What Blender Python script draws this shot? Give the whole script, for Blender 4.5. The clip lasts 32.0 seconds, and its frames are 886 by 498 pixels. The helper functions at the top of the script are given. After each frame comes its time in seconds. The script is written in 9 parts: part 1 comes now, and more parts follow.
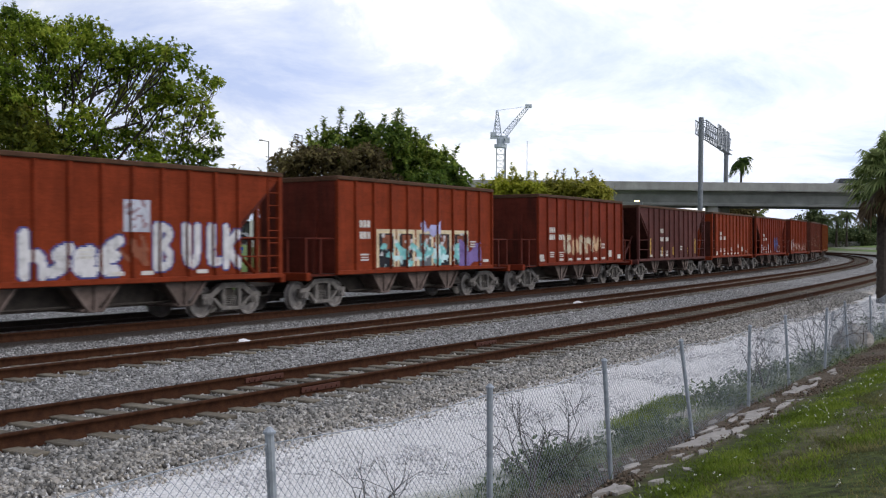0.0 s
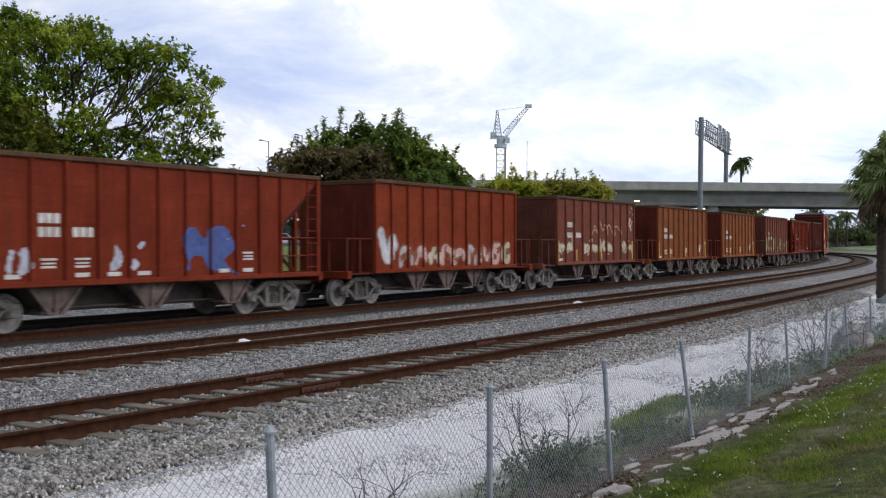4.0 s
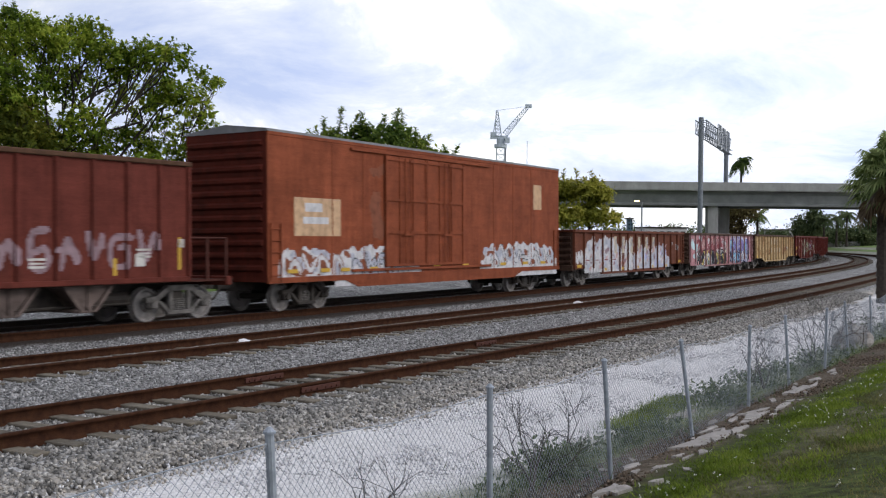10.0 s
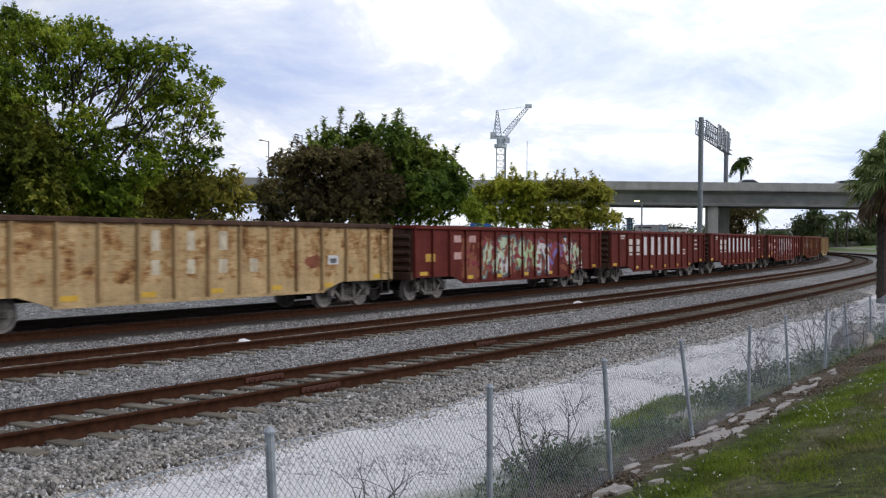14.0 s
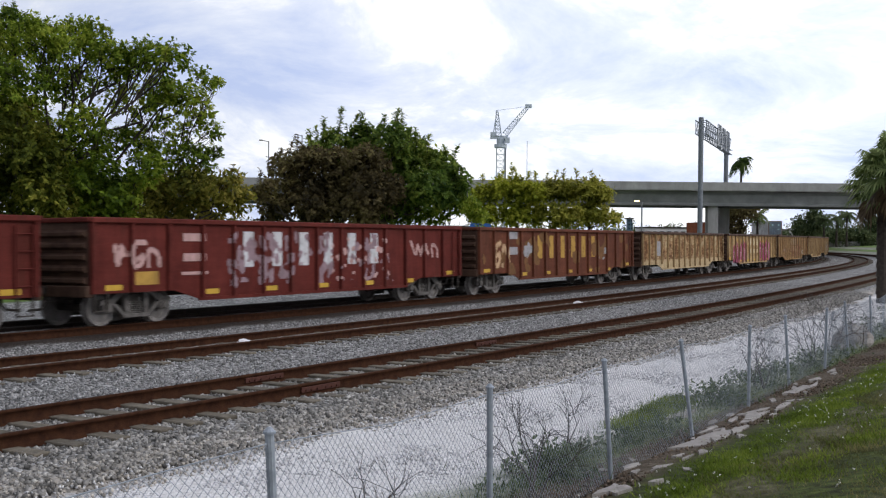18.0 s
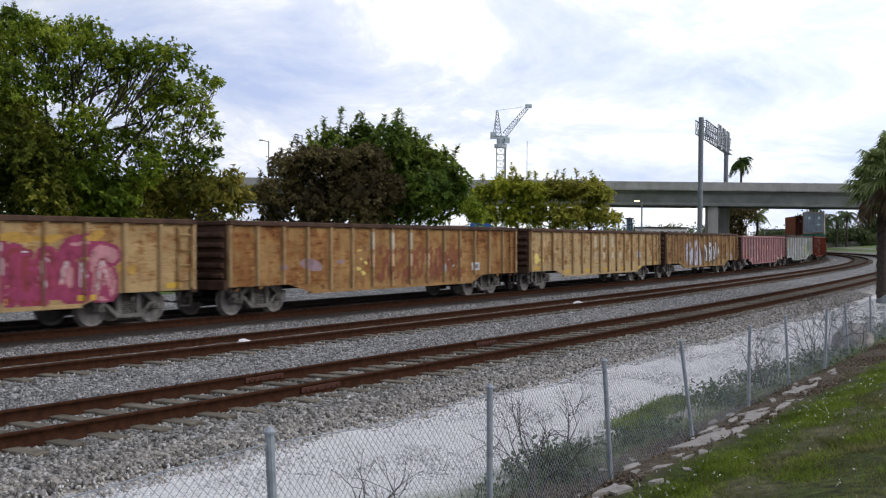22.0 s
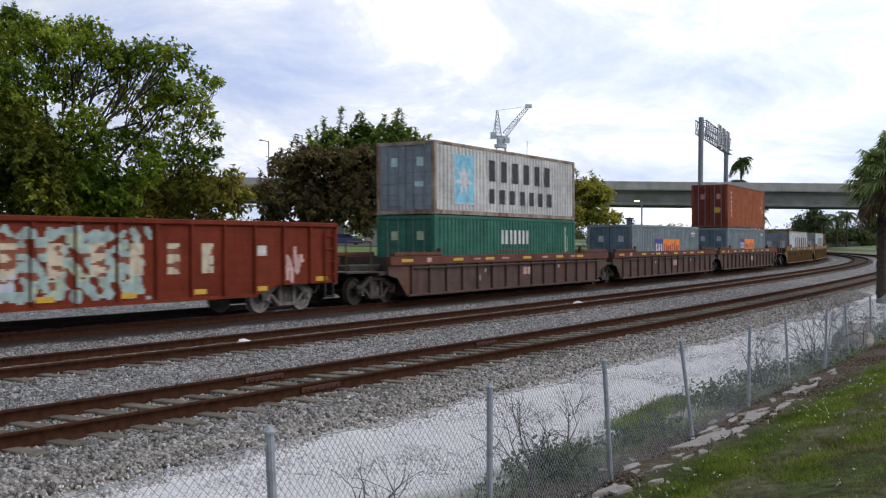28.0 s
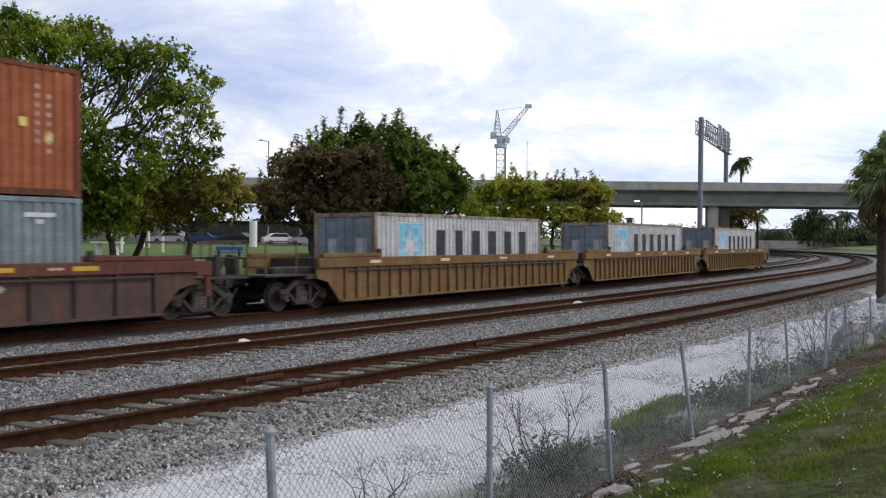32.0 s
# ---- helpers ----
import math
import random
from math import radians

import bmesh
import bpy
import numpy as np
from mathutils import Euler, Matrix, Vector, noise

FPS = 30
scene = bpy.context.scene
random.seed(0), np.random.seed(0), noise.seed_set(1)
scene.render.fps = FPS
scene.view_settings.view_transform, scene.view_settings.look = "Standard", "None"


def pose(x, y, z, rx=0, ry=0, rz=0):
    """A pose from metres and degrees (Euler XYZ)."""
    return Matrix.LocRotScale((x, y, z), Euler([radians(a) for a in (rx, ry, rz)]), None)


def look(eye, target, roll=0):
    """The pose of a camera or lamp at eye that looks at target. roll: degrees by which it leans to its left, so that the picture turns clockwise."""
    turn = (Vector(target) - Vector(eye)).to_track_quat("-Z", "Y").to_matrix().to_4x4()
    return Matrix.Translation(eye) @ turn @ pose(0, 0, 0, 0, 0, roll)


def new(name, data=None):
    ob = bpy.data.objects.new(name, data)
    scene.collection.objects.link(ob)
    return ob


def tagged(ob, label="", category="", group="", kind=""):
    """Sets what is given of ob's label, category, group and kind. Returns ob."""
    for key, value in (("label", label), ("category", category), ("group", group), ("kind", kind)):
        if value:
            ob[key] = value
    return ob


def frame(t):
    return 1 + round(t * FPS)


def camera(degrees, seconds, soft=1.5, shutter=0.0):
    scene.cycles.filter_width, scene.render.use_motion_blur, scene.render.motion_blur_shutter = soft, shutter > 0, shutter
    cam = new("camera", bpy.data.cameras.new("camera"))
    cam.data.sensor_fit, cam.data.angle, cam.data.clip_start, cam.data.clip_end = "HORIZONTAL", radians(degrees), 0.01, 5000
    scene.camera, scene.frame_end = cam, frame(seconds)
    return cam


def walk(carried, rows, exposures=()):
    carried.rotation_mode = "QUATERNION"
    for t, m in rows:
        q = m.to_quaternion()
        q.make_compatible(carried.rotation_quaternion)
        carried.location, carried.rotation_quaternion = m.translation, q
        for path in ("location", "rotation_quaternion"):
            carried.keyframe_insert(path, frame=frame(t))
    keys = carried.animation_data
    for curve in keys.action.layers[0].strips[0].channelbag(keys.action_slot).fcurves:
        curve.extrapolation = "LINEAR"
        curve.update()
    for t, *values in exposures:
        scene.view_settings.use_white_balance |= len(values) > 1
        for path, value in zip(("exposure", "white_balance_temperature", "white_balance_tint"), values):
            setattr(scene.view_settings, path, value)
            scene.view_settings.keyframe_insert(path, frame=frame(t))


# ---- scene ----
# ------------------------------------------------------------------ camera
EYE = (0.0, 0.0, 2.217)
LOOK = look(EYE, (0.0, 10.0, 2.217 - 0.1198), 0.58)
cam = camera(45.16, 32.0, soft=1.2, shutter=0.22)
walk(cam, [(0.0, LOOK), (32.0, LOOK)], exposures=((0.0, 0.08), (10.0, 0.07), (12.0, 0.01), (15.0, 0.0), (32.0, 0.0)))

# ------------------------------------------------------------------ world and sun
SUN_ELEV, SUN_AZ = 30.0, 96.0


def build_world():
    w = bpy.data.worlds.new("sky")
    scene.world = w
    w.use_nodes = True
    nt = w.node_tree
    nt.nodes.clear()
    N, K = nt.nodes.new, nt.links.new
    out = N("ShaderNodeOutputWorld")
    bg = N("ShaderNodeBackground")
    sky = N("ShaderNodeTexSky")
    sky.sky_type = "NISHITA"
    sky.sun_disc = False
    sky.sun_elevation = radians(SUN_ELEV)
    sky.sun_rotation = radians(SUN_AZ)
    tc = N("ShaderNodeTexCoord")
    sep = N("ShaderNodeSeparateXYZ")
    K(tc.outputs["Generated"], sep.inputs[0])
    up = N("ShaderNodeMath")
    up.operation = "ADD"
    up.inputs[1].default_value = 0.30
    K(sep.outputs["Z"], up.inputs[0])
    mx = N("ShaderNodeMath")
    mx.operation = "MAXIMUM"
    mx.inputs[1].default_value = 0.03
    K(up.outputs[0], mx.inputs[0])
    dx = N("ShaderNodeMath")
    dx.operation = "DIVIDE"
    K(sep.outputs["X"], dx.inputs[0])
    K(mx.outputs[0], dx.inputs[1])
    flip = N("ShaderNodeMath")
    flip.operation = "MULTIPLY"
    flip.inputs[1].default_value = -1.0
    K(dx.outputs[0], flip.inputs[0])
    dy = N("ShaderNodeMath")
    dy.operation = "DIVIDE"
    K(sep.outputs["Y"], dy.inputs[0])
    K(mx.outputs[0], dy.inputs[1])
    comb = N("ShaderNodeCombineXYZ")
    K(flip.outputs[0], comb.inputs[0])
    K(dy.outputs[0], comb.inputs[1])
    comb.inputs[2].default_value = 8.3
    n1 = N("ShaderNodeTexNoise")
    n1.inputs["Scale"].default_value = 2.1
    n1.inputs["Detail"].default_value = 7
    n1.inputs["Roughness"].default_value = 0.63
    n1.inputs["Distortion"].default_value = 0.35
    K(comb.outputs[0], n1.inputs["Vector"])
    r1 = N("ShaderNodeValToRGB")
    r1.color_ramp.elements[0].position = 0.33
    r1.color_ramp.elements[0].color = (0.585, 0.69, 1.0, 1)
    r1.color_ramp.elements[1].position = 0.58
    r1.color_ramp.elements[1].color = (1.20, 1.21, 1.24, 1)
    e = r1.color_ramp.elements.new(0.5)
    e.color = (0.89, 0.95, 1.11, 1)
    K(n1.outputs["Fac"], r1.inputs[0])
    sc = N("ShaderNodeMix")
    sc.data_type = "RGBA"
    sc.blend_type = "MULTIPLY"
    sc.inputs[0].default_value = 1.0
    sc.inputs[7].default_value = (0.10, 0.10, 0.10, 1)
    K(sky.outputs[0], sc.inputs[6])
    mix = N("ShaderNodeMix")
    mix.data_type = "RGBA"
    mix.inputs[0].default_value = 0.93
    K(sc.outputs[2], mix.inputs[6])
    K(r1.outputs[0], mix.inputs[7])
    # the cloud is brighter towards the hidden sun
    dot = N("ShaderNodeVectorMath")
    dot.operation = "DOT_PRODUCT"
    K(tc.outputs["Generated"], dot.inputs[0])
    dot.inputs[1].default_value = (math.sin(radians(SUN_AZ)) * 0.9, math.cos(radians(SUN_AZ)) * 0.9 + 0.35, 0.25)
    gr = N("ShaderNodeMapRange")
    gr.inputs[1].default_value = -0.9
    gr.inputs[2].default_value = 0.75
    gr.inputs[3].default_value = 0.40
    gr.inputs[4].default_value = 1.24
    K(dot.outputs["Value"], gr.inputs[0])
    gm = N("ShaderNodeMix")
    gm.data_type = "RGBA"
    gm.blend_type = "MULTIPLY"
    gm.inputs[0].default_value = 1.0
    K(mix.outputs[2], gm.inputs[6])
    K(gr.outputs[0], gm.inputs[7])
    K(gm.outputs[2], bg.inputs["Color"])
    bg.inputs["Strength"].default_value = 1.0
    K(bg.outputs[0], out.inputs[0])


build_world()
sun = new("sun", bpy.data.lights.new("sun", "SUN"))
sun.data.energy = 1.0
sun.data.angle = radians(28)
sun.data.color = (1.0, 0.96, 0.91)
_a, _e = radians(SUN_AZ), radians(SUN_ELEV)
sun.matrix_world = look((math.sin(_a) * math.cos(_e) * 50, math.cos(_a) * math.cos(_e) * 50, math.sin(_e) * 50), (0, 0, 0))


# ------------------------------------------------------------------ materials
def material(name, stops, scale=3.0, rough=0.8, metal=0.0, bump=0.2, bump_scale=40.0, detail=6.0, spots=None,
             spot_scale=6.0, spot_at=(0.55, 0.65), streak=False, island=0.0, obj_var=0.0, coord="Object", spec=0.3):
    """Two scales of colour noise, an optional layer of spots or streaks, and a fine bump."""
    m = bpy.data.materials.new(name)
    m.use_nodes = True
    nt = m.node_tree
    N, K = nt.nodes.new, nt.links.new
    b = nt.nodes["Principled BSDF"]
    b.inputs["Roughness"].default_value = rough
    b.inputs["Metallic"].default_value = metal
    b.inputs["Specular IOR Level"].default_value = spec
    tc = N("ShaderNodeTexCoord")
    n = N("ShaderNodeTexNoise")
    n.inputs["Scale"].default_value = scale
    n.inputs["Detail"].default_value = detail
    n.inputs["Roughness"].default_value = 0.62
    vec = tc.outputs[coord]
    if obj_var:
        oi = N("ShaderNodeObjectInfo")
        ad = N("ShaderNodeVectorMath")
        ad.operation = "ADD"
        mu = N("ShaderNodeMath")
        mu.operation = "MULTIPLY"
        mu.inputs[1].default_value = 37.0
        K(oi.outputs["Random"], mu.inputs[0])
        K(vec, ad.inputs[0])
        K(mu.outputs[0], ad.inputs[1])
        vec = ad.outputs[0]
    K(vec, n.inputs["Vector"])
    ramp = N("ShaderNodeValToRGB")
    cr = ramp.color_ramp
    while len(cr.elements) < len(stops):
        cr.elements.new(0.5)
    for el, (pos, col) in zip(cr.elements, stops):
        el.position = pos
        el.color = (*col, 1)
    K(n.outputs["Fac"], ramp.inputs[0])
    col = ramp.outputs[0]
    if spots:
        s = N("ShaderNodeTexNoise")
        s.inputs["Scale"].default_value = spot_scale
        s.inputs["Detail"].default_value = 8
        s.inputs["Roughness"].default_value = 0.7
        v2 = vec
        if streak:
            mp = N("ShaderNodeMapping")
            mp.inputs["Scale"].default_value = (1.0, 1.0, 0.16)
            K(vec, mp.inputs["Vector"])
            v2 = mp.outputs[0]
        K(v2, s.inputs["Vector"])
        sr = N("ShaderNodeValToRGB")
        sr.color_ramp.elements[0].position = spot_at[0]
        sr.color_ramp.elements[0].color = (0, 0, 0, 1)
        sr.color_ramp.elements[1].position = spot_at[1]
        sr.color_ramp.elements[1].color = (1, 1, 1, 1)
        K(s.outputs["Fac"], sr.inputs[0])
        mix = N("ShaderNodeMix")
        mix.data_type = "RGBA"
        K(sr.outputs[0], mix.inputs[0])
        K(col, mix.inputs[6])
        mix.inputs[7].default_value = (*spots, 1)
        col = mix.outputs[2]
    rnd = None
    if island:
        g = N("ShaderNodeNewGeometry")
        rnd = g.outputs["Random Per Island"]
    elif obj_var:
        rnd = oi.outputs["Random"]
    amount = island or obj_var
    if rnd is not None:
        mr = N("ShaderNodeMapRange")
        mr.inputs[3].default_value = 1 - amount
        mr.inputs[4].default_value = 1 + amount
        K(rnd, mr.inputs[0])
        mm = N("ShaderNodeMix")
        mm.data_type = "RGBA"
        mm.blend_type = "MULTIPLY"
        mm.inputs[0].default_value = 1.0
        K(col, mm.inputs[6])
        K(mr.outputs[0], mm.inputs[7])
        col = mm.outputs[2]
    K(col, b.inputs["Base Color"])
    if bump:
        bn = N("ShaderNodeTexNoise")
        bn.inputs["Scale"].default_value = bump_scale
        bn.inputs["Detail"].default_value = 4
        K(tc.outputs[coord], bn.inputs["Vector"])
        bp = N("ShaderNodeBump")
        bp.inputs["Strength"].default_value = bump
        bp.inputs["Distance"].default_value = 0.02
        K(bn.outputs["Fac"], bp.inputs["Height"])
        K(bp.outputs[0], b.inputs["Normal"])
    return m


def shade(c, k):
    return tuple(min(1.0, x * k) for x in c)


def paint(name, c, rust=(0.10, 0.045, 0.025), wear=(0.60, 0.72), spot_scale=2.2, rough=0.62, streak=True, peel=None):
    """Weathered freight-car paint: faded patches, level scrapes, rust streaks, specks of grime.
    peel: (middle colour, dark colour, share, lowest height) of flaking paint over rust."""
    m = bpy.data.materials.new(name)
    m.use_nodes = True
    nt = m.node_tree
    N, K = nt.nodes.new, nt.links.new
    b = nt.nodes["Principled BSDF"]
    b.inputs["Roughness"].default_value = rough
    b.inputs["Specular IOR Level"].default_value = 0.05
    tc = N("ShaderNodeTexCoord")
    oi = N("ShaderNodeObjectInfo")
    mu = N("ShaderNodeMath")
    mu.operation = "MULTIPLY"
    mu.inputs[1].default_value = 37.0
    K(oi.outputs["Random"], mu.inputs[0])
    ad = N("ShaderNodeVectorMath")
    ad.operation = "ADD"
    K(tc.outputs["Object"], ad.inputs[0])
    K(mu.outputs[0], ad.inputs[1])

    def noise(scale, stretch=(1, 1, 1), detail=7.0, rg=0.65):
        mp = N("ShaderNodeMapping")
        mp.inputs["Scale"].default_value = stretch
        K(ad.outputs[0], mp.inputs["Vector"])
        n = N("ShaderNodeTexNoise")
        n.inputs["Scale"].default_value = scale
        n.inputs["Detail"].default_value = detail
        n.inputs["Roughness"].default_value = rg
        K(mp.outputs[0], n.inputs["Vector"])
        return n.outputs["Fac"]

    def span(fac, lo, hi, o0=0.0, o1=1.0):
        r = N("ShaderNodeMapRange")
        for i, q in enumerate((lo, hi, o0, o1)):
            r.inputs[i + 1].default_value = q
        K(fac, r.inputs[0])
        return r.outputs[0]

    def mixed(fac, u, v, kind="MIX"):
        x = N("ShaderNodeMix")
        x.data_type = "RGBA"
        x.blend_type = kind
        if fac is None:
            x.inputs[0].default_value = 1.0
        else:
            K(fac, x.inputs[0])
        K(u, x.inputs[6])
        if isinstance(v, tuple):
            x.inputs[7].default_value = (*v, 1)
        else:
            K(v, x.inputs[7])
        return x.outputs[2]

    def math2(op, u, v):
        x = N("ShaderNodeMath")
        x.operation = op
        K(u, x.inputs[0])
        if isinstance(v, float):
            x.inputs[1].default_value = v
        else:
            K(v, x.inputs[1])
        return x.outputs[0]

    ramp = N("ShaderNodeValToRGB")
    cr = ramp.color_ramp
    cr.elements.new(0.5)
    for el, (pos, k) in zip(cr.elements, ((0.32, 0.74), (0.54, 1.0), (0.76, 1.24))):
        el.position = pos
        el.color = (*shade(c, k), 1)
    K(noise(1.3), ramp.inputs[0])
    col = ramp.outputs[0]
    if peel:
        mid, deep, share, low = peel
        sep = N("ShaderNodeSeparateXYZ")
        K(tc.outputs["Object"], sep.inputs[0])
        edge = math2("ADD", sep.outputs["Z"], math2("MULTIPLY", noise(2.5), 0.5))
        above = span(edge, low + 0.22, low + 0.30)
        flake = math2("ADD", math2("MULTIPLY", noise(1.7, (1.0, 1.0, 0.8), 8.0, 0.7), 0.6), math2("MULTIPLY", noise(3.2, (0.6, 1.0, 2.6), 9.0, 0.72), 0.4))
        t = 0.5 + (0.5 - share) * 0.24
        col = mixed(math2("MULTIPLY", span(flake, t - 0.03, t + 0.02), above), col, mid)
        col = mixed(math2("MULTIPLY", span(flake, t + 0.045, t + 0.075), above), col, deep)
        col = mixed(span(noise(5.0, (1.0, 1.0, 2.2), 9.0, 0.75), 0.60, 0.64), col, mid)
    spots = span(noise(spot_scale, (1, 1, 0.16) if streak else (1, 1, 1), 8.0, 0.7), wear[0], wear[1])
    col = mixed(spots, col, rust)
    for q, lo, hi, k0, k1 in ((noise(1.0, (0.5, 1.0, 7.0), 6.0), 0.34, 0.66, 0.91, 1.08), (noise(7.0, (1.0, 1.0, 0.10), 5.0), 0.36, 0.66, 0.86, 1.09), (noise(26.0, (1, 1, 1), 4.0), 0.33, 0.67, 0.82, 1.18)):
        col = mixed(None, col, span(q, lo, hi, k0, k1), "MULTIPLY")
    col = mixed(None, col, span(oi.outputs["Random"], 0.0, 1.0, 0.94, 1.06), "MULTIPLY")
    K(col, b.inputs["Base Color"])
    bp = N("ShaderNodeBump")
    bp.inputs["Strength"].default_value = 0.22
    bp.inputs["Distance"].default_value = 0.02
    K(noise(3.0, (1, 1, 1), 6.0), bp.inputs["Height"])
    K(bp.outputs[0], b.inputs["Normal"])
    return m


def flat_paint(name, c, rough=0.6):
    return material(name, [(0.3, shade(c, 0.8)), (0.6, c)], scale=5, rough=rough, bump=0.05, bump_scale=30)


M = {}
M["steel_dark"] = material("dark grimy steel", [(0.3, (0.020, 0.0165, 0.0145)), (0.7, (0.056, 0.045, 0.037))], scale=6, rough=0.75, bump=0.3)
M["truck_steel"] = material("dusty cast steel", [(0.3, (0.060, 0.055, 0.051)), (0.7, (0.20, 0.182, 0.168))], scale=5, rough=0.85, bump=0.3, obj_var=0.2)
M["wheel_steel"] = material("dusty wheel steel", [(0.3, (0.12, 0.11, 0.105)), (0.7, (0.30, 0.275, 0.26))], scale=4, rough=0.75, bump=0.15)
M["chute_steel"] = material("grey dusty chute steel", [(0.3, (0.055, 0.040, 0.034)), (0.7, (0.175, 0.130, 0.114))], scale=3, rough=0.9, bump=0.2, obj_var=0.12)
M["rail"] = material("rusty rail", [(0.3, (0.024, 0.011, 0.0070)), (0.7, (0.060, 0.026, 0.0140))], scale=9, rough=0.9, bump=0.35, bump_scale=60, spec=0.04)
# near-black: oil and, on the far track, the train's shade put into colour
M["rail_dark"] = material("near-black rail", [(0.3, (0.012, 0.009, 0.008)), (0.7, (0.034, 0.022, 0.016))], scale=9, rough=0.75, bump=0.35, bump_scale=60)
M["tie"] = material("weathered tie", [(0.3, (0.065, 0.055, 0.042)), (0.7, (0.155, 0.132, 0.100))], scale=7, rough=0.95, bump=0.5, obj_var=0.25)
M["joint"] = material("reddish joint bar", [(0.3, (0.045, 0.015, 0.010)), (0.7, (0.085, 0.028, 0.017))], scale=14, rough=0.8)
M["concrete"] = material("weathered concrete", [(0.3, (0.27, 0.265, 0.25)), (0.7, (0.42, 0.41, 0.39))], scale=0.5, rough=0.9, bump=0.2, bump_scale=9, spots=(0.2, 0.19, 0.17), spot_scale=0.35, spot_at=(0.5, 0.75), streak=True)
M["pole"] = material("galvanised pole", [(0.3, (0.14, 0.155, 0.178)), (0.7, (0.24, 0.256, 0.28))], scale=3, rough=0.55, metal=0.3, bump=0.05)
M["fence_steel"] = material("galvanised fence steel", [(0.3, (0.22, 0.245, 0.28)), (0.7, (0.36, 0.39, 0.43))], scale=12, rough=0.55, metal=0.35, bump=0.1)
M["white"] = flat_paint("off-white paint", (0.72, 0.70, 0.66))
M["letter"] = material("dirty white lettering paint", [(0.3, (0.36, 0.34, 0.31)), (0.6, (0.56, 0.54, 0.50))], scale=5, rough=0.7, bump=0.05, spots=(0.30, 0.22, 0.18), spot_scale=7, spot_at=(0.55, 0.75))
M["yellow"] = flat_paint("yellow reflective strip", (0.52, 0.32, 0.035))


# ------------------------------------------------------------------ mesh tools
class Shape:
    """Collects faces; one Shape becomes one mesh."""

    def __init__(self):
        self.v, self.f = [], []

    def add(self, verts, faces):
        n = len(self.v)
        self.v += [tuple(p) for p in verts]
        self.f += [tuple(i + n for i in q) for q in faces]
        return self

    def box(self, x0, x1, y0, y1, z0, z1, c=0.0):
        x0, x1, y0, y1, z0, z1 = min(x0, x1), max(x0, x1), min(y0, y1), max(y0, y1), min(z0, z1), max(z0, z1)
        if c <= 0:
            v = [(x, y, z) for x in (x0, x1) for y in (y0, y1) for z in (z0, z1)]
            return self.add(v, [(0, 1, 3, 2), (4, 6, 7, 5), (0, 4, 5, 1), (2, 3, 7, 6), (0, 2, 6, 4), (1, 5, 7, 3)])
        bm = bmesh.new()
        bmesh.ops.create_cube(bm, size=1.0, matrix=Matrix.LocRotScale(((x0 + x1) / 2, (y0 + y1) / 2, (z0 + z1) / 2), None, (x1 - x0, y1 - y0, z1 - z0)))
        bmesh.ops.bevel(bm, geom=bm.edges[:], offset=c, segments=1, affect="EDGES")
        bm.verts.index_update()
        self.add([q.co[:] for q in bm.verts], [[q.index for q in f.verts] for f in bm.faces])
        bm.free()
        return self

    def prism(self, poly, axis, a, b):
        """poly: 2D outline (counter-clockwise), pushed along axis from a to b. axis x: (y,z); y: (x,z); z: (x,y)."""
        n = len(poly)
        put = {"x": lambda p, k: (k, p[0], p[1]), "y": lambda p, k: (p[0], k, p[1]), "z": lambda p, k: (p[0], p[1], k)}[axis]
        v = [put(p, a) for p in poly] + [put(p, b) for p in poly]
        f = [tuple(range(n)), tuple(range(2 * n - 1, n - 1, -1))]
        f += [(i, i + n, (i + 1) % n + n, (i + 1) % n) for i in range(n)]
        return self.add(v, f)

    def rod(self, p, q, r, n=6, r2=None):
        p, q = Vector(p), Vector(q)
        d = (q - p).normalized()
        a = d.orthogonal().normalized()
        b = d.cross(a)
        r2 = r if r2 is None else r2
        v = []
        for c, rr in ((p, r), (q, r2)):
            v += [c + (a * math.cos(2 * math.pi * i / n) + b * math.sin(2 * math.pi * i / n)) * rr for i in range(n)]
        f = [tuple(range(n - 1, -1, -1)), tuple(range(n, 2 * n))] + [(i, (i + 1) % n, (i + 1) % n + n, i + n) for i in range(n)]
        return self.add(v, f)

    def lathe(self, prof, axis="y", n=24):
        """prof: (radius, along) pairs, turned round the axis."""
        v, f = [], []
        for r, h in prof:
            for i in range(n):
                c, s = r * math.cos(2 * math.pi * i / n), r * math.sin(2 * math.pi * i / n)
                v.append((c, h, s) if axis == "y" else (c, s, h) if axis == "z" else (h, c, s))
        for k in range(len(prof) - 1):
            f += [(k * n + i, k * n + (i + 1) % n, (k + 1) * n + (i + 1) % n, (k + 1) * n + i) for i in range(n)]
        f += [tuple(range(n - 1, -1, -1)), tuple(range((len(prof) - 1) * n, len(prof) * n))]
        return self.add(v, f)

    def mesh(self, name, smooth=False):
        me = bpy.data.meshes.new(name)
        me.from_pydata(self.v, [], self.f)
        bm = bmesh.new()
        bm.from_mesh(me)
        bmesh.ops.recalc_face_normals(bm, faces=bm.faces)
        bm.to_mesh(me)
        bm.free()
        if smooth:
            me.polygons.foreach_set("use_smooth", [True] * len(me.polygons))
        return me


def np_mesh(name, v, f):
    """A mesh from arrays: v (n,3), f (m,3 or 4)."""
    me = bpy.data.meshes.new(name)
    v, f = np.asarray(v, dtype=np.float32), np.asarray(f, dtype=np.int32)
    k = f.shape[1]
    me.vertices.add(len(v))
    me.vertices.foreach_set("co", v.ravel())
    me.loops.add(f.size)
    me.loops.foreach_set("vertex_index", f.ravel())
    me.polygons.add(len(f))
    me.polygons.foreach_set("loop_start", np.arange(len(f), dtype=np.int32) * k)
    me.update(calc_edges=True)
    return me


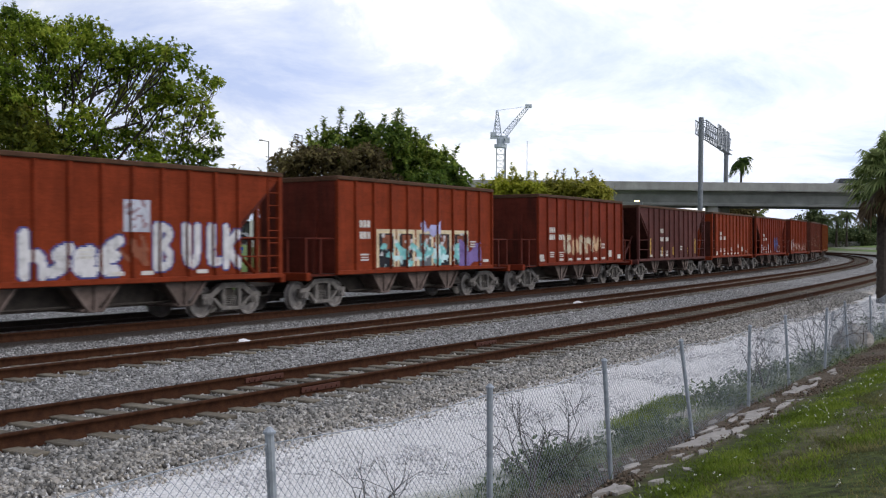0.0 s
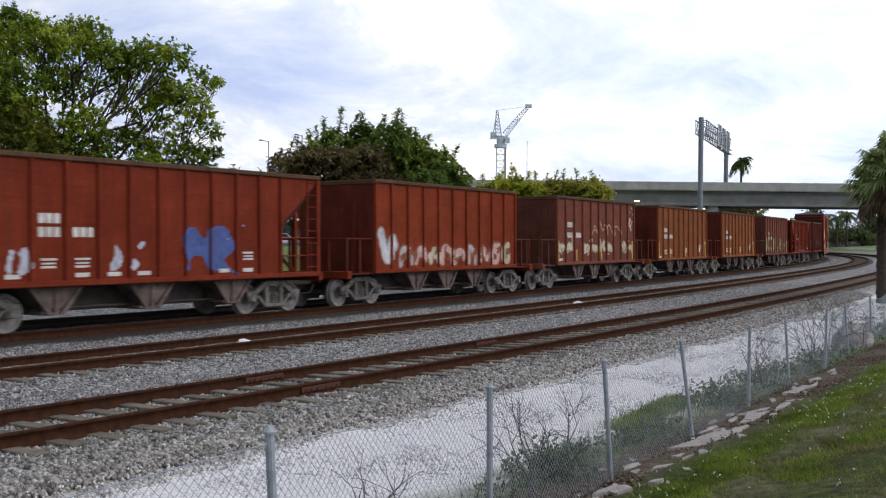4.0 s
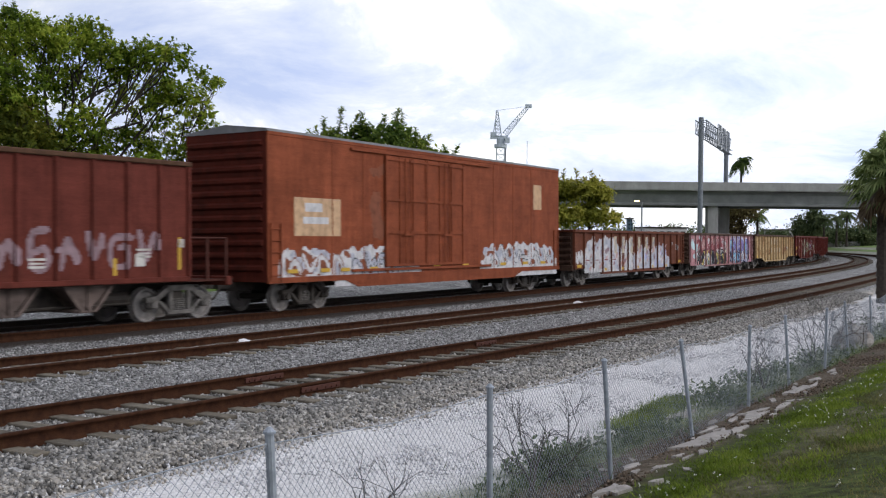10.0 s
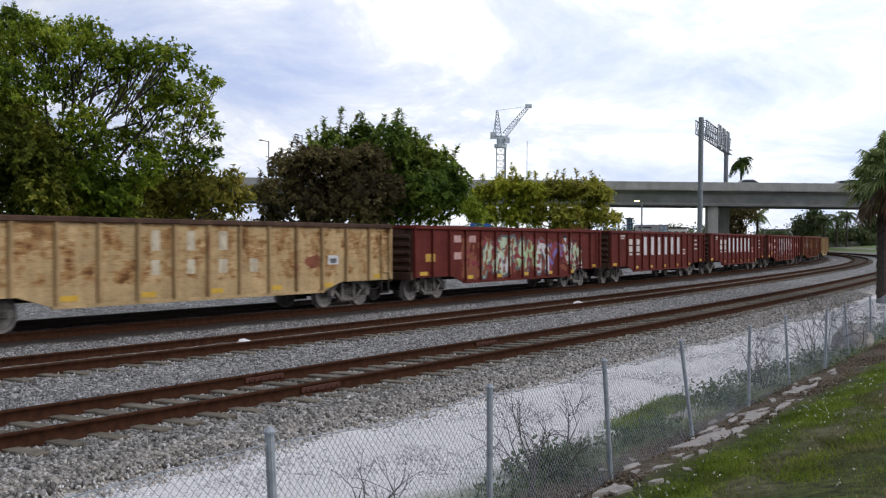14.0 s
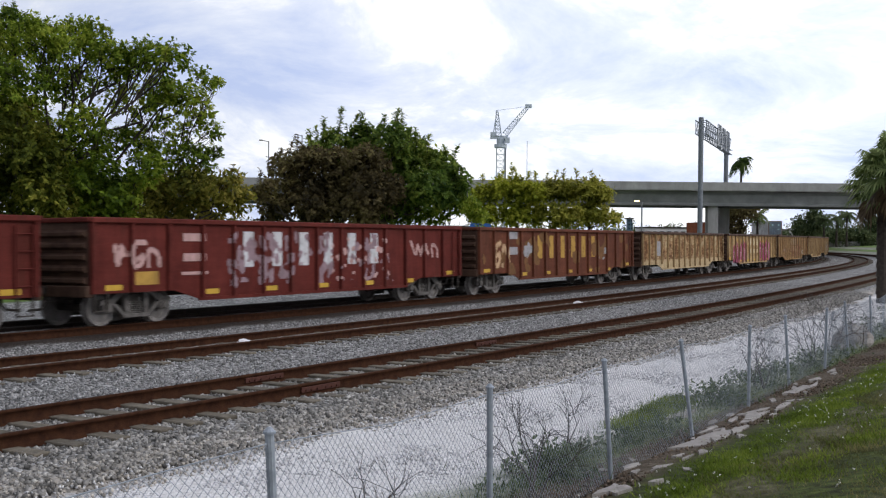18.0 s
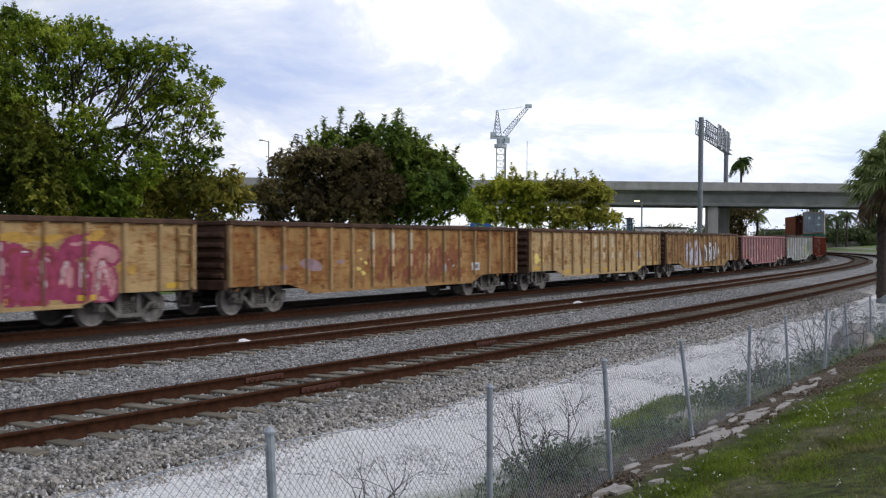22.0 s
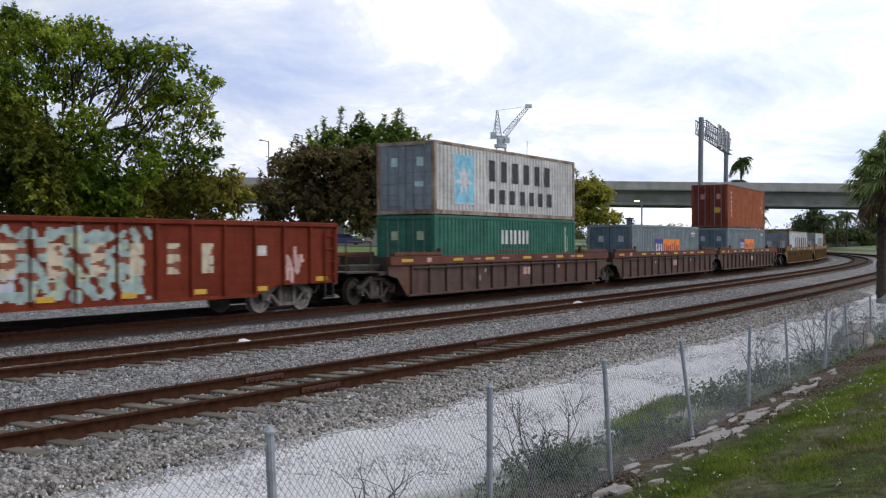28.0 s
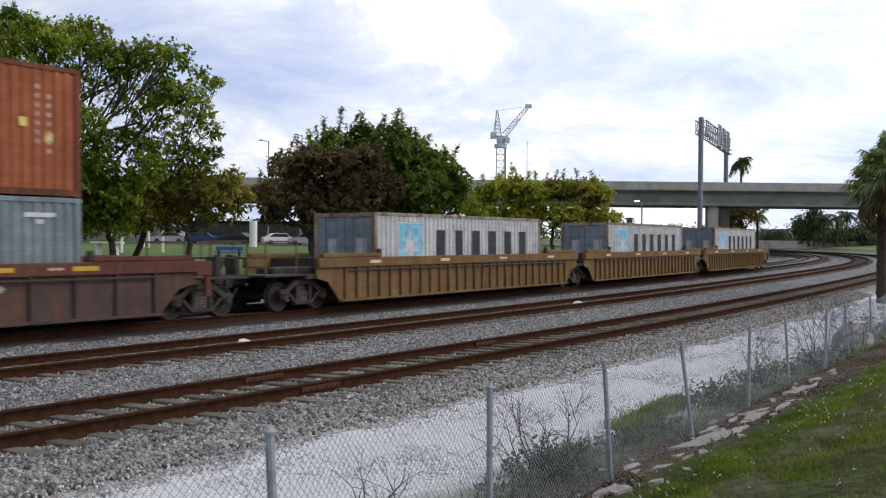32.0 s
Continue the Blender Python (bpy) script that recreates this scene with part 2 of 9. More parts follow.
def part(name, shape, mat, parent, label="", m=None, smooth=False):
    me = shape.mesh(name, smooth) if isinstance(shape, Shape) else shape
    if mat is not None and not me.materials:
        me.materials.append(mat)
    ob = new(name, me)
    ob.parent = parent
    if m is not None:
        ob.matrix_basis = m
    if label:
        tagged(ob, label)
    return ob


def thing(name, label, category, group="", kind="", m=None):
    ob = new(name)
    ob.empty_display_size = 0.3
    tagged(ob, label, category, group, kind)
    if m is not None:
        ob.matrix_basis = m
    return ob


def single(name, shape, mat, label, category, group="", kind="", m=None, smooth=False):
    ob = part(name, shape, mat, None, "", m, smooth)
    return tagged(ob, label, category, group, kind)


# ------------------------------------------------------------------ the line of the railway
X0, Y0, TH0 = -6.0567, 29.868, 0.55608
K0, K1, K2, S1 = 0.0019027, -2.638e-05, 6.566e-05, 45.0
TRACKS = (0.0, 5.24, 10.2)
CANT = 0.01735
_S = np.arange(-620.0, 760.0, 0.5)


def _line():
    k = K0 + K1 * _S + K2 * np.maximum(_S - S1, 0)
    k = np.where(_S < -20, K0 + K1 * -20, k)
    k160 = K0 + K1 * 160 + K2 * (160 - S1)
    k = np.where(_S > 160, k160, k)
    k = np.where((_S > 330) | (_S < -150), 0.0, k)
    i0 = int(np.argmin(abs(_S)))
    th = -np.concatenate([[0], np.cumsum((k[1:] + k[:-1]) * 0.25)])
    th += TH0 - th[i0]
    dx, dy = np.sin(th), np.cos(th)
    x = np.concatenate([[0], np.cumsum((dx[1:] + dx[:-1]) * 0.25)])
    y = np.concatenate([[0], np.cumsum((dy[1:] + dy[:-1]) * 0.25)])
    return x - x[i0] + X0, y - y[i0] + Y0, th


_X, _Y, _TH = _line()


def on_line(s, lat=0.0, z=0.0):
    """World place at s along the far track, lat metres towards the camera's side, and the heading."""
    t = np.interp(s, _S, _TH)
    return np.interp(s, _S, _X) + np.cos(t) * lat, np.interp(s, _S, _Y) - np.sin(t) * lat, z, t


def at_line(s, lat=0.0, z=0.0, turn=0.0):
    x, y, z, t = on_line(s, lat, z)
    return pose(float(x), float(y), z, 0, 0, 90 - math.degrees(float(t)) + turn)


def lateral(px, py):
    """Lateral offset and s of points (arrays) from the far track."""
    px, py = np.asarray(px, float), np.asarray(py, float)
    cx, cy, cs = _X[::4], _Y[::4], _S[::4]
    best = np.full(px.shape, 1e18)
    lat = np.zeros(px.shape)
    ss = np.zeros(px.shape)
    for i in range(len(cs)):
        d = (px - cx[i]) ** 2 + (py - cy[i]) ** 2
        w = d < best
        best = np.where(w, d, best)
        t = np.interp(cs[i], _S, _TH)
        lat = np.where(w, (px - cx[i]) * math.cos(t) - (py - cy[i]) * math.sin(t), lat)
        ss = np.where(w, cs[i] + (px - cx[i]) * math.sin(t) + (py - cy[i]) * math.cos(t), ss)
    return lat, ss


def height(lat):
    """The lie of the land across the railway."""
    return np.interp(lat, (-400, -60, -20, -13, -9.5, -2.6, 11.9, 12.6, 15.6, 16.4, 17.3, 21.5, 30, 60, 400),
                     (1.3, 1.0, 0.9, 0.6, -0.1, -0.24, -0.24, -0.36, -0.38, -0.30, -0.16, 0.62, 1.2, 1.4, 1.4))


def sweep(prof, s0, s1, ds):
    """Pushes an open profile of (lat, z) along the line. Gives vertices, quads and (s, lat) of each vertex."""
    s = np.arange(s0, s1 + ds / 2, ds)
    pl, pz = np.array([p[0] for p in prof]), np.array([p[1] for p in prof])
    S, Lt = np.meshgrid(s, pl, indexing="ij")
    Z = np.broadcast_to(pz, S.shape)
    x, y, _, _ = on_line(S, Lt)
    v = np.stack([x, y, Z], -1).reshape(-1, 3)
    n, m = S.shape
    i, j = np.meshgrid(np.arange(n - 1), np.arange(m - 1), indexing="ij")
    a = (i * m + j).ravel()
    return v, np.stack([a, a + 1, a + m + 1, a + m], -1), np.stack([S.ravel(), Lt.ravel()], -1)


def set_uv(me, uv):
    lay = me.uv_layers.new(name="line")
    idx = np.zeros(len(me.loops), dtype=np.int32)
    me.loops.foreach_get("vertex_index", idx)
    lay.data.foreach_set("uv", np.asarray(uv, np.float32)[idx].ravel())


# ------------------------------------------------------------------ ground and railway
def stone_material(name, a, b, c, scale, bump, blotch=None):
    """Loose stone: a cell pattern at true stone size, each stone its own grey."""
    m = bpy.data.materials.new(name)
    m.use_nodes = True
    nt = m.node_tree
    N, K = nt.nodes.new, nt.links.new
    bs = nt.nodes["Principled BSDF"]
    bs.inputs["Roughness"].default_value = 0.95
    bs.inputs["Specular IOR Level"].default_value = 0.15
    tc = N("ShaderNodeTexCoord")
    v = N("ShaderNodeTexVoronoi")
    v.inputs["Scale"].default_value = scale
    K(tc.outputs["Object"], v.inputs["Vector"])
    sep = N("ShaderNodeSeparateColor")
    K(v.outputs["Color"], sep.inputs[0])
    r = N("ShaderNodeValToRGB")
    r.color_ramp.elements[0].color = (*a, 1)
    r.color_ramp.elements[1].color = (*c, 1)
    e = r.color_ramp.elements.new(0.55)
    e.color = (*b, 1)
    K(sep.outputs[0], r.inputs[0])
    n = N("ShaderNodeTexNoise")
    n.inputs["Scale"].default_value = 0.6
    n.inputs["Detail"].default_value = 8
    K(tc.outputs["Object"], n.inputs["Vector"])
    mr = N("ShaderNodeMapRange")
    mr.inputs[1].default_value = 0.3
    mr.inputs[2].default_value = 0.7
    mr.inputs[3].default_value = 0.72
    mr.inputs[4].default_value = 1.18
    K(n.outputs["Fac"], mr.inputs[0])
    mm = N("ShaderNodeMix")
    mm.data_type = "RGBA"
    mm.blend_type = "MULTIPLY"
    mm.inputs[0].default_value = 1.0
    K(r.outputs[0], mm.inputs[6])
    K(mr.outputs[0], mm.inputs[7])
    col = mm.outputs[2]
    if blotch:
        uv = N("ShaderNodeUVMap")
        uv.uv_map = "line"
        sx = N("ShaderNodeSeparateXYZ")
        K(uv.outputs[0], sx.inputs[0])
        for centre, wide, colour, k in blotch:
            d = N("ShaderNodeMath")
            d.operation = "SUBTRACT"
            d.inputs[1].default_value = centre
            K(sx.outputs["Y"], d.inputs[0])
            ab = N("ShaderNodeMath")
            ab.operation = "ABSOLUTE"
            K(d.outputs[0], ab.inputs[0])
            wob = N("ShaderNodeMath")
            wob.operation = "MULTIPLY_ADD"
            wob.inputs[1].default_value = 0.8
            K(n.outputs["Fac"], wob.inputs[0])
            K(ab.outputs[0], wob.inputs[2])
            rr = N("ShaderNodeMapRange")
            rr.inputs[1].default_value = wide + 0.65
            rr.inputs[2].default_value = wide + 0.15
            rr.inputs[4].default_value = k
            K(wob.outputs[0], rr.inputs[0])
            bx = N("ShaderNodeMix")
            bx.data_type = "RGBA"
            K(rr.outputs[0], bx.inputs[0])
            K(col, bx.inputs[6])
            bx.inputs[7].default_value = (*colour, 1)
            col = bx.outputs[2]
    K(col, bs.inputs["Base Color"])
    bp = N("ShaderNodeBump")
    bp.inputs["Strength"].default_value = bump
    bp.inputs["Distance"].default_value = 0.05
    bp.invert = True
    K(v.outputs["Distance"], bp.inputs["Height"])
    K(bp.outputs[0], bs.inputs["Normal"])
    return m


def verge_material():
    """Across the line: pale crushed stone, weeds at the fence, then a lawn with bare earth."""
    m = bpy.data.materials.new("verge")
    m.use_nodes = True
    nt = m.node_tree
    N, K = nt.nodes.new, nt.links.new
    bs = nt.nodes["Principled BSDF"]
    bs.inputs["Roughness"].default_value = 0.95
    bs.inputs["Specular IOR Level"].default_value = 0.1
    tc = N("ShaderNodeTexCoord")
    uv = N("ShaderNodeUVMap")
    uv.uv_map = "line"
    sep = N("ShaderNodeSeparateXYZ")
    K(uv.outputs[0], sep.inputs[0])

    def noise(scale, detail=6):
        n = N("ShaderNodeTexNoise")
        n.inputs["Scale"].default_value = scale
        n.inputs["Detail"].default_value = detail
        n.inputs["Roughness"].default_value = 0.65
        K(tc.outputs["Object"], n.inputs["Vector"])
        return n.outputs["Fac"]

    def ramp(fac, stops):
        r = N("ShaderNodeValToRGB")
        while len(r.color_ramp.elements) < len(stops):
            r.color_ramp.elements.new(0.5)
        for el, (pos, col) in zip(r.color_ramp.elements, stops):
            el.position = pos
            el.color = (*col, 1)
        K(fac, r.inputs[0])
        return r.outputs[0]

    def mix(fac, a, b):
        x = N("ShaderNodeMix")
        x.data_type = "RGBA"
        K(fac, x.inputs[0])
        K(a, x.inputs[6])
        K(b, x.inputs[7])
        return x.outputs[2]

    def edge(lo, hi, wobble_scale, wobble):
        mu = N("ShaderNodeMath")
        mu.operation = "MULTIPLY_ADD"
        K(noise(wobble_scale), mu.inputs[0])
        mu.inputs[1].default_value = wobble
        K(sep.outputs["Y"], mu.inputs[2])
        r = N("ShaderNodeMapRange")
        r.inputs[1].default_value = lo + wobble * 0.5
        r.inputs[2].default_value = hi + wobble * 0.5
        K(mu.outputs[0], r.inputs[0])
        return r.outputs[0]

    pale = ramp(noise(22, 8), [(0.28, (0.27, 0.255, 0.245)), (0.5, (0.60, 0.58, 0.575)), (0.72, (0.81, 0.80, 0.80))])
    stones = ramp(noise(40, 3), [(0.35, (0.13, 0.125, 0.12)), (0.65, (0.40, 0.38, 0.36))])
    weeds = ramp(noise(9, 8), [(0.3, (0.045, 0.06, 0.022)), (0.5, (0.11, 0.135, 0.05)), (0.7, (0.22, 0.20, 0.13))])
    lawn = ramp(noise(8, 10), [(0.34, (0.018, 0.021, 0.009)), (0.48, (0.040, 0.047, 0.015)), (0.58, (0.060, 0.080, 0.018)), (0.7, (0.10, 0.11, 0.035))])
    earth = ramp(noise(7, 9), [(0.3, (0.045, 0.034, 0.025)), (0.55, (0.095, 0.075, 0.055)), (0.75, (0.19, 0.16, 0.125))])
    worn = ramp(noise(6, 10), [(0.34, (0.034, 0.030, 0.018)), (0.5, (0.075, 0.072, 0.038)), (0.66, (0.15, 0.135, 0.085))])

    def band(c0, w0, w1, k):
        d = N("ShaderNodeMath")
        d.operation = "SUBTRACT"
        d.inputs[1].default_value = c0
        K(sep.outputs["Y"], d.inputs[0])
        q = N("ShaderNodeMath")
        q.operation = "ABSOLUTE"
        K(d.outputs[0], q.inputs[0])
        w = N("ShaderNodeMath")
        w.operation = "MULTIPLY_ADD"
        w.inputs[1].default_value = k
        K(noise(1.1, 7), w.inputs[0])
        K(q.outputs[0], w.inputs[2])
        r = N("ShaderNodeMapRange")
        r.inputs[1].default_value = w1 + k * 0.5
        r.inputs[2].default_value = w0 + k * 0.5
        K(w.outputs[0], r.inputs[0])
        return r.outputs[0]
    lawn = mix(band(18.45, 0.18, 0.42, 1.3), lawn, worn)
    lawn = mix(band(20.6, 0.6, 1.0, 2.0), lawn, worn)
    c = mix(edge(12.35, 12.75, 3.0, 0.8), stones, pale)
    c = mix(edge(15.2, 16.0, 1.6, 1.5), c, weeds)
    c = mix(edge(16.1, 16.35, 2.5, 0.6), c, earth)
    c = mix(edge(17.0, 17.4, 2.0, 0.8), c, lawn)
    K(c, bs.inputs["Base Color"])
    bp = N("ShaderNodeBump")
    bp.inputs["Strength"].default_value = 0.6
    bp.inputs["Distance"].default_value = 0.03
    K(noise(30, 4), bp.inputs["Height"])
    K(bp.outputs[0], bs.inputs["Normal"])
    return m


# bands at 1.2 and -1.15 put oil stain and the train's shade into colour
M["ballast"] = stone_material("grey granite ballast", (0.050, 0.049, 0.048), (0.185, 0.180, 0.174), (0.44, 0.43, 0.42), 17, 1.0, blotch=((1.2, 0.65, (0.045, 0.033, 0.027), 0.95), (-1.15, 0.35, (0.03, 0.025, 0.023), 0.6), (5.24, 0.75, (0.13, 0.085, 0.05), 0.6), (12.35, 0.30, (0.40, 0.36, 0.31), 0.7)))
M["verge"] = verge_material()
M["waste"] = material("dull weedy gravel", [(0.3, (0.07, 0.075, 0.05)), (0.5, (0.15, 0.15, 0.115)), (0.7, (0.26, 0.25, 0.22))], scale=0.9, rough=0.95, bump=0.4, bump_scale=12, detail=9)
M["lawn"] = material("distant lawn", [(0.3, (0.04, 0.06, 0.012)), (0.55, (0.085, 0.14, 0.02)), (0.75, (0.13, 0.17, 0.04))], scale=0.35, rough=0.95, bump=0.3, bump_scale=14, detail=9)


def build_ground():
    ax = np.concatenate([[-4000, -2000, -1000, -600, -400], np.arange(-300, -60, 12), np.arange(-60, 80, 1.5), np.arange(80, 300, 12), [400, 600, 1000, 2000, 4000]])
    ay = np.concatenate([[-4000, -2000, -1000, -400, -150, -80], np.arange(-50, 110, 1.5), np.arange(110, 520, 10), [600, 800, 1200, 2500, 4500]])
    gx, gy = np.meshgrid(ax, ay, indexing="ij")
    lat, s = lateral(gx, gy)
    z = height(lat)
    under = np.clip(np.minimum(lat + 10.5, 25.5 - lat) / 2.0, 0, 1) * (s < 130) * (s > -46)
    under = np.maximum(under, np.clip(np.minimum(lat + 10.5, 14.5 - lat) / 2.0, 0, 1) * (abs(s) < 660))
    z = z - 0.55 * under
    n, m = gx.shape
    i, j = np.meshgrid(np.arange(n - 1), np.arange(m - 1), indexing="ij")
    a = (i * m + j).ravel()
    me = np_mesh("ground", np.stack([gx, gy, z], -1).reshape(-1, 3), np.stack([a, a + m, a + m + 1, a + 1], -1))
    me.materials.append(M["lawn"])
    tagged(new("ground", me), "lawn and level ground on both sides of the railway", "ground", kind="structure")


def rough_z(v, amount, freq, seed):
    """Adds smooth unevenness to the height of vertices."""
    rng = np.random.default_rng(seed)
    dz = np.zeros(len(v))
    for k in range(7):
        a = rng.uniform(0, 2 * math.pi)
        f = freq * (1.0 + k * 0.7)
        dz += np.sin(v[:, 0] * f * math.cos(a) + v[:, 1] * f * math.sin(a) + rng.uniform(0, 6.28)) / (1 + k * 0.5)
    v[:, 2] += dz * amount / 3.0
    return v


def build_bed():
    prof = [(-9.6, -0.1), (-8.6, -0.16), (-7.0, -0.26), (-5.5, -0.34)]
    for l in np.arange(-4.2, 12.81, 0.2):
        z = float(np.interp(l, (-4.2, -2.5, -1.6, 1.6, 2.6, 3.6, 6.9, 7.7, 8.5, 11.8, 12.3, 12.8), (-0.37, -0.20, -0.175, -0.175, -0.26, -0.175, -0.175, -0.24, -0.175, -0.175, -0.28, -0.46)))
        if min(abs(l - t) for t in TRACKS) < 0.62:
            z = z - 0.04 if abs(l) > 1 else -0.10
        prof.append((float(l), z))
    v, f, uv = sweep(prof, -580, 630, 1.0)
    v = rough_z(v, 0.012, 4.0, 3)
    me = np_mesh("track_bed", v, f)
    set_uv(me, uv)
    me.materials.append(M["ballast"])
    tagged(new("track_bed", me), "bed of grey crushed granite ballast under three tracks", "ballast", kind="structure")
    prof = [(float(l), float(height(l)) + 0.06) for l in np.arange(-40.0, -9.0, 1.0)]
    v, f, uv = sweep(prof, 125, 330, 2.0)
    me = np_mesh("yard", v, f)
    set_uv(me, uv)
    me.materials.append(M["ballast"])
    tagged(new("yard", me), "level yard of grey gravel inside the curve", "gravel", kind="structure")
    prof = [(float(l), float(np.interp(l, (12.6, 16, 24, 60), (-0.42, -0.25, 0.7, 1.5))) + 0.05) for l in np.arange(12.6, 60.1, 1.5)]
    v, f, uv = sweep(prof, 127, 420, 2.0)
    me = np_mesh("waste_ground", v, f)
    set_uv(me, uv)
    me.materials.append(M["waste"])
    tagged(new("waste_ground", me), "dull weedy waste ground outside the curve", "ground", kind="structure")
    prof = [(float(l), float(height(l))) for l in np.arange(12.3, 24.01, 0.15)] + [(25.0, 0.55)]
    v, f, uv = sweep(prof, -44, 128, 0.3)
    v = rough_z(v, 0.035, 2.2, 5)
    me = np_mesh("verge", v, f)
    set_uv(me, uv)
    me.materials.append(M["verge"])
    me.polygons.foreach_set("use_smooth", [True] * len(me.polygons))
    tagged(new("verge", me), "verge of pale gravel, weeds and patchy grass beside the railway", "verge", kind="structure")


RAIL = [(-0.075, -0.19), (-0.075, -0.175), (-0.012, -0.15), (-0.010, -0.045), (-0.036, -0.035), (-0.036, -0.006), (-0.028, 0.0), (0.028, 0.0), (0.036, -0.006), (0.036, -0.035), (0.010, -0.045), (0.012, -0.15), (0.075, -0.175), (0.075, -0.19)]


def build_tracks():
    tie = Shape().box(-0.115, 0.115, -1.3, 1.3, -0.37, -0.152, 0.012).mesh("tie")
    tie.materials.append(M["tie"])
    plate = Shape().box(-0.09, 0.09, -0.11, 0.11, -0.184, -0.172).mesh("tie_plate")
    plate.materials.append(M["rail"])
    for k, lat in enumerate(TRACKS):
        track = thing("railway_track", "railway track with brown rusty rails on sleepers in ballast", "railway track", "three parallel tracks", kind="structure")
        for side in (-0.7525, 0.7525):
            v, f, uv = sweep([(lat + side + a, b + CANT * side) for a, b in RAIL], -580, 630, 1.0)
            me = np_mesh("rail", v, f)
            me.materials.append(M["rail_dark"] if lat == TRACKS[0] and side < 0 else M["rail"])
            ob = new("rail", me)
            ob.parent = track
        far = Shape()
        for s in np.arange(-24, 230, 0.56):
            m = at_line(float(s), lat, 0.0) @ Matrix.Rotation(-CANT, 4, "X")
            if s < 62:
                ob = new("tie", tie)
                ob.matrix_basis = m @ pose(random.uniform(-0.03, 0.03), random.uniform(-0.04, 0.04), random.uniform(-0.014, 0.002) - (0.05 if k == 0 else 0.0), 0, 0, random.uniform(-1.5, 1.5))
                ob.parent = track
            else:
                b = Shape().box(-0.115, 0.115, -1.3, 1.3, -0.37, -0.152)
                far.add([m @ Vector(q) for q in b.v], b.f)
        tagged(part("far_ties", far, M["tie"], track), "row of sleepers", kind="stuff")
        if k == 2:
            for s, side in ((-8.9, -0.7525), (-9.3, 0.7525), (-1.9, -0.7525)):
                for y in (-0.028, 0.028):
                    bar = Shape().box(-0.45, 0.45, y - 0.014, y + 0.014, -0.13, -0.05, 0.006)
                    for q in (-0.36, -0.24, -0.1, 0.1, 0.24, 0.36):
                        bar.rod((q, y - 0.035, -0.1), (q, y + 0.035, -0.1), 0.016)
                    part("joint_bar", bar, M["joint"], track, "red-brown rail joint bar with bolts", at_line(s, lat + side, CANT * side))


def siding():
    """A yard track that swings off inside the curve."""
    track = thing("railway_track", "rusty yard track leaving the main line inside the curve", "railway track", "three parallel tracks", kind="structure")
    s = np.arange(118.0, 330.0, 1.0)
    mid = -0.9 - 9.0 * np.clip((s - 118.0) / 90.0, 0, 1.6) ** 1.4
    for side in (-0.7525, 0.7525):
        x, y, _, th = on_line(s, mid + side)
        v = np.concatenate([np.stack([x + np.cos(th) * a, y - np.sin(th) * a, np.full(len(s), b)], -1)[:, None] for a, b in RAIL], 1)
        n, m = len(s), len(RAIL)
        i, j = np.meshgrid(np.arange(n - 1), np.arange(m - 1), indexing="ij")
        q = (i * m + j).ravel()
        me = np_mesh("rail", v.reshape(-1, 3), np.stack([q, q + 1, q + m + 1, q + m], -1))
        me.materials.append(M["rail_dark"])
        ob = new("rail", me)
        ob.parent = track
    far = Shape()
    for k in range(0, len(s)):
        m = at_line(float(s[k]), float(mid[k]))
        b = Shape().box(-0.115, 0.115, -1.3, 1.3, -0.5, -0.17)
        far.add([m @ Vector(q) for q in b.v], b.f)
    tagged(part("far_ties", far, M["tie"], track), "row of sleepers", kind="stuff")


def spare_rail():
    v, f, uv = sweep([(-1.95 + a, b + 0.02) for a, b in RAIL], -60, 150, 1.0)
    me = np_mesh("spare_rail", v, f)
    me.materials.append(M["rail_dark"])
    tagged(new("spare_rail", me), "long dark spare rail lying on the ballast beside the track", "rail", kind="structure")


build_ground()
spare_rail()
siding()
build_bed()
build_tracks()


# ------------------------------------------------------------------ the train
SPEED, GAIN = 16.4754, 0.00526
MOVING = []
CACHE = {}


def use(key, maker, mat, parent, name="", label="", m=None):
    """A part on a mesh that alike parts share; its material sits on the object."""
    if key not in CACHE:
        sh = maker()
        me = sh.mesh(key) if isinstance(sh, Shape) else sh
        me.materials.append(mat)
        CACHE[key] = me
    ob = new(name or key, CACHE[key])
    ob.material_slots[0].link = "OBJECT"
    ob.material_slots[0].material = mat
    ob.parent = parent
    if m is not None:
        ob.matrix_basis = m
    if label:
        tagged(ob, label)
    return ob


def wheel_shape():
    return Shape().lathe([(0.08, -0.075), (0.14, -0.075), (0.16, -0.03), (0.33, -0.02), (0.36, -0.07), (0.418, -0.07), (0.425, 0.05), (0.455, 0.06), (0.455, 0.085), (0.37, 0.085), (0.34, 0.03), (0.15, 0.03), (0.12, 0.085), (0.08, 0.085)], "y", 28)


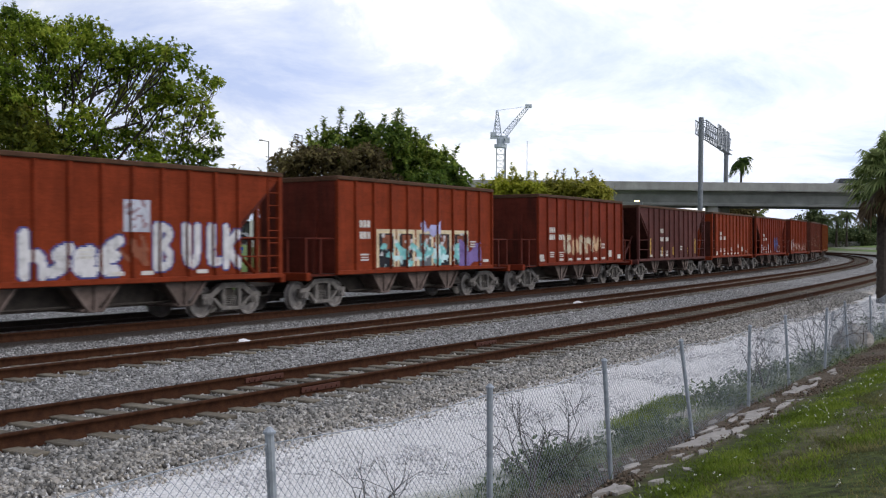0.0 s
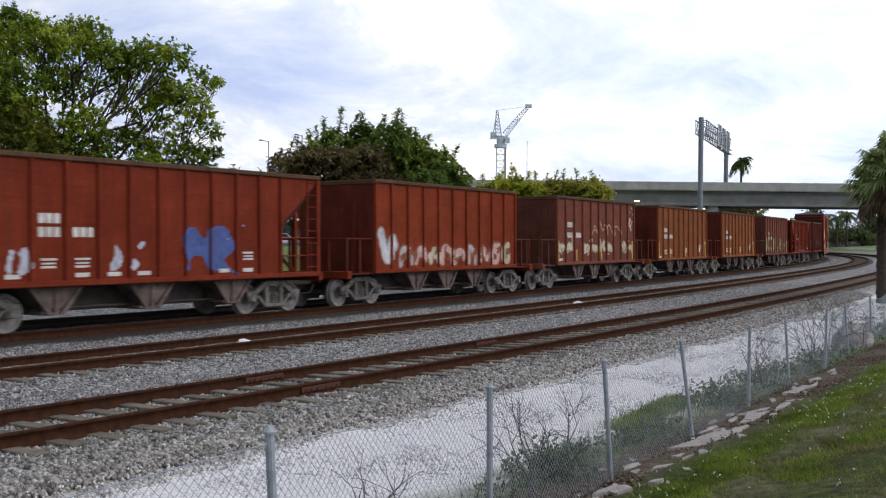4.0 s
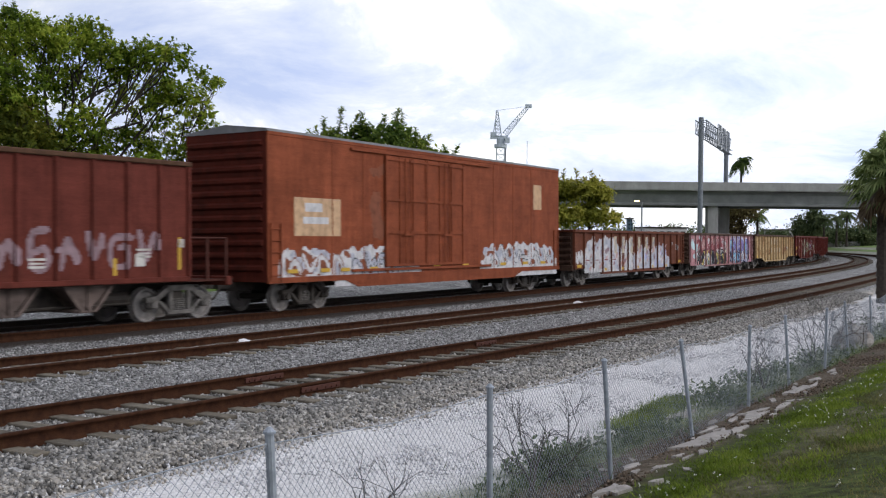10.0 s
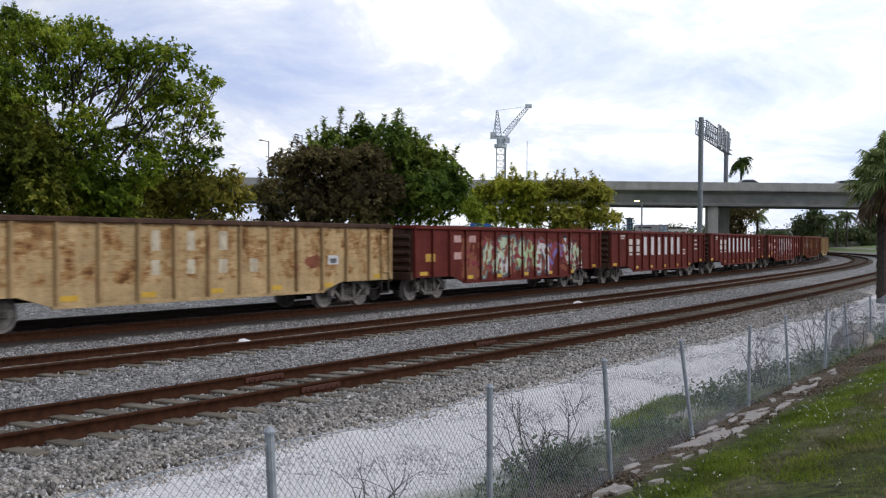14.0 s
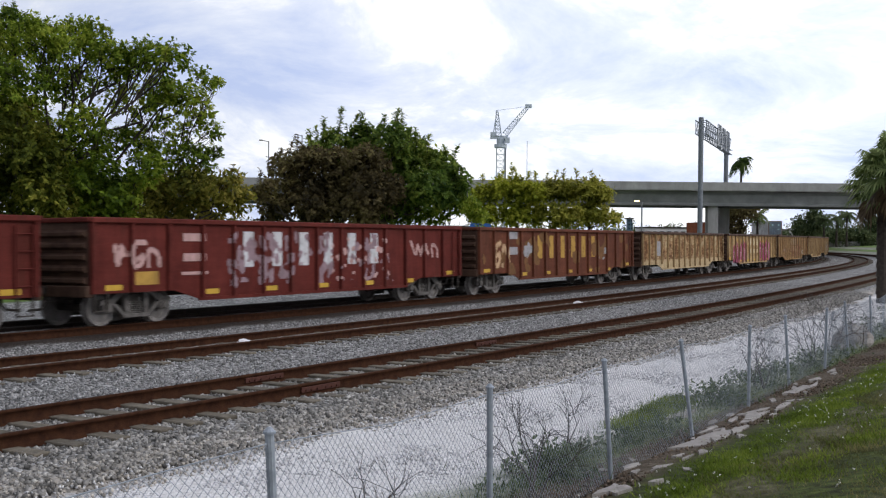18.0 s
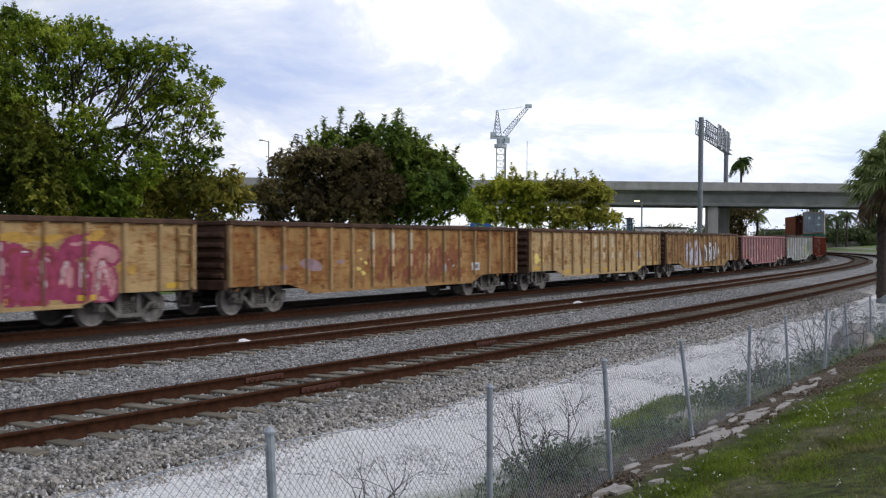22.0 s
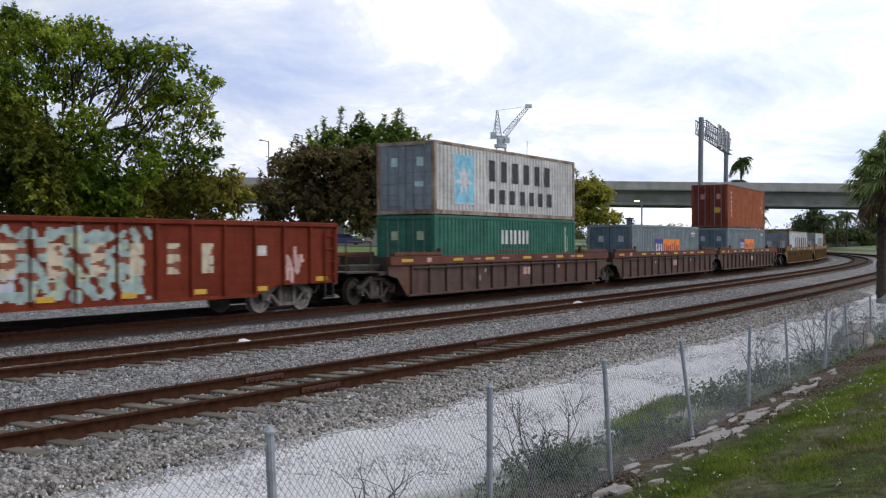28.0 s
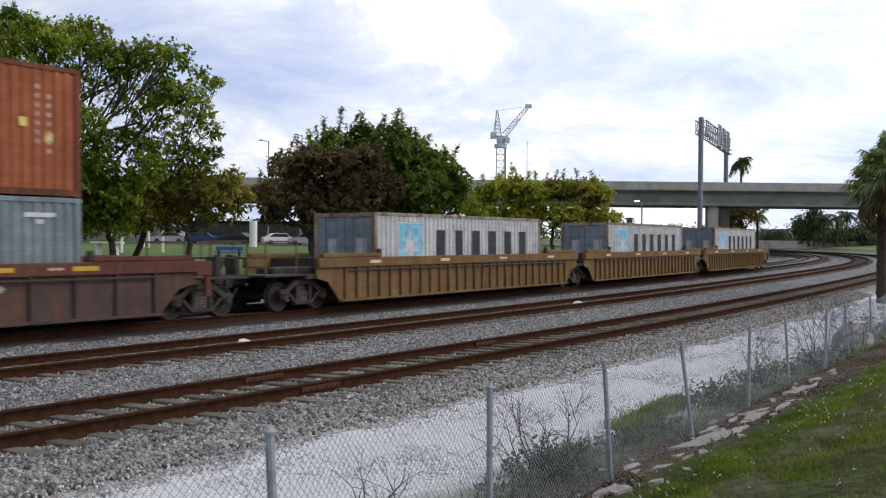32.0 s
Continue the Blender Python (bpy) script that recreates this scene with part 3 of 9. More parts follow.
def frame_shape():
    """Cast side frame of a freight truck: arched top chord, sloped legs, open windows, journal ends."""
    sh = Shape()
    t = 0.07
    sh.prism([(-1.10, 0.50), (-0.72, 0.52), (-0.36, 0.76), (0.36, 0.76), (0.72, 0.52), (1.10, 0.50), (1.10, 0.62), (0.80, 0.64), (0.40, 0.90), (-0.40, 0.90), (-0.80, 0.64), (-1.10, 0.62)], "y", -t, t)
    sh.prism([(-0.74, 0.52), (-0.62, 0.52), (-0.30, 0.24), (-0.40, 0.20)], "y", -t, t)
    sh.prism([(0.62, 0.52), (0.74, 0.52), (0.40, 0.20), (0.30, 0.24)], "y", -t, t)
    sh.box(-0.42, 0.42, -t - 0.02, t + 0.02, 0.17, 0.27, 0.015)
    sh.box(-0.36, -0.24, -t, t, 0.26, 0.78, 0.01)
    sh.box(0.24, 0.36, -t, t, 0.26, 0.78, 0.01)
    for x in (-0.89, 0.89):
        sh.box(x - 0.16, x + 0.16, -t - 0.03, t + 0.02, 0.33, 0.55, 0.03)
        sh.rod((x, -t - 0.07, 0.44), (x, t, 0.44), 0.105, 10)
    return sh


def spring_shape():
    sh = Shape()
    prof = [(0.01, 0.26)]
    for k in range(6):
        prof += [(0.05, 0.27 + k * 0.05), (0.07, 0.285 + k * 0.05), (0.05, 0.30 + k * 0.05)]
    return sh.lathe(prof + [(0.01, 0.57)], "z", 8)


def truck(car, x, mat=None, grimy=False):
    mat = mat or M["truck_steel"]
    t = new("truck")
    t.parent = car
    t.location = (x, 0, 0)
    for y in (-1, 1):
        use("side_frame", frame_shape, mat, t, m=pose(0, y * 1.0, 0, 0, 0, 0 if y < 0 else 180))
        for dx in (-0.15, 0.0, 0.15):
            use("spring", spring_shape, M["truck_steel"], t, m=pose(dx, y * 0.98, 0))
        for dx in (-0.89, 0.89):
            use("wheel", wheel_shape, M["steel_dark"] if grimy else M["wheel_steel"], t, m=pose(dx, y * 0.755, 0.42, 0, 0, 0 if y < 0 else 180))
    for dx in (-0.89, 0.89):
        use("axle", lambda: Shape().rod((0, -0.7, 0), (0, 0.7, 0), 0.085, 8), M["steel_dark"], t, m=pose(dx, 0, 0.42))
    use("bolster", lambda: Shape().box(-0.2, 0.2, -0.98, 0.98, 0.45, 0.76, 0.04), M["steel_dark"], t)
    for dx in (-0.35, 0.35):
        use("brake_beam", lambda: Shape().box(-0.04, 0.04, -0.85, 0.85, 0.32, 0.42), M["steel_dark"], t, m=pose(dx, 0, 0))


def coupler(car, x, d):
    def mk():
        sh = Shape().box(-0.5, 0.25, -0.09, 0.09, 0.78, 0.96, 0.02)
        sh.prism([(0.2, -0.16), (0.46, -0.16), (0.52, -0.04), (0.42, 0.02), (0.42, 0.16), (0.2, 0.16)], "z", 0.72, 1.0)
        return sh
    use("coupler", mk, M["steel_dark"], car, m=pose(x, 0, 0, 0, 0, 0 if d > 0 else 180))
    use("air_hose", lambda: Shape().rod((0.1, 0.3, 0.7), (0.3, 0.28, 0.45), 0.03).rod((0.3, 0.28, 0.45), (0.55, 0.1, 0.42), 0.03), M["steel_dark"], car, m=pose(x, 0, 0, 0, 0, 0 if d > 0 else 180))


def ladder(car, x, y, z0, z1, mat, n, w=0.42):
    def mk():
        sh = Shape()
        for k in (-w / 2, w / 2):
            sh.box(k - 0.02, k + 0.02, -0.02, 0.02, z0, z1)
        for i in range(n):
            z = z0 + (z1 - z0) * (i + 0.5) / n
            sh.rod((-w / 2, 0, z), (w / 2, 0, z), 0.016, 5)
        return sh
    return use("ladder_%.2f_%.2f_%d" % (z0, z1, n), mk, mat, car, "ladder", m=pose(x, y, 0))


def register(car, u, half):
    MOVING.append((car, u, half))
    return car


def panel_bars(car, rows, mat, y=-1.449, name="lettering_bar", label=""):
    """Plain painted bars: (x, z, width, height)."""
    for x, z, w, h in rows:
        part(name, Shape().box(x - w / 2, x + w / 2, y, y + 0.004, z - h / 2, z + h / 2), mat, car, label)


def hopper_body(car, mat, dark, half, kind):
    """kind o: square ends with open platforms; s: sloped ends under a full-length rim; e: square body inside end portals."""
    z0, z1, yo = 1.10, 3.92 if kind == "o" else 3.84, 1.44
    hb = half if kind == "o" else half - (1.65 if kind == "s" else 0.85)
    key = "%s%.2f" % (kind, half)

    def side():
        sh = Shape()
        if kind == "s":
            sh.prism([(-hb, z0), (hb, z0), (hb, 2.45), (half, z1 - 0.05), (-half, z1 - 0.05), (-hb, 2.45)], "y", -0.02, 0.02)
        else:
            sh.prism([(-hb, z0), (hb, z0), (hb, z1), (-hb, z1)], "y", -0.02, 0.02)
        return sh

    def slope():
        sh = Shape()
        if kind == "s":
            sh.prism([(-half, z1 - 0.06), (-half, z1 - 0.10), (-hb + 1.4, 1.0), (-hb + 1.5, 1.0)], "y", -1.43, 1.43)
        else:
            sh.box(-hb - 0.02, -hb + 0.03, -1.43, 1.43, z0 - 0.05, z1)
        return sh

    for y in (-1, 1):
        use("side_sheet_" + key, side, mat, car, "side_sheet", m=pose(0, y * yo, 0))
        use("side_sill_" + key, lambda: Shape().box(-half, half, -0.07, 0.07, 1.0, 1.13, 0.015), mat, car, "side_sill", m=pose(0, y * 1.46, 0))
        use("top_rim_" + key, lambda: Shape().box(-half - 0.03, half + 0.03, -0.08, 0.08, z1 - 0.06, z1 + 0.06, 0.02), M["rim"], car, "top_rim", m=pose(0, y * 1.46, 0))
        n = 10
        for i in range(n + 1):
            x = -hb + 2 * hb * i / n
            x += (0.05 if i == 0 else -0.05 if i == n else 0)
            use("rib_h%.2f" % z1, lambda: Shape().prism([(-0.055, 0.0), (-0.035, 0.075), (0.035, 0.075), (0.055, 0.0)], "z", z0 + 0.03, z1 - 0.06), mat, car, "rib", m=pose(x, y * (yo + 0.018), 0, 0, 0, 180 if y < 0 else 0))
    for d in (0, 180):
        e = pose(0, 0, 0, 0, 0, d)
        # dark is the body paint with the end's shade put into it
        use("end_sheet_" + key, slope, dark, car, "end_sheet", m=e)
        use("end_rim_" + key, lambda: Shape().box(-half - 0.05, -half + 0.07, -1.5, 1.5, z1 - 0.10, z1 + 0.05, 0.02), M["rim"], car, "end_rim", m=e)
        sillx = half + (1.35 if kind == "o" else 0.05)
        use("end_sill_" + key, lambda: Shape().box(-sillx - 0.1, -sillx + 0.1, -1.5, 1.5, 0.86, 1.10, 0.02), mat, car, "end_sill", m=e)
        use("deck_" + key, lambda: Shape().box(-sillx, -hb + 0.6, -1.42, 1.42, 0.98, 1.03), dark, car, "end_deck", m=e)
        coupler(car, (-1 if d == 0 else 1) * (sillx + 0.12), -1 if d == 0 else 1)
        if kind == "o":
            for y in (-1.38, 1.38):
                use("hand_rail_" + key, lambda: Shape().rod((-sillx, 0, 2.09), (-hb, 0, 2.09), 0.028), dark, car, "hand_rail", m=e @ pose(0, y, 0))
                for x in (-sillx, -sillx + 0.68):
                    use("rail_post_o", lambda: Shape().box(-0.04, 0.04, -0.025, 0.025, 1.0, 2.09), dark, car, "rail_post", m=e @ pose(x, y, 0))
            use("cross_rail_o", lambda: Shape().rod((0, -1.38, 2.09), (0, 1.38, 2.09), 0.028), dark, car, "cross_rail", m=e @ pose(-sillx, 0, 0))
            for y in (-0.7, 0.0, 0.7):
                use("rail_post_o", lambda: Shape(), dark, car, "rail_post", m=e @ pose(-sillx, y, 0))
            def brace():
                sh = Shape()
                return sh.prism([(-hb, 1.05), (-hb, 3.4), (-hb - 0.28, 1.05)], "y", -0.05, 0.05)
            for y in (-0.75, 0.75):
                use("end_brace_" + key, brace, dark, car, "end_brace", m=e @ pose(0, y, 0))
        else:
            def posts():
                sh = Shape()
                for y in (-1.45, 1.45):
                    sh.box(-half - 0.02, -half + 0.14, y - 0.07, y + 0.07, 1.05, z1 - 0.05, 0.02)
                    for z in (1.6, 2.1):
                        sh.rod((-half, y, z), (-hb, y, z), 0.02)
                for y in (-0.6, 0.6):
                    sh.box(-half + 0.0, -half + 0.12, y - 0.06, y + 0.06, 1.05, z1 - 0.2)
                    sh.rod((-half + 0.1, y, 1.1), (-hb + 0.3, y, 2.6 if kind == "s" else 3.2), 0.05)
                if kind == "e":
                    sh.box(-half - 0.02, -half + 0.1, -1.45, 1.45, z1 - 0.55, z1 - 0.05)
                return sh
            use("end_post_" + key, posts, mat, car, "end_frame", m=e)
    if kind != "o":
        ladder(car, half - 0.32, -1.47, 1.1, 3.85, mat, 8)
    ladder(car, -half + 0.32, 1.47, 1.1, 3.85, mat, 8)

    def chute():
        sh = Shape()
        w = 0.70
        sh.prism([(-w, 1.02), (-0.14, 0.50), (0.14, 0.50), (w, 1.02)], "y", -1.22, 1.22)
        sh.prism([(-0.14, 0.50), (-0.24, 0.38), (0.18, 0.38), (0.14, 0.50)], "y", -1.18, 1.18)
        sh.box(-0.28, 0.24, -1.26, 1.26, 0.36, 0.41, 0.01)
        sh.rod((-0.36, -1.24, 0.42), (-0.36, 1.24, 0.42), 0.035, 6)
        sh.box(-0.05, 0.05, -1.27, -1.21, 0.36, 0.96)
        for y in (-1.25, 1.25):
            sh.prism([(-w - 0.06, 1.02), (-w + 0.06, 1.02), (-0.1, 0.38), (-0.22, 0.38)], "y", y - 0.03, y + 0.03)
            sh.prism([(w - 0.06, 1.02), (w + 0.06, 1.02), (0.22, 0.38), (0.1, 0.38)], "y", y - 0.03, y + 0.03)
        return sh
    for i in range(3):
        x = (i - 1) * hb * (0.41 if kind == "o" else 0.62)
        use("chute_%s" % key, chute, M["chute_steel"], car, "hopper_chute", m=pose(x, 0, 0))
    for y in (-0.55, 0.55):
        use("gate_beam_" + key, lambda: Shape().prism([(-hb * 0.80, 1.0), (-hb * 0.62, 0.40), (hb * 0.62, 0.40), (hb * 0.80, 1.0)], "y", -0.06, 0.06), M["steel_dark"], car, "gate_beam", m=pose(0, y, 0))
    for x in (-0.42, 0.0, 0.42):
        use("brake_rod_" + key, lambda: Shape().rod((-hb * 0.3, 0, 0.47), (hb * 0.3, 0, 0.50), 0.03, 5), M["steel_dark"], car, "brake_rod", m=pose(x * hb, -0.9, 0))
    use("centre_sill_" + key, lambda: Shape().box(-half - 1.2, half + 1.2, -0.18, 0.18, 0.72, 1.02), M["steel_dark"], car, "centre_sill")
    use("floor_" + key, lambda: Shape().box(-hb, hb, -1.42, 1.42, 0.98, 1.04), M["steel_dark"], car, "floor")
    use("brake_cylinder", lambda: Shape().rod((-0.5, 0, 0.62), (0.5, 0, 0.62), 0.17, 10), M["steel_dark"], car, m=pose(hb * 0.62, -0.7, 0))


def hopper(u, half, kind, mat, dark, label, tspan):
    car = thing("hopper_car", label, "freight car", "freight cars of the train")
    hopper_body(car, mat, dark, half, kind)
    truck(car, -tspan)
    truck(car, tspan)
    return register(car, u, tspan)


def gondola(u, mat, dark, label, ribs=14, ztop=2.49, belly=0.52, half=8.17, tspan=6.45, rim=None, rib_mat=None):
    car = thing("gondola_car", label, "freight car", "freight cars of the train")
    key = "g%d_%.2f_%.2f" % (ribs, ztop, belly)

    def side():
        return Shape().prism([(-half, 0.79), (-tspan + 0.85, 0.79), (-tspan + 1.7, belly), (tspan - 1.7, belly), (tspan - 0.85, 0.79), (half, 0.79), (half, ztop), (-half, ztop)], "y", -0.02, 0.02)

    for y in (-1, 1):
        use("side_sheet_" + key, side, mat, car, "side_sheet", m=pose(0, y * 1.44, 0))
        use("top_rim_" + key, lambda: Shape().box(-half - 0.02, half + 0.02, -0.09, 0.09, ztop - 0.07, ztop + 0.06, 0.02), rim or mat, car, "top_rim", m=pose(0, y * 1.47, 0))
        for i in range(ribs + 1):
            x = -half + 0.05 + (2 * half - 0.1) * i / ribs
            inner = abs(x) < tspan - 1.7
            use("rib_g%d_%.2f_%.2f" % (inner, ztop, belly), lambda: Shape().prism([(-0.06, 0.0), (-0.04, 0.085), (0.04, 0.085), (0.06, 0.0)], "z", (belly + 0.03) if inner else 0.80, ztop - 0.05), rib_mat or mat, car, "rib", m=pose(x, y * 1.458, 0, 0, 0, 180 if y < 0 else 0))
        use("side_sill_" + key, lambda: Shape().box(-tspan + 1.7, tspan - 1.7, -0.04, 0.04, belly - 0.05, belly + 0.04), mat, car, "side_sill", m=pose(0, y * 1.45, 0))
    for d in (0, 180):
        e = pose(0, 0, 0, 0, 0, d)

        def end():
            return Shape().box(-half - 0.02, -half + 0.03, -1.43, 1.43, 0.8, ztop)
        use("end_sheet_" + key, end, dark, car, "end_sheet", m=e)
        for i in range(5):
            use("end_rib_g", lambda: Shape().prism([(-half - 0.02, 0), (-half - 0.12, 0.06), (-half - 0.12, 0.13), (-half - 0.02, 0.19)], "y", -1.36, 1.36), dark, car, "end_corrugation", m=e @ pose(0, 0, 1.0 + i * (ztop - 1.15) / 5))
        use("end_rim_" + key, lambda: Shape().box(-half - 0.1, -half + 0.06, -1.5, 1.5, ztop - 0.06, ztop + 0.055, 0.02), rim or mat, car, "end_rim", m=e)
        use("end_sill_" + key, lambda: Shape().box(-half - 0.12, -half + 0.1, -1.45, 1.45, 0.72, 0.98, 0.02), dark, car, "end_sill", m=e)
        coupler(car, (-1 if d == 0 else 1) * (half + 0.1), -1 if d == 0 else 1)
        use("step_g", lambda: Shape().box(-0.2, 0.2, -0.03, 0.03, 0.38, 0.41).box(-0.2, -0.17, -0.03, 0.03, 0.38, 0.82).box(0.17, 0.2, -0.03, 0.03, 0.38, 0.82), M["steel_dark"], car, "step", m=pose((-1 if d == 0 else 1) * (half - 0.3), -1.44, 0))
    ladder(car, half - 0.35, -1.52, 0.85, ztop - 0.15, mat, 4)
    ladder(car, -half + 0.35, 1.52, 0.85, ztop - 0.15, mat, 4)
    use("floor_g", lambda: Shape().box(-half, half, -1.42, 1.42, 0.98, 1.06), M["steel_dark"], car, "floor")
    use("centre_sill_g", lambda: Shape().box(-half, half, -0.2, 0.2, 0.62, 1.0), M["steel_dark"], car, "centre_sill")
    use("cross_bearer", lambda: Shape().box(-0.08, 0.08, -1.35, 1.35, 0.66, 0.98), M["steel_dark"], car, m=pose(-1.5, 0, 0))
    use("brake_cylinder", lambda: Shape(), M["steel_dark"], car, m=pose(1.2, -0.6, 0))
    truck(car, -tspan)
    truck(car, tspan)
    return register(car, u, tspan)


def boxcar(u, mat, dark, half=9.44, tspan=7.2):
    car = thing("boxcar", "tall orange-red boxcar with plug doors and pale painted scrawls", "freight car", "freight cars of the train")
    z0, z1 = 0.98, 5.05
    for y in (-1, 1):
        use("side_bx", lambda: Shape().box(-half, half, -0.02, 0.02, z0, z1).box(-half, half, -0.035, 0.035, z1 - 0.12, z1, 0.01), mat, car, "side_sheet", m=pose(0, y * 1.48, 0))
        use("sill_bx", lambda: Shape().prism([(-half, 0.84), (-tspan + 1.3, 0.84), (-tspan + 2.0, 0.62), (tspan - 2.0, 0.62), (tspan - 1.3, 0.84), (half, 0.84), (half, 1.0), (-half, 1.0)], "y", -0.04, 0.04), mat, car, "side_sill", m=pose(0, y * 1.49, 0))
        for x in (-6.5, -4.9, 3.6, 5.2, 6.8):
            use("seam_bx", lambda: Shape().box(-0.02, 0.02, -0.03, 0.03, z0, z1), mat, car, "seam", m=pose(x, y * 1.48, 0))
    use("roof_bx", lambda: Shape().prism([(-1.52, z1 - 0.02), (1.52, z1 - 0.02), (1.52, z1 + 0.05), (0, z1 + 0.22), (-1.52, z1 + 0.05)], "x", -half - 0.03, half + 0.03), M["roof"], car, "roof", "dull galvanised boxcar roof")
    use("floor_bx", lambda: Shape().box(-half, half, -1.47, 1.47, 0.95, 1.05).box(-half - 0.2, half + 0.2, -0.2, 0.2, 0.62, 0.97), M["steel_dark"], car, "underframe")
    for d in (0, 180):
        e = pose(0, 0, 0, 0, 0, d)

        def end():
            return Shape().box(-half - 0.01, -half + 0.04, -1.48, 1.48, z0 - 0.1, z1)
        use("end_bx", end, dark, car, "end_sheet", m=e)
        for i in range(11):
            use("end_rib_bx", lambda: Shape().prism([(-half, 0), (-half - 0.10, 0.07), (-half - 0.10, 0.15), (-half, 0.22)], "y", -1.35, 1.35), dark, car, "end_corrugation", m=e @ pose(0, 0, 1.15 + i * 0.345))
        coupler(car, (-1 if d == 0 else 1) * (half + 0.5), -1 if d == 0 else 1)
        use("draft_bx", lambda: Shape().box(-half - 0.6, -half + 0.1, -0.25, 0.25, 0.7, 1.0), M["steel_dark"], car, "draft_gear", m=e)
        ladder(car, (-1 if d == 0 else 1) * (half - 0.32), -1.53, 0.9, 2.5, mat, 5)

    def door():
        sh = Shape().box(-1.22, 1.22, -0.03, 0.03, 1.2, 4.75, 0.01)
        for z in (1.25, 2.3, 3.35, 4.65):
            sh.box(-1.22, 1.22, -0.07, -0.02, z - 0.04, z + 0.04)
        for x in (-1.2, -0.4, 0.4, 1.2):
            sh.box(x - 0.03, x + 0.03, -0.065, -0.02, 1.2, 4.75)
        for x in (-0.15, 0.15):
            sh.rod((x, -0.1, 1.3), (x, -0.1, 4.7), 0.022)
        return sh
    for x in (-2.55, -0.05):
        d = use("door_bx", door, mat, car, "plug_door", m=pose(x, -1.53, 0))
        use("lever_bx", lambda: Shape().box(-0.3, 0.3, -0.14, -0.1, 2.2, 2.26), mat, d, "door_lever")
    use("track_bx", lambda: Shape().box(-5.6, 3.2, -0.09, 0.02, 1.08, 1.16).box(-5.6, 3.2, -0.07, 0.02, 4.78, 4.86), mat, car, "door_track", m=pose(0, -1.51, 0))
    truck(car, -tspan, M["steel_dark"])
    truck(car, tspan, M["steel_dark"])
    return register(car, u, tspan)


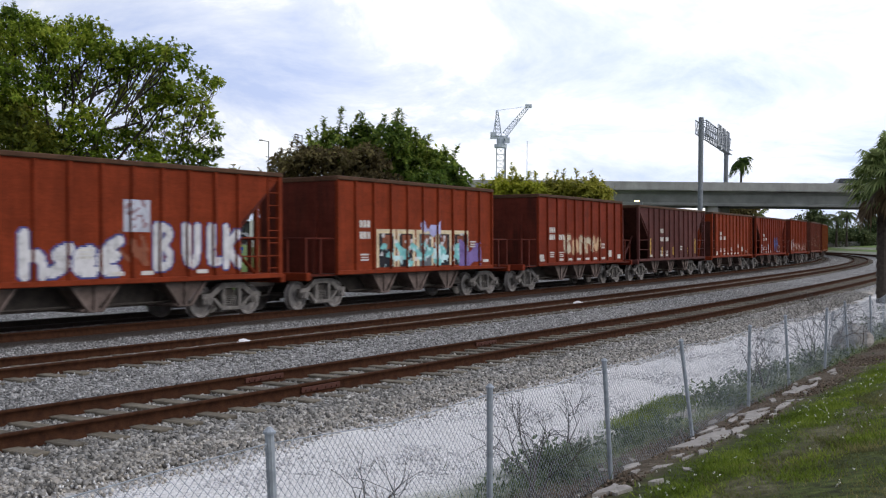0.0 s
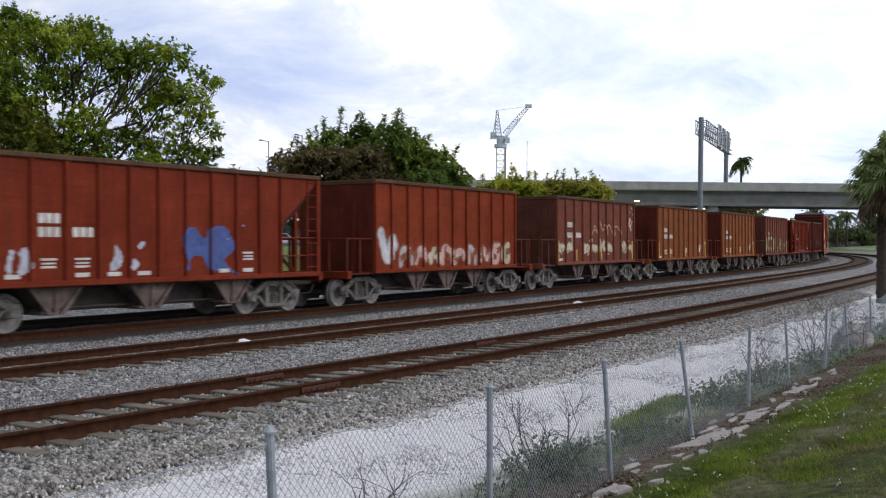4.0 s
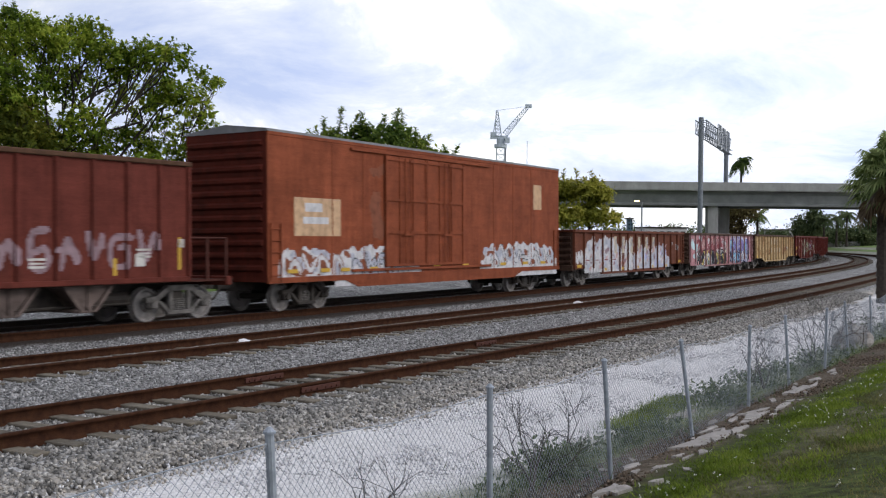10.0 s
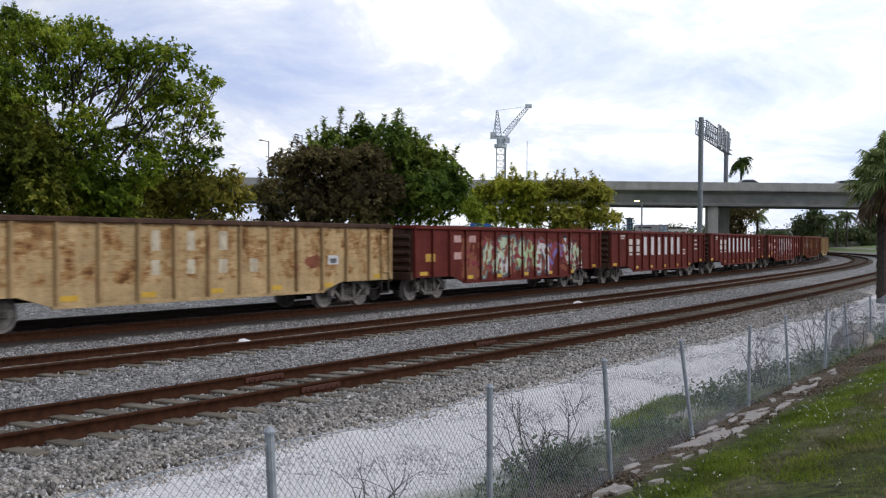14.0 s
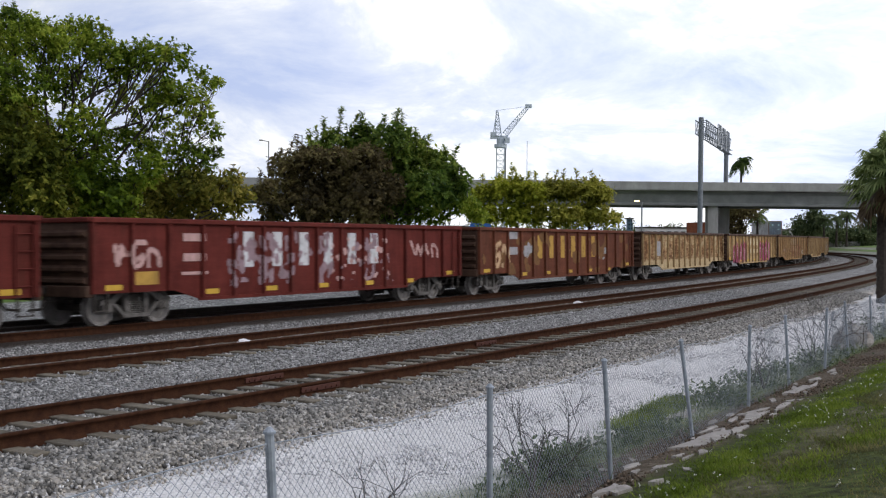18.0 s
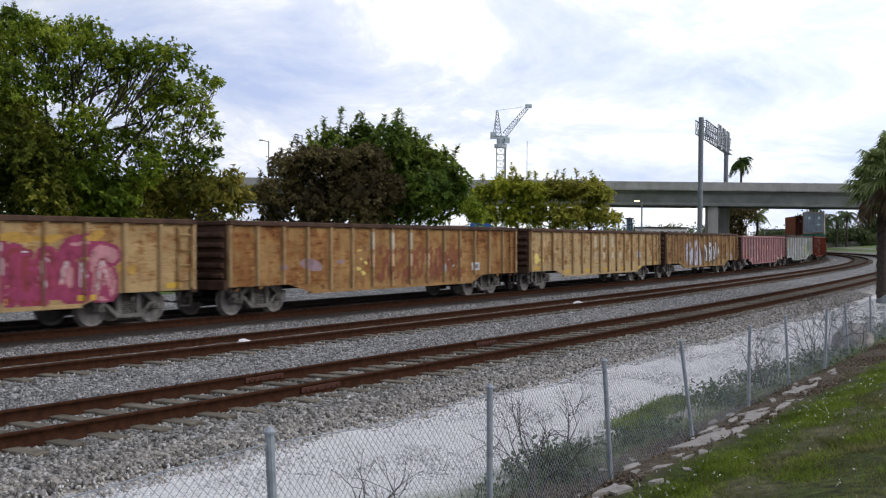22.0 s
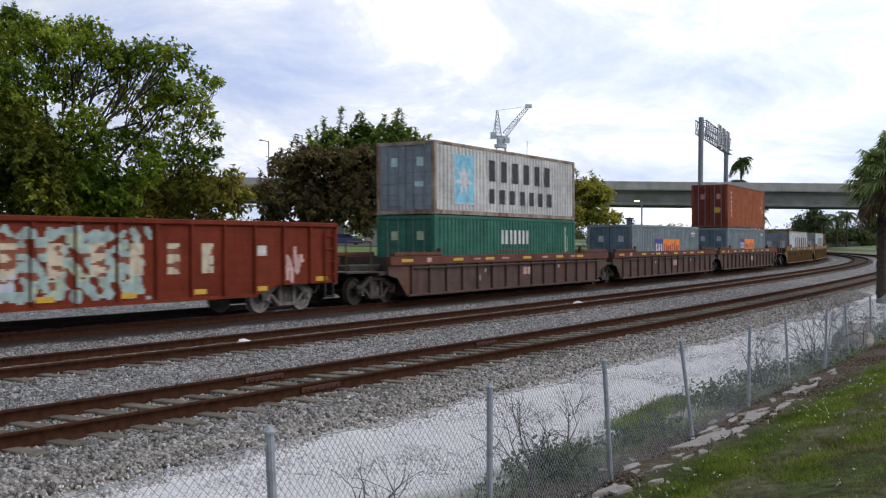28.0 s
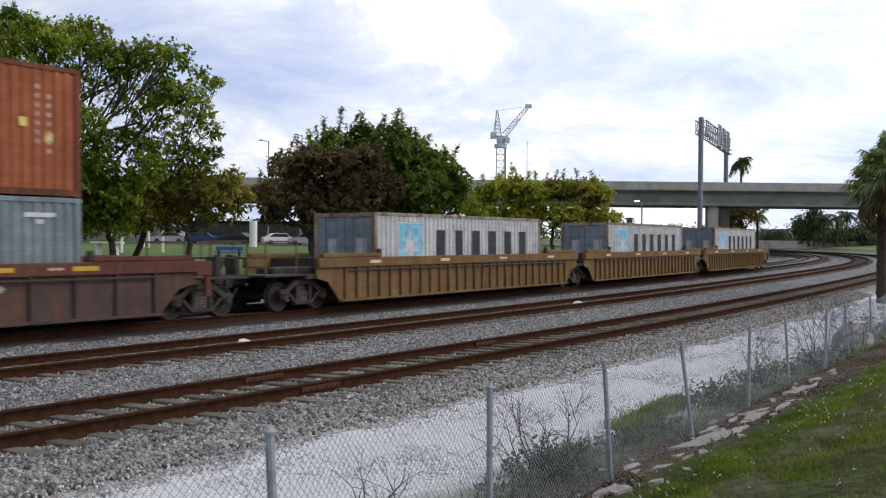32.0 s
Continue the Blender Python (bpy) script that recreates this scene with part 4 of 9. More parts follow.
def well_unit(u, mat, dark, label, first=False, last=False, chord=None, nrib=15):
    half = 9.72
    car = thing("well_car", label, "freight car", "freight cars of the train")
    e0, e1 = 8.3, 9.4
    for y in (-1, 1):
        use("side_w", lambda: Shape().box(-e0, e0, -0.02, 0.02, 0.24, 1.30).prism([(e0, 0.24), (e0 + 0.55, 0.80), (e1, 0.92), (e1, 1.30), (e0, 1.30)], "y", -0.02, 0.02).prism([(-e0, 0.24), (-e0, 1.30), (-e1, 1.30), (-e1, 0.92), (-e0 - 0.55, 0.80)], "y", -0.02, 0.02), mat, car, "side_plate", m=pose(0, y * 1.37, 0))
        use("chord_w", lambda: Shape().box(-e1, e1, -0.09, 0.09, 1.22, 1.52, 0.02), chord or mat, car, "top_chord", m=pose(0, y * 1.40, 0))
        use("flange_w", lambda: Shape().box(-e0, e0, -0.1, 0.06, 0.18, 0.26, 0.015), mat, car, "bottom_flange", m=pose(0, y * 1.40, 0))
        use("guide_w", lambda: Shape().box(-1.5, 1.5, -0.10, 0.08, 1.524, 1.65, 0.02), chord or mat, car, "container_guide", m=pose(-7.7, y * 1.40, 0))
        use("guide_w", lambda: Shape(), chord or mat, car, "container_guide", m=pose(7.7, y * 1.40, 0))
        use("pipe_w", lambda: Shape().rod((-e0 + 0.3, 0, 1.13), (e0 - 0.3, 0, 1.13), 0.028, 6), dark, car, "air_pipe", m=pose(0, y * 1.50, 0))
        for i in range(nrib):
            x = -e0 + 0.25 + (2 * e0 - 0.5) * i / (nrib - 1)
            use("rib_w", lambda: Shape().box(-0.035, 0.035, -0.09, 0.0, 0.26, 1.22), mat, car, "rib", m=pose(x, y * 1.385, 0, 0, 0, 180 if y > 0 else 0))
    for d in (-1, 1):
        use("bulkhead_w", lambda: Shape().box(-0.06, 0.06, -1.37, 1.37, 0.3, 1.5), dark, car, "end_bulkhead", m=pose(d * (e0 - 0.1), 0, 0))
        use("deck_w", lambda: Shape().box(-0.9, 0.9, -1.3, 1.3, 0.92, 1.02).box(-1.2, 1.2, -0.35, 0.35, 0.72, 1.25, 0.04), dark, car, "end_platform", m=pose(d * (e1 - 0.5), 0, 0))
        use("post_w", lambda: Shape().box(-0.08, 0.08, -0.06, 0.06, 1.5, 1.78, 0.02), dark, car, "corner_guide", m=pose(d * 6.18, -1.40, 0))
    use("floor_w", lambda: Shape().box(-e0, e0, -1.3, 1.3, 0.24, 0.30), dark, car, "well_floor")
    truck(car, -half + 0.12, M["steel_dark"], True)
    if last:
        for y in (-1, 1):
            use("bracket_w", lambda: Shape().box(e1, e1 + 0.55, -0.07, 0.07, 1.12, 1.50, 0.02).box(e1 + 0.35, e1 + 0.5, -0.05, 0.05, 0.6, 1.14), chord or mat, car, "end_bracket", m=pose(0, y * 1.38, 0))
        truck(car, half + 0.25, M["steel_dark"], True)
    if first or last:
        d = -1 if first else 1

        e = pose(d * (half + 0.9), 0, 0, 0, 0, 0 if d < 0 else 180)
        stand = use("stand_w", lambda: Shape().box(-0.9, 0.9, -1.25, 1.25, 1.0, 1.06, 0.01), dark, car, "brake_platform", m=e)
        for y in (-1.2, 1.2):
            use("stand_rail_w", lambda: Shape().rod((-0.85, 0, 1.05), (-0.85, 0, 2.0), 0.025).rod((-0.85, 0, 2.0), (0.5, 0, 2.0), 0.025).rod((0.5, 0, 2.0), (0.5, 0, 1.05), 0.025), mat, stand, "hand_rail", m=pose(0, y, 0))
        use("cross_rail_w", lambda: Shape().rod((-0.85, -1.2, 1.55), (-0.85, 1.2, 1.55), 0.022), mat, stand, "cross_rail")
        use("brake_wheel_w", lambda: Shape().rod((-0.45, 0.5, 1.42), (-0.40, 0.5, 1.42), 0.22, 14), dark, stand, "brake_wheel")
        use("brake_box_w", lambda: Shape().box(-0.4, -0.2, 0.3, 0.7, 1.06, 1.6, 0.02), dark, stand, "brake_box")
        coupler(car, d * (half + 1.8), d)
    return register(car, u, half)


def container(u, z, h, mat, door_mat, frame_mat, label):
    """A forty-foot box with corrugated sides, corner posts, rails, castings and a pair of end doors."""
    box = thing("shipping_container", label, "shipping container", "containers on the train")
    hl, hw = 6.096, 1.219
    key = "%.2f" % h

    def side():
        sh = Shape()
        n = 44
        x0, x1 = -hl + 0.14, hl - 0.14
        pts = []
        for i in range(n):
            a = x0 + (x1 - x0) * i / n
            w = (x1 - x0) / n
            pts += [(a, 0.0), (a + w * 0.38, 0.0), (a + w * 0.5, 0.040), (a + w * 0.88, 0.040)]
        pts.append((x1, 0.0))
        v = [(px, py, zz) for px, py in pts for zz in (0.15, h - 0.1)]
        f = [(2 * i, 2 * i + 2, 2 * i + 3, 2 * i + 1) for i in range(len(pts) - 1)]
        sh.add(v, f)
        sh.box(x0, x1, 0.058, 0.07, 0.15, h - 0.1)
        return sh
    for y in (-1, 1):
        use("corrugated_side_" + key, side, mat, box, "corrugated_side", m=pose(0, y * (hw - 0.012), 0, 0, 0, 0 if y < 0 else 180))
        use("top_rail_" + key, lambda: Shape().box(-hl, hl, -0.03, 0.03, h - 0.11, h, 0.008), frame_mat, box, "top_rail", m=pose(0, y * (hw - 0.03), 0))
        use("bottom_rail_" + key, lambda: Shape().box(-hl, hl, -0.03, 0.03, 0.02, 0.17, 0.008), frame_mat, box, "bottom_rail", m=pose(0, y * (hw - 0.03), 0))
        for x in (-1, 1):
            use("corner_post_" + key, lambda: Shape().box(-0.08, 0.08, -0.08, 0.08, 0.1, h - 0.1, 0.01), frame_mat, box, "corner_post", m=pose(x * (hl - 0.08), y * (hw - 0.08), 0))
            for zz in (0.0, h - 0.118):
                use("corner_casting", lambda: Shape().box(-0.09, 0.09, -0.082, 0.082, 0.0, 0.118, 0.01), frame_mat, box, m=pose(x * (hl - 0.087), y * (hw - 0.08), zz))
    use("roof_" + key, lambda: Shape().box(-hl + 0.05, hl - 0.05, -hw + 0.03, hw - 0.03, h - 0.05, h - 0.01), mat, box, "roof")
    use("floor_c", lambda: Shape().box(-hl + 0.05, hl - 0.05, -hw + 0.05, hw - 0.05, 0.05, 0.16), frame_mat, box, "floor")
    use("front_wall_" + key, lambda: Shape().box(hl - 0.1, hl - 0.04, -hw + 0.1, hw - 0.1, 0.1, h - 0.1), mat, box, "front_wall")
    use("door_header_" + key, lambda: Shape().box(-hl, -hl + 0.1, -hw + 0.1, hw - 0.1, h - 0.14, h - 0.01), frame_mat, box, "door_header")
    use("door_sill_" + key, lambda: Shape().box(-hl, -hl + 0.1, -hw + 0.1, hw - 0.1, 0.02, 0.16), frame_mat, box, "door_sill")
    for y in (-1, 1):
        def leaf():
            sh = Shape().box(-0.02, 0.03, -0.525, 0.525, 0.17, h - 0.15, 0.008)
            for i in range(5):
                z0 = 0.3 + i * (h - 0.6) / 5
                sh.box(-0.035, -0.015, -0.47, 0.47, z0, z0 + (h - 0.6) / 5 * 0.72, 0.008)
            return sh
        d = use("door_leaf_" + key, leaf, door_mat, box, "door", m=pose(-hl + 0.05, y * 0.54, 0))
        for yy in (-0.25, 0.2):
            use("lock_rod_" + key, lambda: Shape().rod((0, 0, 0.1), (0, 0, h - 0.1), 0.018), M["pole"], d, "lock_rod", m=pose(-0.06, yy, 0))
    box["base_z"] = z
    MOVING.append((box, u, 6.0, z))
    return box


# paints of the cars
M["rim"] = paint("worn rusty top rim", (0.085, 0.045, 0.028), rust=(0.05, 0.03, 0.02), wear=(0.5, 0.7))
M["wine"] = paint("wine-red hopper paint", (0.125, 0.032, 0.023), rust=(0.085, 0.027, 0.019), wear=(0.56, 0.78))
M["roof"] = material("dull galvanised roof", [(0.3, (0.13, 0.13, 0.135)), (0.7, (0.24, 0.24, 0.25))], scale=2, rough=0.6, metal=0.2)
M["red"] = paint("orange-red hopper paint", (0.172, 0.0290, 0.0105), rust=(0.10, 0.024, 0.012), wear=(0.58, 0.8))
M["red2"] = paint("deep red hopper paint", (0.152, 0.0245, 0.0110), rust=(0.09, 0.024, 0.013), wear=(0.56, 0.78))
M["brown"] = paint("faded brown hopper paint", (0.185, 0.056, 0.019), rust=(0.125, 0.040, 0.017), wear=(0.56, 0.78))
M["tanbrown"] = paint("dusty brown hopper paint", (0.155, 0.048, 0.031), rust=(0.12, 0.042, 0.028), wear=(0.55, 0.75))
M["plum"] = paint("dark plum hopper paint", (0.084, 0.0302, 0.0269), rust=(0.06, 0.025, 0.02), wear=(0.58, 0.8))
# Darker copies of the car paints: the ends' shade is put into the colour.
M["red_dark"] = paint("shaded red end paint", (0.092, 0.020, 0.013), rust=(0.040, 0.014, 0.010), wear=(0.5, 0.72))
M["brown_dark"] = paint("shaded brown end paint", (0.10, 0.035, 0.024), rust=(0.05, 0.022, 0.015), wear=(0.5, 0.72))
M["plum_dark"] = paint("shaded plum end paint", (0.07, 0.026, 0.02), rust=(0.03, 0.014, 0.011), wear=(0.5, 0.72))
M["box_red"] = paint("orange boxcar paint", (0.222, 0.061, 0.029), rust=(0.19, 0.057, 0.03), wear=(0.6, 0.85))
M["gon_red"] = paint("dark red gondola paint", (0.108, 0.023, 0.018), rust=(0.075, 0.026, 0.018), wear=(0.55, 0.75))
M["gon_red2"] = paint("bright red gondola paint", (0.145, 0.028, 0.014), rust=(0.10, 0.03, 0.016), wear=(0.56, 0.76))
M["gon_brown"] = paint("rust-brown gondola paint", (0.1344, 0.0462, 0.0269), rust=(0.08, 0.035, 0.022), wear=(0.52, 0.74))
M["gon_tan"] = paint("peeling tan gondola paint", (0.40, 0.285, 0.150), rust=(0.25, 0.14, 0.065), wear=(0.58, 0.70), peel=((0.26, 0.145, 0.060), (0.110, 0.050, 0.020), 0.46, 1.0))
M["gon_tan2"] = paint("flaking tan gondola paint", (0.37, 0.255, 0.125), rust=(0.23, 0.125, 0.055), wear=(0.56, 0.70), peel=((0.25, 0.135, 0.055), (0.13, 0.058, 0.022), 0.46, 1.0))
M["gon_cream"] = paint("peeling cream gondola paint", (0.46, 0.345, 0.20), rust=(0.28, 0.16, 0.08), wear=(0.58, 0.70), peel=((0.27, 0.150, 0.068), (0.120, 0.054, 0.023), 0.64, 1.02))
M["gon_ochre"] = paint("rusting ochre gondola paint", (0.30, 0.175, 0.072), rust=(0.19, 0.085, 0.036), wear=(0.54, 0.68), peel=((0.215, 0.098, 0.034), (0.12, 0.046, 0.018), 0.50, 0.75))
M["gon_umber"] = paint("dark rusting ochre gondola paint", (0.275, 0.170, 0.075), rust=(0.16, 0.08, 0.038), wear=(0.52, 0.66), peel=((0.175, 0.085, 0.036), (0.075, 0.034, 0.020), 0.55, 0.9))
M["gon_rib"] = paint("dusty tan rib paint", (0.35, 0.24, 0.125), rust=(0.20, 0.105, 0.05), wear=(0.52, 0.66), spot_scale=4.5)
M["gon_pink"] = paint("faded pink gondola paint", (0.296, 0.16, 0.16), rust=(0.22, 0.10, 0.09), wear=(0.58, 0.78))
M["gon_pale"] = paint("pale painted-over gondola", (0.304, 0.32, 0.288), rust=(0.22, 0.2, 0.17), wear=(0.54, 0.72))
# one dark tone for every gondola's ends and some rims, whatever its sides
M["gon_end"] = paint("dark gondola end with rust spots", (0.085, 0.05, 0.036), rust=(0.04, 0.022, 0.017), wear=(0.48, 0.65))
M["well_red"] = paint("grey-brown grimy well car paint", (0.085, 0.058, 0.050), rust=(0.12, 0.055, 0.038), wear=(0.5, 0.7))
M["well_chord"] = paint("reddish-brown chord paint", (0.115, 0.048, 0.034), rust=(0.07, 0.035, 0.026), wear=(0.5, 0.72))
M["well_yel"] = paint("dusty yellow well car paint", (0.175, 0.105, 0.048), rust=(0.12, 0.065, 0.038), wear=(0.53, 0.7))
M["box_grey"] = paint("pale grey container paint", (0.47, 0.465, 0.455), rust=(0.36, 0.34, 0.32), wear=(0.62, 0.85))
M["box_blue"] = paint("blue-grey container paint", (0.1768, 0.2108, 0.2244), rust=(0.13, 0.15, 0.155), wear=(0.62, 0.85))
M["box_green"] = paint("green container paint", (0.042, 0.135, 0.098), rust=(0.04, 0.11, 0.085), wear=(0.6, 0.85))
M["box_orange"] = paint("faded orange container paint", (0.315, 0.105, 0.052), rust=(0.27, 0.10, 0.055), wear=(0.6, 0.85))
M["door_blue"] = paint("blue container door paint", (0.20, 0.24, 0.28), rust=(0.17, 0.2, 0.23), wear=(0.6, 0.85))
M["door_slate"] = paint("slate container door paint", (0.10, 0.15, 0.19), rust=(0.07, 0.1, 0.12), wear=(0.6, 0.85))
M["door_red"] = paint("dark red container door paint", (0.136, 0.0374, 0.0272), rust=(0.14, 0.04, 0.03), wear=(0.6, 0.85))
M["frame_rust"] = paint("rust-stained pale frame paint", (0.30, 0.255, 0.22), rust=(0.14, 0.07, 0.04), wear=(0.46, 0.62))
M["frame_brick"] = paint("grimy brick-red frame paint", (0.17, 0.060, 0.036), rust=(0.08, 0.04, 0.03), wear=(0.48, 0.66))
M["frame_dark"] = paint("grimy dark frame paint", (0.06, 0.055, 0.05), rust=(0.09, 0.05, 0.03), wear=(0.5, 0.7))

CARS = {}


def put_train():
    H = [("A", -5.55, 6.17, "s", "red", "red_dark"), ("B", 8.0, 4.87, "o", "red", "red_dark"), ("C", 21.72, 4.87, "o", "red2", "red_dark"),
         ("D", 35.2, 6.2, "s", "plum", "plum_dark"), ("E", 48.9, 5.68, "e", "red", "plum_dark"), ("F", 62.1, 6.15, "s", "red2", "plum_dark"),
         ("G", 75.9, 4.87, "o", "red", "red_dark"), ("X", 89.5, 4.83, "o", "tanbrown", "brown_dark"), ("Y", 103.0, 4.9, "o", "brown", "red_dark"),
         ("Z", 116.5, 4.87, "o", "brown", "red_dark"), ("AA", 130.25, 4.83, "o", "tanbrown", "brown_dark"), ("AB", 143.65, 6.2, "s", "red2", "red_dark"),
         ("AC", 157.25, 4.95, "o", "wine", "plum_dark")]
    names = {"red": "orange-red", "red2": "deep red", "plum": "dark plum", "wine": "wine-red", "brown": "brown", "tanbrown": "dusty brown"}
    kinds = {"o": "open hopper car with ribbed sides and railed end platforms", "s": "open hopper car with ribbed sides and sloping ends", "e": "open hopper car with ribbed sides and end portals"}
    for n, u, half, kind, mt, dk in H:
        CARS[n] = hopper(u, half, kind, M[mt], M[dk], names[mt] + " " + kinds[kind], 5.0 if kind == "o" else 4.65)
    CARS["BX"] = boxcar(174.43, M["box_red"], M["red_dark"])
    G = [("G1", 193.7, "gon_brown", "dull red gondola car half covered with pale scrawls"), ("G2", 211.4, "gon_pink", "gondola car covered with pink, blue and black graffiti"),
         ("G3", 229.0, "gon_tan", "peeling tan gondola car with white marks"), ("G4", 246.65, "gon_red", "dark red gondola car with pale green graffiti"),
         ("H0", 264.3, "gon_red", "dark red gondola car with large white lettering blocks"), ("H1", 281.98, "gon_red", "dark red gondola car with large white lettering blocks"),
         ("H2", 299.65, "gon_red", "dark red gondola car with lettering and pale scrawls"), ("H3", 317.34, "gon_brown", "rusty brown gondola car with dull yellow lettering blocks"),
         ("Ta", 335.17, "gon_cream", "rust-blotched cream gondola car"), ("Tb", 352.87, "gon_tan2", "tan gondola car with magenta graffiti"),
         ("Tc", 370.37, "gon_ochre", "rusting ochre gondola car with faded marks"), ("Td", 387.98, "gon_tan", "tan gondola car with rust and yellow strips"),
         ("Te", 405.53, "gon_umber", "ochre gondola car with white and grey graffiti"), ("P", 423.27, "gon_pink", "faded pink gondola car with white marks"),
         ("Q", 440.8, "gon_pale", "pale painted-over gondola car"), ("HR", 458.3, "gon_red2", "bright red gondola car with lettering and scrawls")]
    for n, u, mt, lab in G:
        deep = n in ("P", "Q")
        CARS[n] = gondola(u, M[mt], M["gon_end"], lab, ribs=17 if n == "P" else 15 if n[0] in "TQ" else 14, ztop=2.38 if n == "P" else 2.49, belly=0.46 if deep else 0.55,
                          rim=M["gon_end"] if n[0] == "T" or n in ("G2", "G3", "Q") else None, rib_mat=M["gon_rib"] if n[0] == "T" or n == "G3" else None)
    lab = "brown-red articulated well car with low ribbed sides"
    CARS["W1"] = well_unit(478.75, M["well_red"], M["steel_dark"], lab, chord=M["well_chord"], first=True)
    CARS["W2"] = well_unit(498.35, M["well_red"], M["steel_dark"], lab, chord=M["well_chord"])
    CARS["W3"] = well_unit(517.95, M["well_red"], M["steel_dark"], lab, chord=M["well_chord"], last=True)
    lab = "dusty yellow articulated well car with low ribbed sides"
    CARS["V1"] = well_unit(541.6, M["well_yel"], M["steel_dark"], lab, first=True, nrib=27)
    CARS["V2"] = well_unit(561.25, M["well_yel"], M["steel_dark"], lab, nrib=27)
    CARS["V3"] = well_unit(580.9, M["well_yel"], M["steel_dark"], lab, last=True, nrib=27)
    C = CARS
    C["MA"] = container(478.6, 2.965, 2.591, M["box_grey"], M["door_blue"], M["frame_rust"], "pale grey shipping container with a blue star panel")
    C["CA"] = container(478.6, 0.36, 2.591, M["box_green"], M["box_green"], M["box_green"], "green shipping container sitting in a well car")
    C["PN"] = container(498.3, 0.31, 2.591, M["box_blue"], M["door_slate"], M["box_blue"], "blue-grey shipping container with a blue and orange panel")
    C["OR"] = container(517.9, 2.985, 2.896, M["box_orange"], M["door_red"], M["frame_brick"], "faded orange shipping container stacked on a grey one")
    C["PN2"] = container(517.9, 0.375, 2.591, M["box_blue"], M["door_slate"], M["box_blue"], "blue-grey shipping container under an orange one")
    for n, u in (("M1", 541.5), ("M2", 561.4), ("M3", 581.0)):
        C[n] = container(u, 0.36, 2.591, M["box_grey"], M["door_blue"], M["frame_rust"], "pale grey shipping container with a blue star panel, half sunk")


put_train()


# ------------------------------------------------------------------ trees and plants
def leaf_material(name, a, b, c, patch=0.35):
    m = bpy.data.materials.new(name)
    m.use_nodes = True
    nt = m.node_tree
    N, K = nt.nodes.new, nt.links.new
    nt.nodes.remove(nt.nodes["Principled BSDF"])
    out = nt.nodes["Material Output"]
    g = N("ShaderNodeNewGeometry")
    tc = N("ShaderNodeTexCoord")
    n = N("ShaderNodeTexNoise")
    n.inputs["Scale"].default_value = patch
    n.inputs["Detail"].default_value = 3
    K(tc.outputs["Object"], n.inputs["Vector"])
    mu = N("ShaderNodeMath")
    mu.operation = "MULTIPLY_ADD"
    mu.inputs[1].default_value = 0.55
    K(g.outputs["Random Per Island"], mu.inputs[0])
    sub = N("ShaderNodeMath")
    sub.operation = "MULTIPLY_ADD"
    sub.inputs[1].default_value = 1.7
    sub.inputs[2].default_value = -0.62
    K(n.outputs["Fac"], sub.inputs[0])
    K(sub.outputs[0], mu.inputs[2])
    r = N("ShaderNodeValToRGB")
    r.color_ramp.elements[0].position = 0.1
    r.color_ramp.elements[0].color = (*a, 1)
    r.color_ramp.elements[1].position = 0.9
    r.color_ramp.elements[1].color = (*c, 1)
    e = r.color_ramp.elements.new(0.5)
    e.color = (*b, 1)
    K(mu.outputs[0], r.inputs[0])
    d = N("ShaderNodeBsdfPrincipled")
    d.inputs["Roughness"].default_value = 0.6
    d.inputs["Specular IOR Level"].default_value = 0.08
    K(r.outputs[0], d.inputs["Base Color"])
    t = N("ShaderNodeBsdfTranslucent")
    K(r.outputs[0], t.inputs["Color"])
    mx = N("ShaderNodeMixShader")
    mx.inputs[0].default_value = 0.42
    K(d.outputs[0], mx.inputs[1])
    K(t.outputs[0], mx.inputs[2])
    K(mx.outputs[0], out.inputs[0])
    return m


M["leaf_green"] = leaf_material("fresh green leaves", (0.040, 0.070, 0.009), (0.145, 0.212, 0.019), (0.37, 0.41, 0.05))
M["leaf_mid"] = leaf_material("deep green leaves", (0.033, 0.064, 0.014), (0.118, 0.182, 0.030), (0.30, 0.35, 0.065))
M["leaf_olive"] = leaf_material("yellowing olive leaves", (0.06, 0.07, 0.015), (0.20, 0.19, 0.03), (0.40, 0.32, 0.07))
M["leaf_brown"] = leaf_material("brown-green leaves", (0.040, 0.034, 0.018), (0.115, 0.088, 0.040), (0.22, 0.19, 0.075))
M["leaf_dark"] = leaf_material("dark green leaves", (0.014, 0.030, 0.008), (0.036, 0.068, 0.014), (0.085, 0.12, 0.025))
M["leaf_yellow"] = leaf_material("yellow-green leaves", (0.105, 0.130, 0.012), (0.31, 0.335, 0.032), (0.55, 0.52, 0.07))
M["leaf_olive2"] = leaf_material("dull yellowing green leaves", (0.035, 0.050, 0.009), (0.125, 0.145, 0.020), (0.30, 0.28, 0.045))
M["leaf_yellow2"] = leaf_material("dull yellow-green leaves", (0.115, 0.128, 0.016), (0.315, 0.31, 0.047), (0.52, 0.46, 0.10))
M["leaf_far"] = leaf_material("distant dull leaves", (0.036, 0.056, 0.026), (0.078, 0.104, 0.044), (0.14, 0.16, 0.072))
M["bark"] = material("grey-brown bark", [(0.3, (0.028, 0.022, 0.018)), (0.7, (0.080, 0.066, 0.055))], scale=5, rough=0.95, bump=0.6, bump_scale=20)
M["grass"] = leaf_material("grass blades", (0.055, 0.058, 0.022), (0.12, 0.125, 0.045), (0.24, 0.21, 0.09), patch=1.2)
M["grass_fresh"] = leaf_material("fresh grass blades", (0.048, 0.070, 0.010), (0.125, 0.18, 0.020), (0.25, 0.30, 0.05), patch=1.4)
